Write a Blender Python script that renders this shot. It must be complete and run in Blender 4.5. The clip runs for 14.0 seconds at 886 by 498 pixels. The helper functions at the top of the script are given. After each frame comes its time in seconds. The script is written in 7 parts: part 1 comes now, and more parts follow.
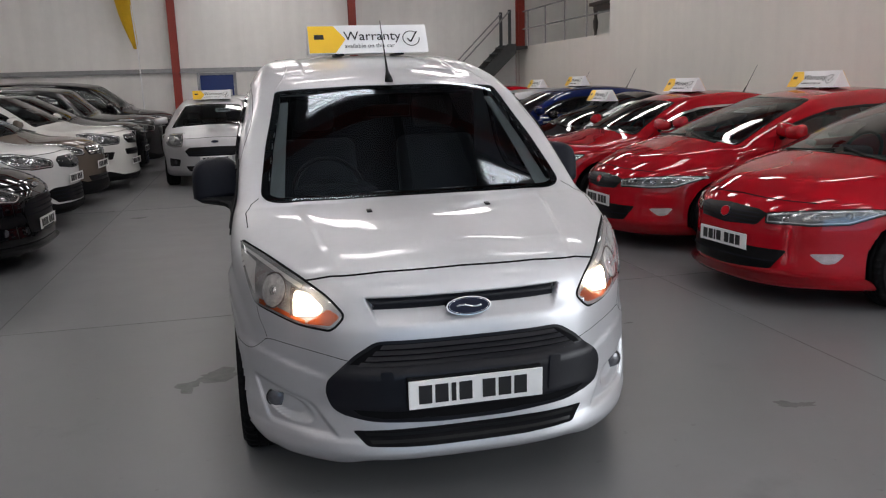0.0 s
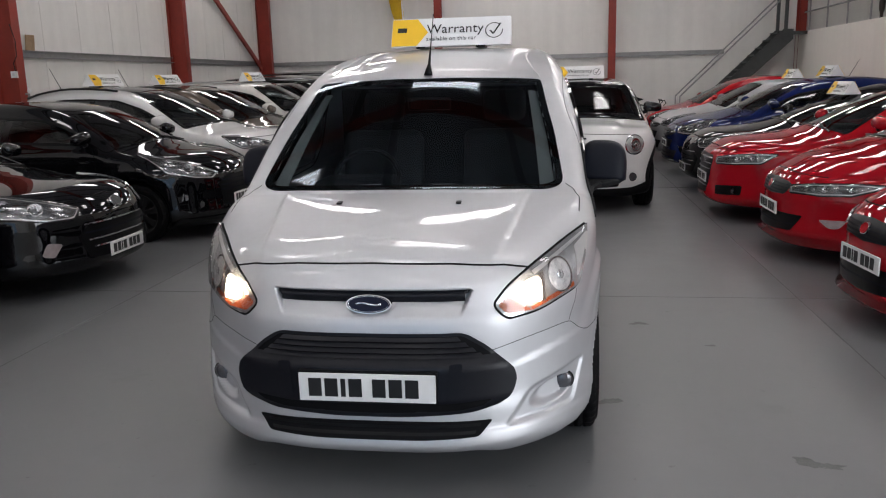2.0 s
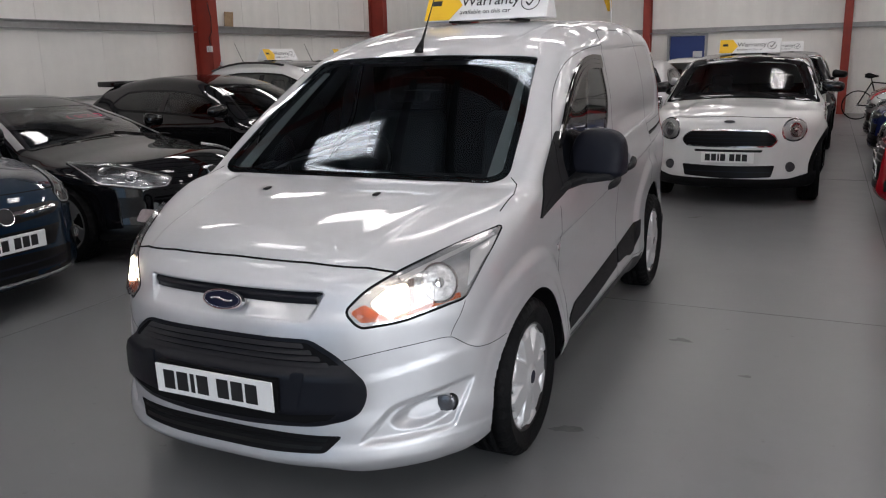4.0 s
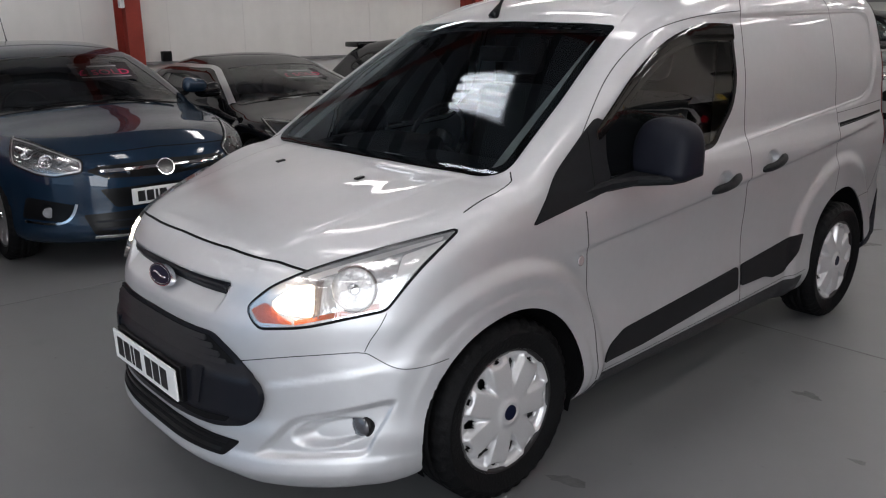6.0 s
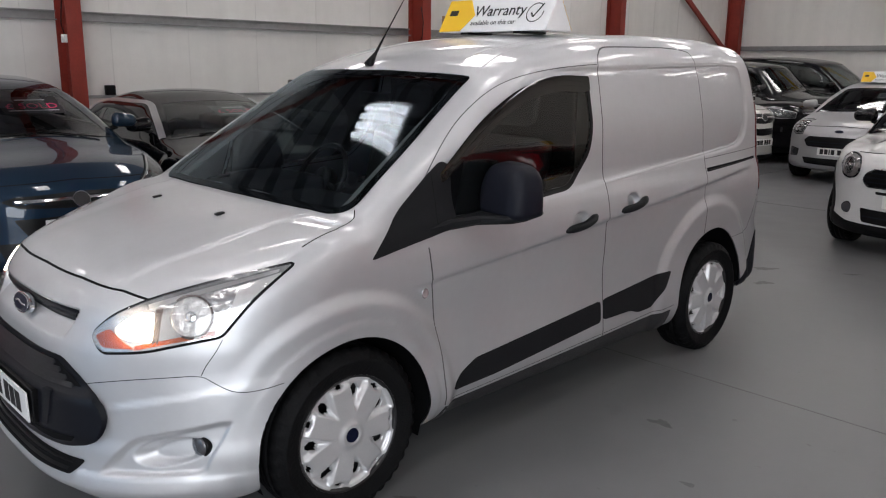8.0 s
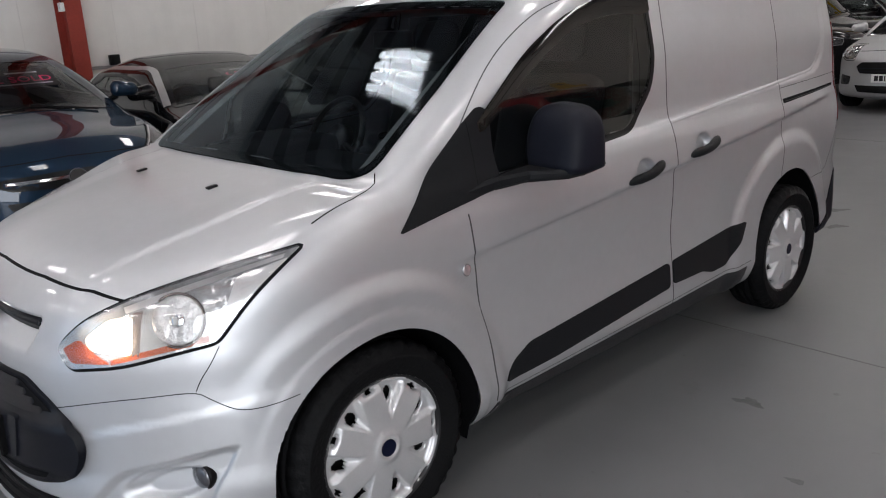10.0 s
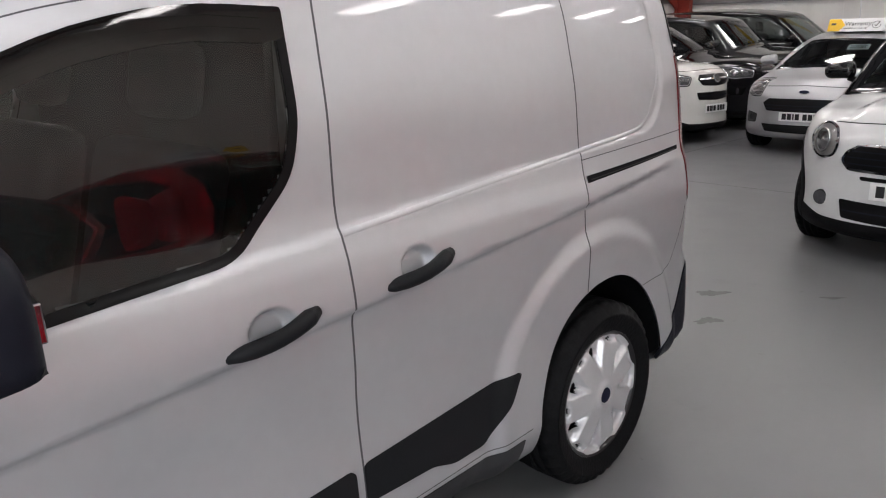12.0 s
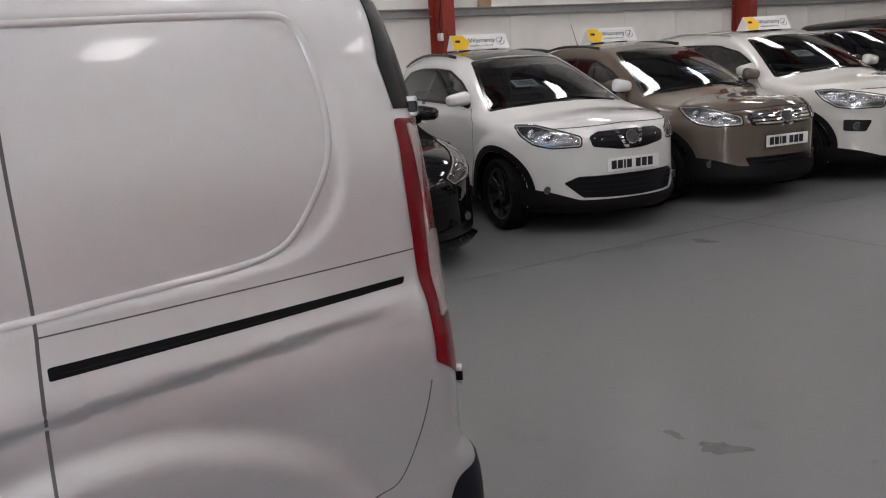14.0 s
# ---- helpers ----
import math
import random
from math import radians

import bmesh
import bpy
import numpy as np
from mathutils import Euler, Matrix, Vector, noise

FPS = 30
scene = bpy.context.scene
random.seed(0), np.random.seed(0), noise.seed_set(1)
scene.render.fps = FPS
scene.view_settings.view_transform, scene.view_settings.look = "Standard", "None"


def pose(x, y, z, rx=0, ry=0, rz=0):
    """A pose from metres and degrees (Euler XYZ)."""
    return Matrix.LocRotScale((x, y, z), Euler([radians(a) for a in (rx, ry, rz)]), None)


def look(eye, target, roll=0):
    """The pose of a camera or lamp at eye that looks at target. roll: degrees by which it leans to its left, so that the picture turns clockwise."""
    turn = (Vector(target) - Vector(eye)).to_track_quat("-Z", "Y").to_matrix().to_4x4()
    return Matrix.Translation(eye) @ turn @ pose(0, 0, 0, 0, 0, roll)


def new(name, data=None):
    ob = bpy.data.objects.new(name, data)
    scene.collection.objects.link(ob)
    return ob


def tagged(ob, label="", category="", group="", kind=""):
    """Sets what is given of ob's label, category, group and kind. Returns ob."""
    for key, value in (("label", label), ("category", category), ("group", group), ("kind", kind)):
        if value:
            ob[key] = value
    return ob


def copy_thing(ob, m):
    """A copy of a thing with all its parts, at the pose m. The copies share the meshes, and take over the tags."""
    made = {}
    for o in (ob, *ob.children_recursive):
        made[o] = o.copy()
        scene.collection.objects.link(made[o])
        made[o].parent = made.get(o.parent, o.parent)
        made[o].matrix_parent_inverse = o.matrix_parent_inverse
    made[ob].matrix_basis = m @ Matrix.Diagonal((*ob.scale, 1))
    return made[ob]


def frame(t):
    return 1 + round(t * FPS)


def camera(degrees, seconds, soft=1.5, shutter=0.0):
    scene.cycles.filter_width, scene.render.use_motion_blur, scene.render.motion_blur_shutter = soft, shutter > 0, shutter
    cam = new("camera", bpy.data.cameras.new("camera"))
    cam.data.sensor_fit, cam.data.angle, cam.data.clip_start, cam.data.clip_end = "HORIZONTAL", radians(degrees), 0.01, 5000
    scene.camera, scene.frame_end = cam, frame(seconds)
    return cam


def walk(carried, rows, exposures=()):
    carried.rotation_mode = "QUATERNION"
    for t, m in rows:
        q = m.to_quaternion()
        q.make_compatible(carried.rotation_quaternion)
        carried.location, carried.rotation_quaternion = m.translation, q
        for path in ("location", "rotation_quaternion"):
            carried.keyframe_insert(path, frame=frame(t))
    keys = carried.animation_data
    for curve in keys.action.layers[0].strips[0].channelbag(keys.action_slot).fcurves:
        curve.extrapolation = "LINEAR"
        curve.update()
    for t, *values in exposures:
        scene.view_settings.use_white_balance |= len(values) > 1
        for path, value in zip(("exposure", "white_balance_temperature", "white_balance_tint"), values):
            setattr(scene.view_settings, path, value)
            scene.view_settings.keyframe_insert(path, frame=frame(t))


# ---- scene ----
cam = camera(57.9, 14.0, soft=1.15)
PATH = [
    (0, (-0.748, -2.73, 1.613), (-0.305, -0.822, 1.208), -1.7),
    (0.5, (-0.392, -2.832, 1.625), (-0.125, -0.891, 1.224), -0.4),
    (1, (-0.053, -2.86, 1.61), (0.039, -0.905, 1.198), -0.2),
    (1.5, (0.305, -2.772, 1.618), (0.27, -0.817, 1.198), -0.6),
    (2, (0.69, -2.736, 1.606), (0.414, -0.799, 1.192), -1.5),
    (2.2, (0.837, -2.712, 1.612), (0.47, -0.791, 1.19), -2.1),
    (4.3, (1.992, -1.853, 1.598), (1.09, -0.135, 1.113), -1.3),
    (4.5, (2.064, -1.729, 1.6), (1.106, -0.047, 1.096), -1.4),
    (5, (2.304, -1.445, 1.593), (1.126, 0.087, 1.078), -1.4),
    (5.5, (2.414, -1.137, 1.575), (1.134, 0.311, 1.061), 0.4),
    (6, (2.585, -0.934, 1.593), (1.15, 0.353, 1.059), -0.5),
    (6.5, (2.885, -0.841, 1.626), (1.297, 0.252, 1.091), 0.1),
    (7, (2.993, -0.786, 1.641), (1.385, 0.283, 1.118), -0.1),
    (7.5, (3.038, -0.755, 1.64), (1.538, 0.482, 1.17), 0.6),
    (8, (3.041, -0.742, 1.641), (1.639, 0.613, 1.192), 0.7),
    (8.2, (3.021, -0.751, 1.634), (1.625, 0.607, 1.178), 0.4),
    (10.3, (2.465, -0.177, 1.544), (1.038, 1.105, 0.979), -3.4),
    (10.5, (2.364, 0.011, 1.55), (0.969, 1.323, 0.973), -2.9),
    (11, (2.287, 0.413, 1.578), (0.95, 1.797, 1.034), -3.4),
    (11.5, (2.295, 0.858, 1.575), (0.969, 2.262, 1.055), -3.3),
    (12, (2.22, 1.354, 1.532), (0.883, 2.748, 1.014), -1.3),
    (12.5, (2.275, 1.863, 1.529), (0.905, 3.223, 1.009), -2.6),
    (13, (2.285, 2.381, 1.547), (0.836, 3.658, 1.028), -2.6),
    (13.5, (2.242, 2.932, 1.562), (0.694, 4.094, 1.059), -4.0),
    (14, (2.256, 3.476, 1.549), (0.54, 4.395, 1.09), -3.7),
]
walk(cam, [(t, look(eye, target, roll)) for t, eye, target, roll in PATH],
     [(0.0, 0.02), (2.2, 0.04), (4.5, 0.0), (7.0, 0.05), (8.2, 0.08), (10.4, 0.14), (11.0, 0.38), (12.0, 0.60), (13.0, 0.52), (14.0, 0.37)])

# ---- world and light ----
world = bpy.data.worlds.new("world")
scene.world = world
world.use_nodes = True
world.node_tree.nodes["Background"].inputs[0].default_value = (0.55, 0.6, 0.7, 1)
world.node_tree.nodes["Background"].inputs[1].default_value = 0.005
TUBE_POWER, PANEL_POWER = 7.6, 1.4
scene.view_settings.exposure = 0.0

# daylight from the south doorway, plus an unseen east-wall opening added as fill light
for place, wide, tall, power, tint in ((look((0.0, -9.05, 2.0), (0.0, 0.0, 2.0)), 7.0, 3.9, 100.0, (0.50, 0.72, 1.0)), (look((7.2, -4.6, 1.9), (0.0, -4.6, 1.9)), 5.4, 3.6, 400.0, (0.90, 0.94, 1.0))):
    AREA_LAMP = bpy.data.lights.new("daylight_and_fill", "AREA")
    AREA_LAMP.shape, AREA_LAMP.size, AREA_LAMP.size_y, AREA_LAMP.energy, AREA_LAMP.color = "RECTANGLE", wide, tall, power, tint
    new("daylight_and_fill", AREA_LAMP).matrix_basis = place

# ---- materials ----


def material(name, color, rough=0.5, metal=0.0, coat=0.0, vary=0.0, scale=8.0, bump=0.0, bump_scale=60.0,
             transmission=0.0, ior=1.45, emit=None, power=0.0, rough_vary=0.0, coat_rough=0.03, spec=0.5):
    """A principled surface with two scales of mottling and fine relief."""
    m = bpy.data.materials.new(name)
    m.use_nodes = True
    nt = m.node_tree
    b = nt.nodes["Principled BSDF"]
    b.inputs["Base Color"].default_value = (*color, 1)
    b.inputs["Roughness"].default_value = rough
    b.inputs["Metallic"].default_value = metal
    b.inputs["Coat Weight"].default_value = coat
    b.inputs["Coat Roughness"].default_value = coat_rough
    b.inputs["Specular IOR Level"].default_value = spec
    b.inputs["Transmission Weight"].default_value = transmission
    b.inputs["IOR"].default_value = ior
    if emit:
        b.inputs["Emission Color"].default_value = (*emit, 1)
        b.inputs["Emission Strength"].default_value = power
    tc = nt.nodes.new("ShaderNodeTexCoord")
    if vary > 0 or rough_vary > 0:
        n1, n2 = nt.nodes.new("ShaderNodeTexNoise"), nt.nodes.new("ShaderNodeTexNoise")
        n1.inputs["Scale"].default_value, n2.inputs["Scale"].default_value = scale, scale * 9
        n1.inputs["Detail"].default_value, n2.inputs["Detail"].default_value = 4, 3
        for n in (n1, n2):
            nt.links.new(tc.outputs["Object"], n.inputs["Vector"])
        mx = nt.nodes.new("ShaderNodeMath")
        mx.operation = "MULTIPLY_ADD"
        mx.inputs[1].default_value = 0.6
        half = nt.nodes.new("ShaderNodeMath")
        half.operation = "MULTIPLY"
        half.inputs[1].default_value = 0.4
        nt.links.new(n2.outputs[0], half.inputs[0])
        nt.links.new(n1.outputs[0], mx.inputs[0])
        nt.links.new(half.outputs[0], mx.inputs[2])
        if vary > 0:
            ramp = nt.nodes.new("ShaderNodeMapRange")
            ramp.inputs["From Min"].default_value, ramp.inputs["From Max"].default_value = 0.3, 0.7
            ramp.inputs["To Min"].default_value, ramp.inputs["To Max"].default_value = 1 - vary, 1 + vary
            nt.links.new(mx.outputs[0], ramp.inputs["Value"])
            sc = nt.nodes.new("ShaderNodeVectorMath")
            sc.operation = "SCALE"
            sc.inputs[0].default_value = color
            nt.links.new(ramp.outputs[0], sc.inputs["Scale"])
            nt.links.new(sc.outputs[0], b.inputs["Base Color"])
        if rough_vary > 0:
            rr = nt.nodes.new("ShaderNodeMapRange")
            rr.inputs["From Min"].default_value, rr.inputs["From Max"].default_value = 0.3, 0.7
            rr.inputs["To Min"].default_value, rr.inputs["To Max"].default_value = max(0.01, rough - rough_vary), rough + rough_vary
            nt.links.new(mx.outputs[0], rr.inputs["Value"])
            nt.links.new(rr.outputs[0], b.inputs["Roughness"])
    if bump > 0:
        n3 = nt.nodes.new("ShaderNodeTexNoise")
        n3.inputs["Scale"].default_value, n3.inputs["Detail"].default_value = bump_scale, 3
        nt.links.new(tc.outputs["Object"], n3.inputs["Vector"])
        bp = nt.nodes.new("ShaderNodeBump")
        bp.inputs["Strength"].default_value, bp.inputs["Distance"].default_value = bump, 0.01
        nt.links.new(n3.outputs[0], bp.inputs["Height"])
        nt.links.new(bp.outputs[0], b.inputs["Normal"])
    return m


def thin_glass(name, tint, clear=0.9, rough=0.0, ior=1.6, sheen=(1, 1, 1)):
    """Automotive glass: a see-through tinted sheet with a Fresnel-driven gloss."""
    m = bpy.data.materials.new(name)
    m.use_nodes = True
    nt = m.node_tree
    nt.nodes.remove(nt.nodes["Principled BSDF"])
    out = nt.nodes["Material Output"]
    tr, gl = nt.nodes.new("ShaderNodeBsdfTransparent"), nt.nodes.new("ShaderNodeBsdfGlossy")
    tr.inputs[0].default_value = (tint[0] * clear, tint[1] * clear, tint[2] * clear, 1)
    gl.inputs["Roughness"].default_value = rough
    gl.inputs["Color"].default_value = (*sheen, 1)
    fr = nt.nodes.new("ShaderNodeFresnel")
    fr.inputs["IOR"].default_value = ior
    mix = nt.nodes.new("ShaderNodeMixShader")
    nt.links.new(fr.outputs[0], mix.inputs[0])
    nt.links.new(tr.outputs[0], mix.inputs[1])
    nt.links.new(gl.outputs[0], mix.inputs[2])
    nt.links.new(mix.outputs[0], out.inputs[0])
    return m


def paint(name, color, metal=0.0, rough=0.45, spec=0.0, coat=1.0):
    """Car paint: a deep colour coat under clear lacquer."""
    return material(name, color, rough=rough, metal=metal, coat=coat, coat_rough=0.015, vary=0.03, scale=3.0, bump=0.006, bump_scale=14.0, spec=spec)


M_SILVER = paint("silver_paint", (0.572, 0.578, 0.595), 0.64, 0.49, 0.3, 0.70)
M_LIGHT_SILVER = paint("light_silver_paint", (0.42, 0.42, 0.43), 0.65, 0.40, 0.3, 0.4)
M_WHITE = paint("white_paint", (0.64, 0.64, 0.635))
M_PEARL = paint("cream_white_paint", (0.60, 0.59, 0.56))
M_BLACK = paint("black_paint", (0.004, 0.004, 0.005))
M_BRONZE = paint("bronze_paint", (0.13, 0.105, 0.085), 0.35, 0.4)
M_GREY = paint("dark_grey_paint", (0.035, 0.035, 0.037), 0.35, 0.4)
M_BLUE = paint("petrol_blue_paint", (0.010, 0.024, 0.047), 0.45, 0.38)
M_NAVY = paint("navy_blue_paint", (0.006, 0.014, 0.085), 0.25, 0.38)
M_RED = paint("red_paint", (0.36, 0.006, 0.013))
M_DEEP_RED = paint("deep_red_paint", (0.22, 0.006, 0.010), 0.1, 0.4)
M_PLASTIC = material("dark_grey_plastic", (0.009, 0.010, 0.016), 0.5, spec=0.2, vary=0.12, scale=6, bump=0.12, bump_scale=500)
# silver sill darkened in colour for the shade where it curves under
M_SILL_SHADE = material("shaded_sill_silver", (0.035, 0.035, 0.037), 0.5, spec=0.35, vary=0.12, scale=6, bump=0.1, bump_scale=400)
M_CLADDING = material("cladding_plastic", (0.011, 0.0115, 0.013), 0.55, spec=0.2, vary=0.12, scale=6, bump=0.12, bump_scale=500)
M_DEFLECTOR = material("smoked_acrylic", (0.006, 0.005, 0.0045), 0.08, spec=0.3, coat=0.7)
M_FRIT = material("ceramic_frit", (0.003, 0.003, 0.0035), 0.6, spec=0.05)
M_LINER = material("arch_liner_felt", (0.0045, 0.0045, 0.005), 0.95, spec=0.03)
M_BLACK_PLASTIC = material("black_plastic", (0.008, 0.008, 0.009), 0.6, spec=0.12, vary=0.15, scale=6, bump=0.1, bump_scale=400)
M_GRILLE = material("grille_plastic", (0.007, 0.0075, 0.011), 0.32, spec=0.30, vary=0.1, scale=6, bump=0.06, bump_scale=500)
M_SMOOTH_PLASTIC = material("smooth_black_plastic", (0.005, 0.005, 0.0055), 0.3, spec=0.2, vary=0.1, scale=5)
M_GLOSS_BLACK = material("gloss_black", (0.005, 0.005, 0.006), 0.12, coat=0.25)
M_RUBBER = material("tyre_rubber", (0.0075, 0.0075, 0.008), 0.55, vary=0.25, scale=12, bump=0.25, bump_scale=90, spec=0.07)
M_SEAM = material("panel_gap", (0.008, 0.008, 0.009), 0.9, spec=0.1)
M_SEAM_GREY = material("panel_gap_grey", (0.11, 0.11, 0.115), 0.6)
M_GAP = material("body_gap", (0.10, 0.10, 0.105), 0.8, spec=0.1)
M_CARD_BLUE = material("blue_card", (0.02, 0.07, 0.16), 0.5, vary=0.05, scale=20)
M_CHROME = material("chrome", (0.75, 0.75, 0.76), 0.08, 1.0, vary=0.04, scale=20)
M_ALLOY = material("alloy_silver", (0.55, 0.55, 0.56), 0.28, 0.75, vary=0.06, scale=20, coat=0.4)
M_DARK_ALLOY = material("dark_alloy", (0.03, 0.03, 0.032), 0.3, 0.6, vary=0.1, scale=20, coat=0.5)
M_COVER = material("wheel_cover_silver", (0.60, 0.60, 0.61), 0.32, 0.45, vary=0.05, scale=15, coat=0.3)
M_PLATE = material("plate_white", (0.78, 0.78, 0.77), 0.3, vary=0.03, scale=30)
M_INK = material("black_print", (0.012, 0.012, 0.013), 0.45)
M_LAMP = material("lamp_reflector", (0.58, 0.57, 0.57), 0.16, 0.60, vary=0.30, scale=14, bump=0.4, bump_scale=20, coat=0.6)
M_REFLECTOR = material("faceted_reflector", (0.68, 0.66, 0.65), 0.2, 0.3, vary=0.5, scale=30, bump=0.9, bump_scale=38)
M_LAMP_BACK = material("lamp_housing_inside", (0.23, 0.23, 0.235), 0.22, 0.7, vary=0.25, scale=22, coat=0.6)
M_BOWL = material("bright_reflector", (0.56, 0.56, 0.57), 0.22, 1.0, vary=0.10, scale=40, bump=0.25, bump_scale=70)
M_LAMP_TRIM = material("lamp_trim", (0.20, 0.165, 0.155), 0.2, 0.5, vary=0.3, scale=25)
M_LAMP_SIDE = material("lamp_side_reflector", (0.62, 0.60, 0.59), 0.3, 0.3, vary=0.12, scale=25, coat=0.5)
M_AMBER = material("amber_lens", (0.44, 0.085, 0.022), 0.15, coat=1.0, vary=0.1, scale=40, bump=0.2, bump_scale=120)
M_RED_LENS = material("red_lens", (0.15, 0.002, 0.006), 0.15, coat=0.45, spec=0.3, vary=0.2, scale=30, bump=0.15, bump_scale=150)
M_CLEAR_LENS = material("clear_lens", (0.45, 0.37, 0.37), 0.12, 0.3, coat=1.0, vary=0.2, scale=30, bump=0.3, bump_scale=90)
M_FOG_LENS = material("fog_lens", (0.10, 0.10, 0.11), 0.12, 0.4, coat=1.0, vary=0.3, scale=40)
M_LIT = material("lit_headlamp", (0.9, 0.85, 0.75), 0.3, emit=(1.0, 0.86, 0.66), power=22.0)
M_LIT_SOFT = material("lit_reflector", (0.9, 0.82, 0.7), 0.2, 0.6, emit=(1.0, 0.80, 0.58), power=1.6, vary=0.2, scale=30)
M_GLASS = thin_glass("car_glass", (0.70, 0.78, 0.78), 0.95, 0.0, 1.62)
M_SCREEN = thin_glass("coated_windscreen", (0.76, 0.85, 0.87), 0.97, 0.0, 1.66, (0.52, 0.59, 0.65))
M_DARK_GLASS = thin_glass("tinted_glass", (0.34, 0.38, 0.38))
M_LENS = thin_glass("lamp_cover", (0.96, 0.97, 0.98), 0.97)
M_TRIM = material("cabin_trim", (0.013, 0.013, 0.015), 0.85, spec=0.08, vary=0.15, scale=6)
M_SEAT = material("seat_cloth", (0.032, 0.033, 0.038), 0.9, vary=0.2, scale=10)
M_LINING = material("headlining", (0.30, 0.30, 0.30), 0.9, vary=0.08, scale=5)
M_YELLOW = material("sign_yellow", (0.85, 0.52, 0.02), 0.4, vary=0.04, scale=10)
M_SIGN = material("sign_white", (0.80, 0.80, 0.80), 0.35, vary=0.03, scale=8)
M_PINK = material("sold_print", (0.85, 0.05, 0.17), 0.5)
M_BADGE = material("badge_blue", (0.004, 0.006, 0.022), 0.35, coat=0.15, spec=0.2)
M_PAPER = material("paper_card", (0.55, 0.56, 0.57), 0.6, vary=0.08, scale=20)
M_STEEL_RED = material("red_oxide_steel", (0.26, 0.030, 0.018), 0.5, vary=0.18, scale=5, bump=0.15, bump_scale=60, rough_vary=0.1)
M_GALV = material("galvanised_steel", (0.30, 0.30, 0.30), 0.45, 0.5, vary=0.15, scale=9, bump=0.1, bump_scale=80)
M_TIMBER = material("raw_timber", (0.35, 0.24, 0.14), 0.7, vary=0.2, scale=14)
M_STAIR = material("grey_painted_steel", (0.065, 0.07, 0.07), 0.5, 0.2, vary=0.15, scale=8, bump=0.1, bump_scale=80)
M_HOUSING = material("lamp_housing", (0.7, 0.7, 0.7), 0.4, vary=0.05, scale=6)
M_TUBE = material("lit_tube", (0.9, 0.9, 0.9), 0.4, emit=(1.0, 0.955, 0.95), power=TUBE_POWER)
M_DIFFUSER = material("lit_diffuser", (0.85, 0.85, 0.85), 0.5, emit=(1.0, 0.955, 0.95), power=PANEL_POWER)
M_DOOR_BLUE = material("blue_door_paint", (0.012, 0.035, 0.16), 0.45, vary=0.1, scale=5, bump=0.1, bump_scale=50)
M_WOOD = material("dark_wood", (0.03, 0.02, 0.015), 0.45, vary=0.3, scale=12, bump=0.2, bump_scale=60)
M_FLAG = material("yellow_flag_cloth", (0.75, 0.50, 0.03), 0.8, vary=0.08, scale=6, bump=0.3, bump_scale=20)


def wall_material(name, color, rough=0.75, stain=0.10, bump=0.12):
    """Painted wall: broad stains, upright run marks and fine grain."""
    m = material(name, color, rough, vary=stain * 0.6, scale=0.7, bump=bump, bump_scale=35, rough_vary=0.08)
    nt = m.node_tree
    b = nt.nodes["Principled BSDF"]
    old = b.inputs["Base Color"].links[0].from_socket
    tc, mp, nz = nt.nodes.new("ShaderNodeTexCoord"), nt.nodes.new("ShaderNodeMapping"), nt.nodes.new("ShaderNodeTexNoise")
    mp.inputs["Scale"].default_value = (2.2, 2.2, 0.22)
    nz.inputs["Scale"].default_value, nz.inputs["Detail"].default_value = 1.6, 5
    nt.links.new(tc.outputs["Object"], mp.inputs[0])
    nt.links.new(mp.outputs[0], nz.inputs["Vector"])
    r = nt.nodes.new("ShaderNodeMapRange")
    r.inputs["From Min"].default_value, r.inputs["From Max"].default_value = 0.35, 0.75
    r.inputs["To Min"].default_value, r.inputs["To Max"].default_value = 1.0, 1.0 - stain
    nt.links.new(nz.outputs[0], r.inputs["Value"])
    s = nt.nodes.new("ShaderNodeVectorMath")
    s.operation = "SCALE"
    nt.links.new(old, s.inputs[0])
    nt.links.new(r.outputs[0], s.inputs["Scale"])
    nt.links.new(s.outputs[0], b.inputs["Base Color"])
    return m


M_WALL = wall_material("white_cladding", (0.79, 0.775, 0.745), 0.6, 0.07)
M_BLOCK = wall_material("cream_wall", (0.80, 0.765, 0.705), 0.85, 0.05, 0.2)
M_PURLIN = material("purlin_steel", (0.10, 0.105, 0.11), 0.6, vary=0.15, scale=3, bump=0.05, bump_scale=40)
M_ROOF = wall_material("roof_lining", (0.50, 0.52, 0.56), 0.7, 0.12)


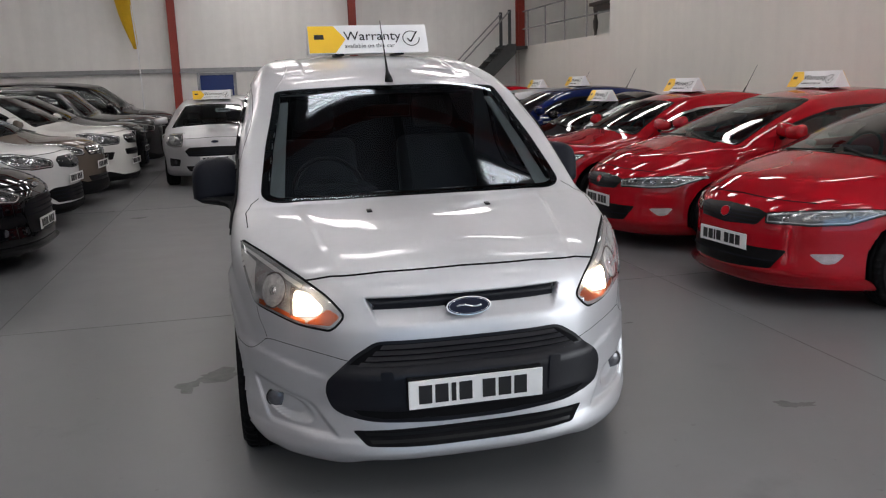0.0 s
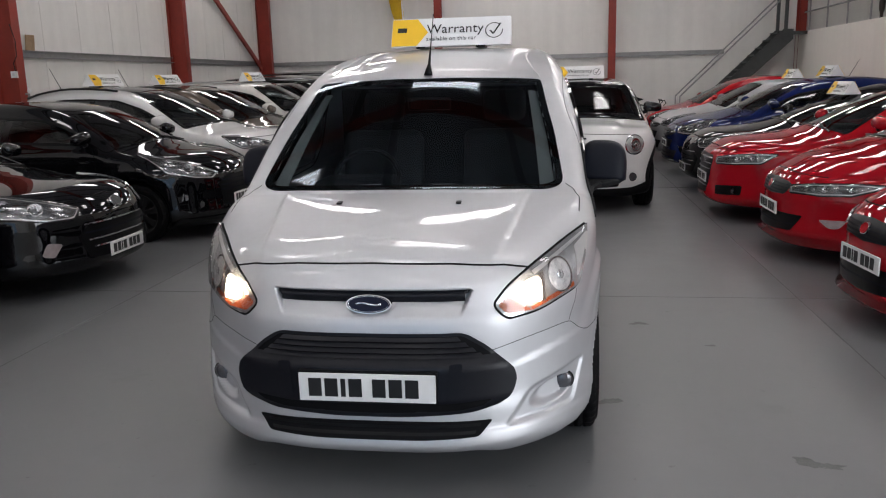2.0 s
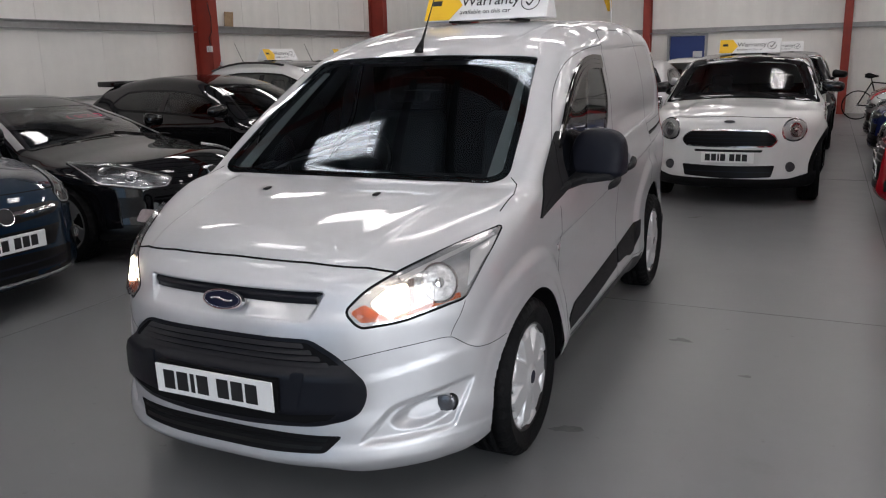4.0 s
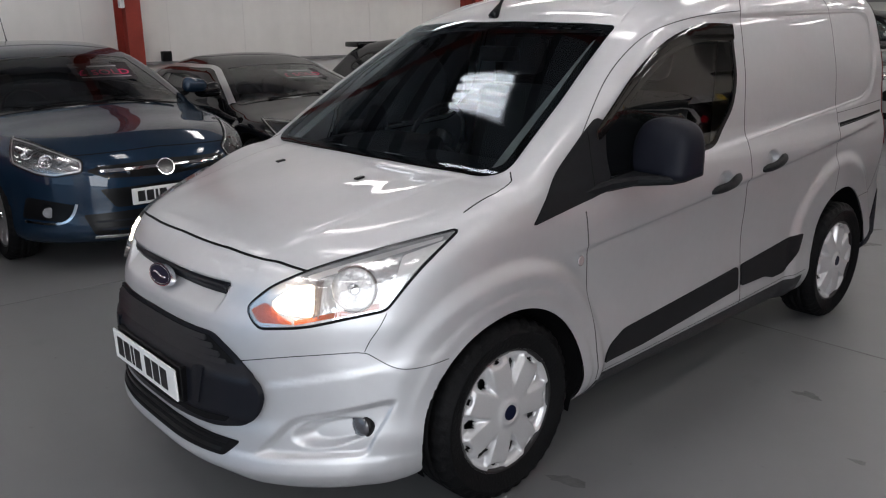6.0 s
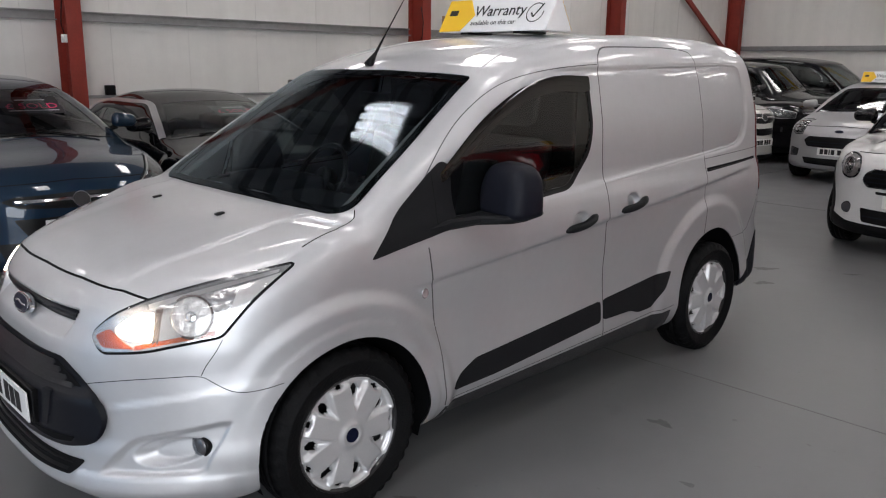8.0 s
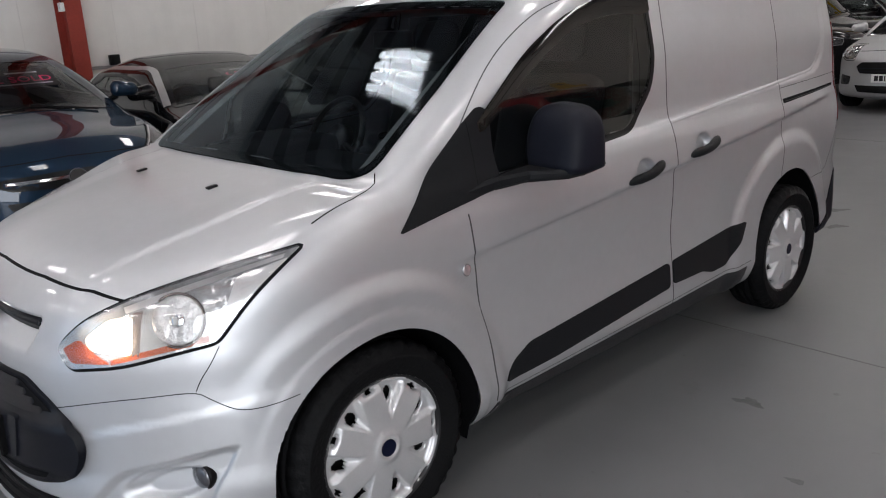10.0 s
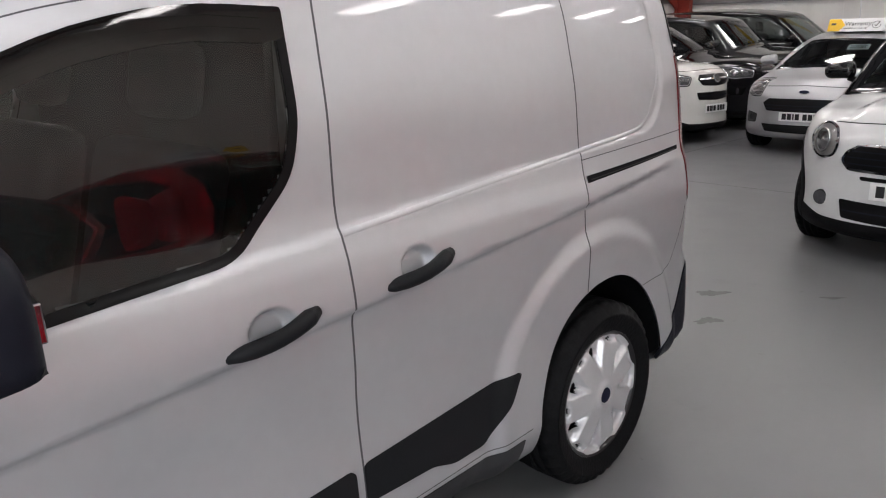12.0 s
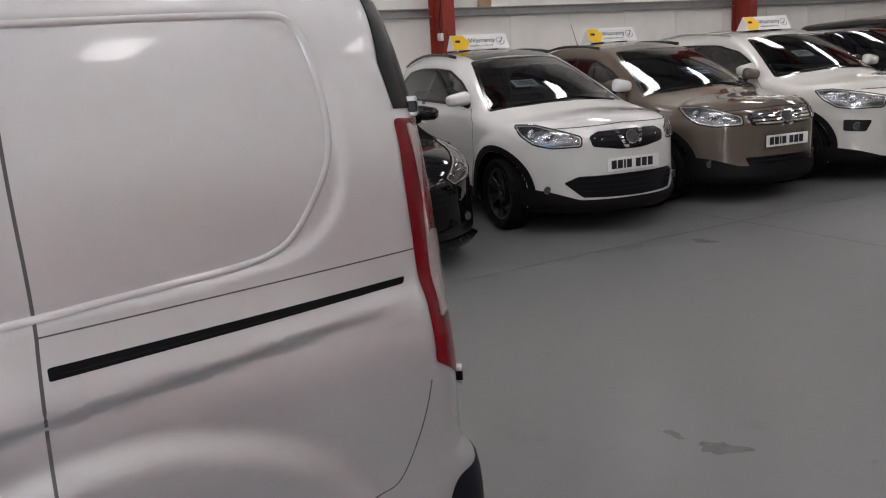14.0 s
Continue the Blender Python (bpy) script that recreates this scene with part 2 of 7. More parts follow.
def floor_material():
    m = material("grey_floor_paint", (0.148, 0.150, 0.154), 0.36, vary=0.10, scale=0.35, bump=0.05, bump_scale=9, rough_vary=0.06)
    nt = m.node_tree
    b = nt.nodes["Principled BSDF"]
    old = b.inputs["Base Color"].links[0].from_socket
    tc = nt.nodes.new("ShaderNodeTexCoord")
    nz, nz2 = nt.nodes.new("ShaderNodeTexNoise"), nt.nodes.new("ShaderNodeTexNoise")
    nz.inputs["Scale"].default_value, nz.inputs["Detail"].default_value, nz.inputs["Roughness"].default_value = 1.3, 8, 0.65
    nz2.inputs["Scale"].default_value, nz2.inputs["Detail"].default_value = 14, 4
    for n in (nz, nz2):
        nt.links.new(tc.outputs["Object"], n.inputs["Vector"])
    r = nt.nodes.new("ShaderNodeMapRange")
    r.inputs["From Min"].default_value, r.inputs["From Max"].default_value = 0.62, 0.74
    r.inputs["To Min"].default_value, r.inputs["To Max"].default_value = 1.0, 0.82
    nt.links.new(nz.outputs[0], r.inputs["Value"])
    r2 = nt.nodes.new("ShaderNodeMapRange")
    r2.inputs["From Min"].default_value, r2.inputs["From Max"].default_value = 0.70, 0.76
    r2.inputs["To Min"].default_value, r2.inputs["To Max"].default_value = 1.0, 0.72
    nt.links.new(nz2.outputs[0], r2.inputs["Value"])
    mu = nt.nodes.new("ShaderNodeMath")
    mu.operation = "MULTIPLY"
    nt.links.new(r.outputs[0], mu.inputs[0])
    nt.links.new(r2.outputs[0], mu.inputs[1])
    s = nt.nodes.new("ShaderNodeVectorMath")
    s.operation = "SCALE"
    nt.links.new(old, s.inputs[0])
    nt.links.new(mu.outputs[0], s.inputs["Scale"])
    nt.links.new(s.outputs[0], b.inputs["Base Color"])
    return m


M_FLOOR = floor_material()
M_STAIN = material("floor_stain", (0.100, 0.100, 0.102), 0.5, vary=0.3, scale=15, bump=0.1, bump_scale=40)
M_SHEET_JOINT = material("sheet_joint", (0.73, 0.715, 0.69), 0.6)
M_JOINT = material("floor_joint", (0.126, 0.126, 0.129), 0.6, vary=0.2, scale=6)

# ---- mesh tools ----
from mathutils.geometry import delaunay_2d_cdt


def solid(name, verts, faces, mat, parent=None, label="", normals=None, smooth=True):
    """Links one mesh object; under a parent it is a part of that thing."""
    me = bpy.data.meshes.new(name)
    me.from_pydata(np.asarray(verts, float).tolist(), [], [list(map(int, f)) for f in faces])
    me.materials.append(mat)
    me.polygons.foreach_set("use_smooth", [smooth] * len(me.polygons))
    if normals is not None and len(me.vertices):
        me.normals_split_custom_set_from_vertices(np.asarray(normals, float).tolist())
    me.update()
    ob = new(name, me)
    if parent is not None:
        ob.parent = parent
    if label:
        ob["label"] = label
    return ob


def part(name, bm, mat, parent, label="", smooth=False):
    """Links a bmesh as one mesh object under a thing or a part."""
    me = bpy.data.meshes.new(name)
    bm.to_mesh(me)
    bm.free()
    me.materials.append(mat)
    me.polygons.foreach_set("use_smooth", [smooth] * len(me.polygons))
    ob = new(name, me)
    if parent is not None:
        ob.parent = parent
    if label:
        ob["label"] = label
    return ob


def box(bm, x0, y0, z0, x1, y1, z1, bevel=0.0, segments=2, m=None):
    """A box with rounded edges inside a bmesh."""
    vs = [bm.verts.new((x, y, z)) for x in (x0, x1) for y in (y0, y1) for z in (z0, z1)]
    fs = [bm.faces.new([vs[i] for i in q]) for q in ((0, 1, 3, 2), (4, 6, 7, 5), (0, 4, 5, 1), (2, 3, 7, 6), (0, 2, 6, 4), (1, 5, 7, 3))]
    if bevel > 0:
        es = list({e for f in fs for e in f.edges})
        got = bmesh.ops.bevel(bm, geom=es, offset=bevel, segments=segments, affect="EDGES", profile=0.5)
        vs = list({v for f in got["faces"] for v in f.verts} | {v for v in vs if v.is_valid})
    if m is not None:
        bmesh.ops.transform(bm, matrix=m, verts=[v for v in vs if v.is_valid])
    return vs


def boxed(name, mat, parent, x0, y0, z0, x1, y1, z1, bevel=0.005, label="", m=None, smooth=False):
    bm = bmesh.new()
    box(bm, x0, y0, z0, x1, y1, z1, bevel, 2, m)
    return part(name, bm, mat, parent, label, smooth)


def tube(bm, points, r, sides=10):
    """A round bar along a line of points."""
    ps = [Vector(p) for p in points]
    rings = []
    for i, p in enumerate(ps):
        d = (ps[min(i + 1, len(ps) - 1)] - ps[max(i - 1, 0)]).normalized()
        a = d.orthogonal().normalized()
        if rings:
            a = (last - d * last.dot(d)).normalized()
        last = a
        b = d.cross(a)
        rad = r[i] if isinstance(r, (list, tuple)) else r
        rings.append([bm.verts.new(p + (a * math.cos(t) + b * math.sin(t)) * rad) for t in [2 * math.pi * k / sides for k in range(sides)]])
    for u, v in zip(rings, rings[1:]):
        for k in range(sides):
            bm.faces.new((u[k], u[(k + 1) % sides], v[(k + 1) % sides], v[k]))
    bm.faces.new(rings[0][::-1])
    bm.faces.new(rings[-1])


def revolve(profile, n, axis="x"):
    """Turns (radius, along) points round the x axis."""
    verts, faces = [], []
    for k in range(n):
        a = 2 * math.pi * k / n
        for r, h in profile:
            verts.append((h, r * math.cos(a), r * math.sin(a)))
    m = len(profile)
    for k in range(n):
        for i in range(m - 1):
            faces.append((k * m + i, k * m + i + 1, ((k + 1) % n) * m + i + 1, ((k + 1) % n) * m + i))
    return verts, faces


def lettering(name, text, size, mat, parent, m, thick=0.0008, label=""):
    cu = bpy.data.curves.new(name, "FONT")
    cu.body, cu.size, cu.extrude, cu.resolution_u = text, size, thick, 3
    tmp = bpy.data.objects.new(name, cu)
    me = bpy.data.meshes.new_from_object(tmp)
    bpy.data.objects.remove(tmp)
    me.transform(m)
    me.materials.clear()
    me.materials.append(mat)
    ob = new(name, me)
    ob.parent = parent
    if label:
        ob["label"] = label
    return ob


# ---- smooth body surfaces ----


def curve(*pts):
    """A smooth curve through (u, value) points, with no overshoot."""
    u, v = np.array([p[0] for p in pts], float), np.array([p[1] for p in pts], float)
    h, d = np.diff(u), np.diff(v) / np.diff(u)
    m = np.zeros_like(v)
    m[0], m[-1] = d[0], d[-1]
    for i in range(1, len(u) - 1):
        if d[i - 1] * d[i] > 0:
            w1, w2 = 2 * h[i] + h[i - 1], h[i] + 2 * h[i - 1]
            m[i] = (w1 + w2) / (w1 / d[i - 1] + w2 / d[i])

    def f(x):
        x = np.clip(np.asarray(x, float), u[0], u[-1])
        i = np.clip(np.searchsorted(u, x) - 1, 0, len(h) - 1)
        t = (x - u[i]) / h[i]
        return (1 + 2 * t) * (1 - t) ** 2 * v[i] + t * (1 - t) ** 2 * h[i] * m[i] + t * t * (3 - 2 * t) * v[i + 1] + t * t * (t - 1) * h[i] * m[i + 1]
    return f


def step(x):
    x = np.clip(x, 0, 1)
    return x * x * (3 - 2 * x)


def smax(a, b, k):
    """The larger of two, blended over the width k."""
    h = np.maximum(k - np.abs(a - b), 0) / k
    return np.maximum(a, b) + h * h * k * 0.25


def gradient(F, P, e=0.004):
    g = np.stack([F(*(P + d).T) - F(*(P - d).T) for d in np.eye(3) * e], 1)
    return g / (np.linalg.norm(g, axis=1, keepdims=True) + 1e-9), np.linalg.norm(g, axis=1) / (2 * e)


def skin(F, lo, hi, cell):
    """The surface F = 0 as quads, one vertex in each cell that it crosses."""
    ax = [np.arange(a, b + cell, cell) for a, b in zip(lo, hi)]
    V = F(ax[0][:, None, None], ax[1][None, :, None], ax[2][None, None, :])
    n = [len(a) for a in ax]
    S = V < 0
    count = np.zeros([k - 1 for k in n], int)
    for i in (0, 1):
        for j in (0, 1):
            for k in (0, 1):
                count += S[i:n[0] - 1 + i, j:n[1] - 1 + j, k:n[2] - 1 + k]
    live = (count > 0) & (count < 8)
    ids = -np.ones(live.shape, int)
    I, J, K = np.nonzero(live)
    ids[live] = np.arange(len(I))
    total, hits = np.zeros((len(I), 3)), np.zeros(len(I))
    for a in range(3):
        for u in (0, 1):
            for v in (0, 1):
                o = [0, 0, 0]
                o[(a + 1) % 3], o[(a + 2) % 3] = u, v
                p0 = V[I + o[0], J + o[1], K + o[2]]
                q = list(o)
                q[a] = 1
                p1 = V[I + q[0], J + q[1], K + q[2]]
                c = (p0 < 0) != (p1 < 0)
                t = np.where(c, p0 / np.where(c, p0 - p1, 1), 0)
                w = np.array(o, float)[None, :].repeat(len(I), 0)
                w[:, a] += t
                total[c] += w[c]
                hits[c] += 1
    P = (np.stack([I, J, K], 1) + total / hits[:, None]) * cell + np.array(lo)
    quads = []
    for a in range(3):
        b, c = (a + 1) % 3, (a + 2) % 3
        sl0, sl1 = [slice(None)] * 3, [slice(None)] * 3
        sl0[a], sl1[a] = slice(0, -1), slice(1, None)
        A, B = S[tuple(sl0)], S[tuple(sl1)]
        at = np.stack(np.nonzero(A != B), 1)
        ok = (at[:, b] > 0) & (at[:, c] > 0) & (at[:, b] < n[b] - 1) & (at[:, c] < n[c] - 1)
        at = at[ok]
        inner = A[tuple(at.T)]
        eb, ec = np.eye(3, dtype=int)[b], np.eye(3, dtype=int)[c]
        q = np.stack([ids[tuple((at - eb - ec).T)], ids[tuple((at - ec).T)], ids[tuple(at.T)], ids[tuple((at - eb).T)]], 1)
        q[~inner] = q[~inner][:, ::-1]
        quads.append(q)
    Q = np.concatenate(quads)
    Q = Q[(Q >= 0).all(1)]
    for _ in range(2):
        g, s = gradient(F, P)
        P = P - g * np.clip(F(*P.T) / np.maximum(s, 0.3), -cell * 0.4, cell * 0.4)[:, None]
    return P, Q


def inside(poly, P):
    """Which 2D points lie in a polygon."""
    poly = np.asarray(poly, float)
    x, y, c = P[:, 0], P[:, 1], np.zeros(len(P), bool)
    for (x0, y0), (x1, y1) in zip(poly, np.roll(poly, -1, 0)):
        if y0 != y1:
            c ^= ((y0 > y) != (y1 > y)) & (x < (x1 - x0) * (y - y0) / (y1 - y0) + x0)
    return c


def rounded(poly, r, n=5):
    """A polygon with its corners rounded over the length r (a number, or one for each corner)."""
    poly, out = np.asarray(poly, float), []
    rs = r if isinstance(r, (list, tuple)) else [r] * len(poly)
    for i, p in enumerate(poly):
        a, b = poly[i - 1] - p, poly[(i + 1) % len(poly)] - p
        la, lb = np.linalg.norm(a), np.linalg.norm(b)
        s = min(rs[i], la * 0.48, lb * 0.48)
        if s < 1e-4:
            out.append(p)
            continue
        A, B = p + a / la * s, p + b / lb * s
        for t in np.linspace(0, 1, n):
            out.append((1 - t) ** 2 * A + 2 * t * (1 - t) * p + t * t * B)
    return np.array(out)


def shrink(poly, d):
    """A polygon drawn in by d."""
    poly = np.asarray(poly, float)
    area = np.sum(poly[:, 0] * np.roll(poly[:, 1], -1) - poly[:, 1] * np.roll(poly[:, 0], -1))
    e = np.roll(poly, -1, 0) - poly
    e /= np.linalg.norm(e, axis=1, keepdims=True) + 1e-12
    nrm = np.stack([-e[:, 1], e[:, 0]], 1) * np.sign(area)
    both = nrm + np.roll(nrm, 1, 0)
    both /= np.maximum((both * both).sum(1, keepdims=True), 0.5) / 2
    return poly + both * d


def dense(poly, gap, closed=True):
    out = []
    poly = np.asarray(poly, float)
    ends = np.roll(poly, -1, 0) if closed else poly[1:]
    for a, b in zip(poly, ends):
        k = max(1, int(math.ceil(np.linalg.norm(b - a) / gap)))
        out += [a + (b - a) * i / k for i in range(k)]
    if not closed:
        out.append(poly[-1])
    return np.array(out)


def fill(poly, gap, hole=None):
    """Triangles that fill a polygon evenly, with an optional hole."""
    loops = [dense(poly, gap)] + ([dense(hole, gap)] if hole is not None else [])
    pts, edges = [], []
    for lp in loops:
        k = len(pts)
        pts += list(lp)
        edges += [(k + i, k + (i + 1) % len(lp)) for i in range(len(lp))]
    lo, hi = loops[0].min(0), loops[0].max(0)
    gx, gy = np.meshgrid(np.arange(lo[0] + gap / 2, hi[0], gap), np.arange(lo[1] + gap / 2, hi[1], gap))
    g = np.stack([gx.ravel(), gy.ravel()], 1)
    g = g[inside(loops[0], g)] if len(g) else g
    if hole is not None and len(g):
        g = g[~inside(loops[1], g)]
    rim = np.concatenate(loops)
    if len(g):
        far = np.array([((rim - p) ** 2).sum(1).min() for p in g]) > (gap * 0.45) ** 2
        pts += list(g[far])
    v, _, f, *_ = delaunay_2d_cdt([Vector(p) for p in pts], edges, [], 1, 1e-5)
    v = np.array([tuple(p) for p in v])
    f = [t for t in f]
    if hole is not None:
        cen = np.array([v[list(t)].mean(0) for t in f])
        keep = ~inside(loops[1], cen)
        f = [t for t, k in zip(f, keep) if k]
    return v, f


def eased(line, times=2):
    """An open line with its corners cut, its ends kept."""
    p = np.asarray(line, float)
    for _ in range(times):
        q = [p[0]]
        for a, b in zip(p[:-1], p[1:]):
            q += [a * 0.75 + b * 0.25, a * 0.25 + b * 0.75]
        p = np.array(q + [p[-1]])
    return p


def view_basis(view):
    """Where a drawing lies and which way it is laid on to the body: its two axes and the direction."""
    if view == "side":
        return np.array([1.5, 0, 0]), np.array([0, 1.0, 0]), np.array([0, 0, 1.0]), np.array([-1.0, 0, 0])
    if view == "front":
        return np.array([0, -0.6, 0]), np.array([1.0, 0, 0]), np.array([0, 0, 1.0]), np.array([0, 1.0, 0])
    if view == "rear":
        return np.array([0, 6.5, 0]), np.array([1.0, 0, 0]), np.array([0, 0, 1.0]), np.array([0, -1.0, 0])
    if view == "top":
        return np.array([0, 0, 2.6]), np.array([1.0, 0, 0]), np.array([0, 1.0, 0]), np.array([0, 0, -1.0])
    d = np.array(view, float) / np.linalg.norm(view)
    u = np.cross(d, (0, 0, 1.0))
    u /= np.linalg.norm(u)
    return -d * 6.0, u, np.cross(u, d), d


def flat(points, view):
    """3D points as 2D points of a view."""
    o, u, v, d = view_basis(view)
    q = np.asarray(points, float) - o
    return np.stack([q @ u, q @ v], 1)


def lay(F, p2, view, reach=5.0):
    """Lays 2D points of a view on to the body: places and normals."""
    o, u, v, d = view_basis(view)
    P = o + p2[:, :1] * u + p2[:, 1:2] * v
    reach = reach if isinstance(view, str) else 9.0
    ts = np.linspace(0, reach, 160 if isinstance(view, str) else 300)
    val = F(*(P[:, None, :] + ts[None, :, None] * d).reshape(-1, 3).T).reshape(len(P), -1)
    first = np.argmax(val < 0, 1)
    miss = ~(val < 0).any(1)
    first[miss] = np.argmin(val[miss], 1) if miss.any() else 0
    b = ts[first]
    a = ts[np.maximum(first - 1, 0)]
    for _ in range(14):
        m = (a + b) / 2
        neg = F(*(P + m[:, None] * d).T) < 0
        a, b = np.where(neg, a, m), np.where(neg, m, b)
    X = P + b[:, None] * d
    g, _ = gradient(F, X)
    return X, g


def panel(F, poly, view, gap=0.03, off=0.003, rim=0.012, hole=None):
    """A piece of sheet that follows the body, standing off it, with its edge turned in."""
    v, f = fill(poly, gap, hole)
    X, g = lay(F, v, view)
    d = view_basis(view)[3]
    out = []
    for t in f:
        a, b, c = X[list(t)]
        out.append(tuple(t) if np.dot(np.cross(b - a, c - a), g[t[0]]) > 0 else tuple(t[::-1]))
    X = X + g * (off(v)[:, None] if callable(off) else off)
    nrm = g
    if callable(off):
        nrm = np.zeros_like(X)
        for t in out:
            nrm[list(t)] += np.cross(X[t[1]] - X[t[0]], X[t[2]] - X[t[0]])
        nrm /= np.linalg.norm(nrm, axis=1, keepdims=True) + 1e-12
    if rim > 0:
        seen = {}
        for t in out:
            for i in range(len(t)):
                seen[(t[i], t[(i + 1) % len(t)])] = True
        edge = [e for e in seen if (e[1], e[0]) not in seen]
        ring = {}
        extra, en = [], []
        for a, b in edge:
            for k in (a, b):
                if k not in ring:
                    ring[k] = len(X) + len(extra)
                    extra.append(X[k] - g[k] * rim)
                    en.append(g[k])
            out.append((b, a, ring[a], ring[b]))
        X, nrm = np.concatenate([X, extra]), np.concatenate([nrm, en])
    return X, out, nrm


def strip(F, line, view, width=0.005, off=0.0012, gap=0.02, closed=False):
    """A narrow band laid along a line on the body."""
    p = dense(line, gap, closed)
    t = (np.roll(p, -1, 0) - np.roll(p, 1, 0)) if closed else np.gradient(p, axis=0)
    t /= np.linalg.norm(t, axis=1, keepdims=True) + 1e-12
    nr = np.stack([-t[:, 1], t[:, 0]], 1)
    A, ga = lay(F, p - nr * width / 2, view)
    B, gb = lay(F, p + nr * width / 2, view)
    C, gc = lay(F, p, view)
    n = len(p)
    X = np.concatenate([A + ga * off * 0.3, C + gc * off, B + gb * off * 0.3])
    faces = []
    for i in range(n if closed else n - 1):
        j = (i + 1) % n
        for a in (0, n):
            q = (a + i, a + j, a + n + j, a + n + i)
            c = np.cross(X[q[1]] - X[q[0]], X[q[3]] - X[q[0]])
            faces.append(q if np.dot(c, gc[i]) > 0 else q[::-1])
    return X, faces, np.concatenate([ga, gc, gb])


def mirrored(X, f, n):
    s = np.array([-1, 1, 1])
    return X * s, [tuple(t[::-1]) for t in f], n * s


def laid(name, got, mat, parent, label="", both=False, crisp=False):
    """Links a laid piece, and its mirror image where both sides have it. crisp: shaded by its own relief."""
    if crisp:
        m = mirrored(*got)
        return [solid(name, got[0], got[1], mat, parent, label), solid(name, m[0], m[1], mat, parent, label)]
    obs = [solid(name, got[0], got[1], mat, parent, label, got[2])]
    if both:
        m = mirrored(*got)
        obs.append(solid(name, m[0], m[1], mat, parent, label, m[2]))
    return obs


def arches(F, P, Q, wheels, radius, cell, inner=0.45):
    """Cuts round wheel openings (y, z, and a radius of their own if they have one) into the sides."""
    keep = np.ones(len(Q), bool)
    cen = P[Q].mean(1)
    wheels = [(w[0], w[1], w[2] if len(w) > 2 else radius) for w in wheels]
    for yc, zc, ra in wheels:
        r = np.hypot(cen[:, 1] - yc, cen[:, 2] - zc)
        keep &= ~((r < ra) & (np.abs(cen[:, 0]) > inner))
    cut = Q[~keep]
    Q = Q[keep]
    rim = np.intersect1d(np.unique(cut), np.unique(Q))
    for yc, zc, ra in wheels:
        d = P[rim][:, 1:] - np.array([yc, zc])
        r = np.hypot(d[:, 0], d[:, 1])
        near = (np.abs(r - ra) < cell * 1.6) & (np.abs(P[rim][:, 0]) > inner + 0.15)
        k = rim[near]
        P[k, 1:] = np.array([yc, zc]) + d[near] / r[near][:, None] * ra
    return P, Q


def clear_out(P, Q, poly, view, side):
    """Takes away the faces of the body inside a polygon of a view."""
    o, u, v, d = view_basis(view)
    cen = P[Q].mean(1)
    q = (cen if isinstance(view, str) else cen * np.sign(cen[:, :1] * [1, 0, 0] + [0, 1, 1])) - o
    two = np.stack([q @ u, q @ v], 1)
    return Q[~(inside(poly, two) & side(cen))]

# ---- the hall ----
XW, XE, YN, YS, EAVES, RIDGE = -7.95, 7.15, 20.85, -9.0, 5.6, 6.9
COLUMNS_Y = [-8.8, -2.85, 3.1, 9.05, 15.0, 20.6]


def structure(name, bm, mat, label, smooth=False):
    return tagged(part(name, bm, mat, None, "", smooth), label, "", "", "structure")


bm = bmesh.new()
box(bm, XW - 0.4, YS - 0.4, -0.3, XE + 3.0, YN + 0.4, 0.0)
floor = structure("floor", bm, M_FLOOR, "grey painted concrete showroom floor with scuffs")

bm = bmesh.new()
box(bm, XW - 0.25, YS - 0.25, 0, XW, YN + 0.25, EAVES + 0.1)
wall_west = structure("wall_west", bm, M_WALL, "off-white cladding wall behind the parked cars")
bm = bmesh.new()
box(bm, XW, YN, 0, XE + 2.6, YN + 0.25, RIDGE + 0.1)
wall_north = structure("wall_north", bm, M_WALL, "off-white cladding wall at the end of the hall")
bm = bmesh.new()
box(bm, XW, YS - 0.25, 0, -3.55, YS, RIDGE + 0.1)
box(bm, 3.55, YS - 0.25, 0, XE + 2.6, YS, RIDGE + 0.1)
box(bm, -3.55, YS - 0.25, 4.0, 3.55, YS, RIDGE + 0.1)
wall_south = structure("wall_south", bm, M_WALL, "plain wall with an open doorway")
bm = bmesh.new()
GAL_Y, GAL_Z = 14.3, 2.60
# unseen gap between y -7.4 and -1.8, added for the east fill light
box(bm, XE, YS, 0, XE + 0.2, -7.4, EAVES + 0.6)
box(bm, XE, -7.4, 3.8, XE + 0.2, -1.8, EAVES + 0.6)
box(bm, XE, -1.8, 0, XE + 0.2, GAL_Y, EAVES + 0.6)
wall_east = structure("wall_east", bm, M_BLOCK, "cream rendered wall beside the red cars")
bm = bmesh.new()
box(bm, XE, GAL_Y + 0.002, 0, XE + 0.2, YN, GAL_Z)
wall_east_low = structure("wall_east_low", bm, M_BLOCK, "cream wall under the railed gallery")
bm = bmesh.new()
box(bm, XE + 0.2, GAL_Y - 1.2, GAL_Z - 0.2, XE + 2.5, YN, GAL_Z - 0.003)
gallery_floor = structure("gallery_floor", bm, M_BLOCK, "concrete gallery floor")
bm = bmesh.new()
box(bm, XE + 2.5, GAL_Y - 1.4, 0, XE + 2.7, YN, EAVES + 0.6)
box(bm, XE + 0.2, GAL_Y - 1.4, GAL_Z, XE + 2.5, GAL_Y - 1.2, EAVES + 0.6)
wall_gallery = structure("wall_gallery", bm, M_WALL, "white wall behind the gallery")

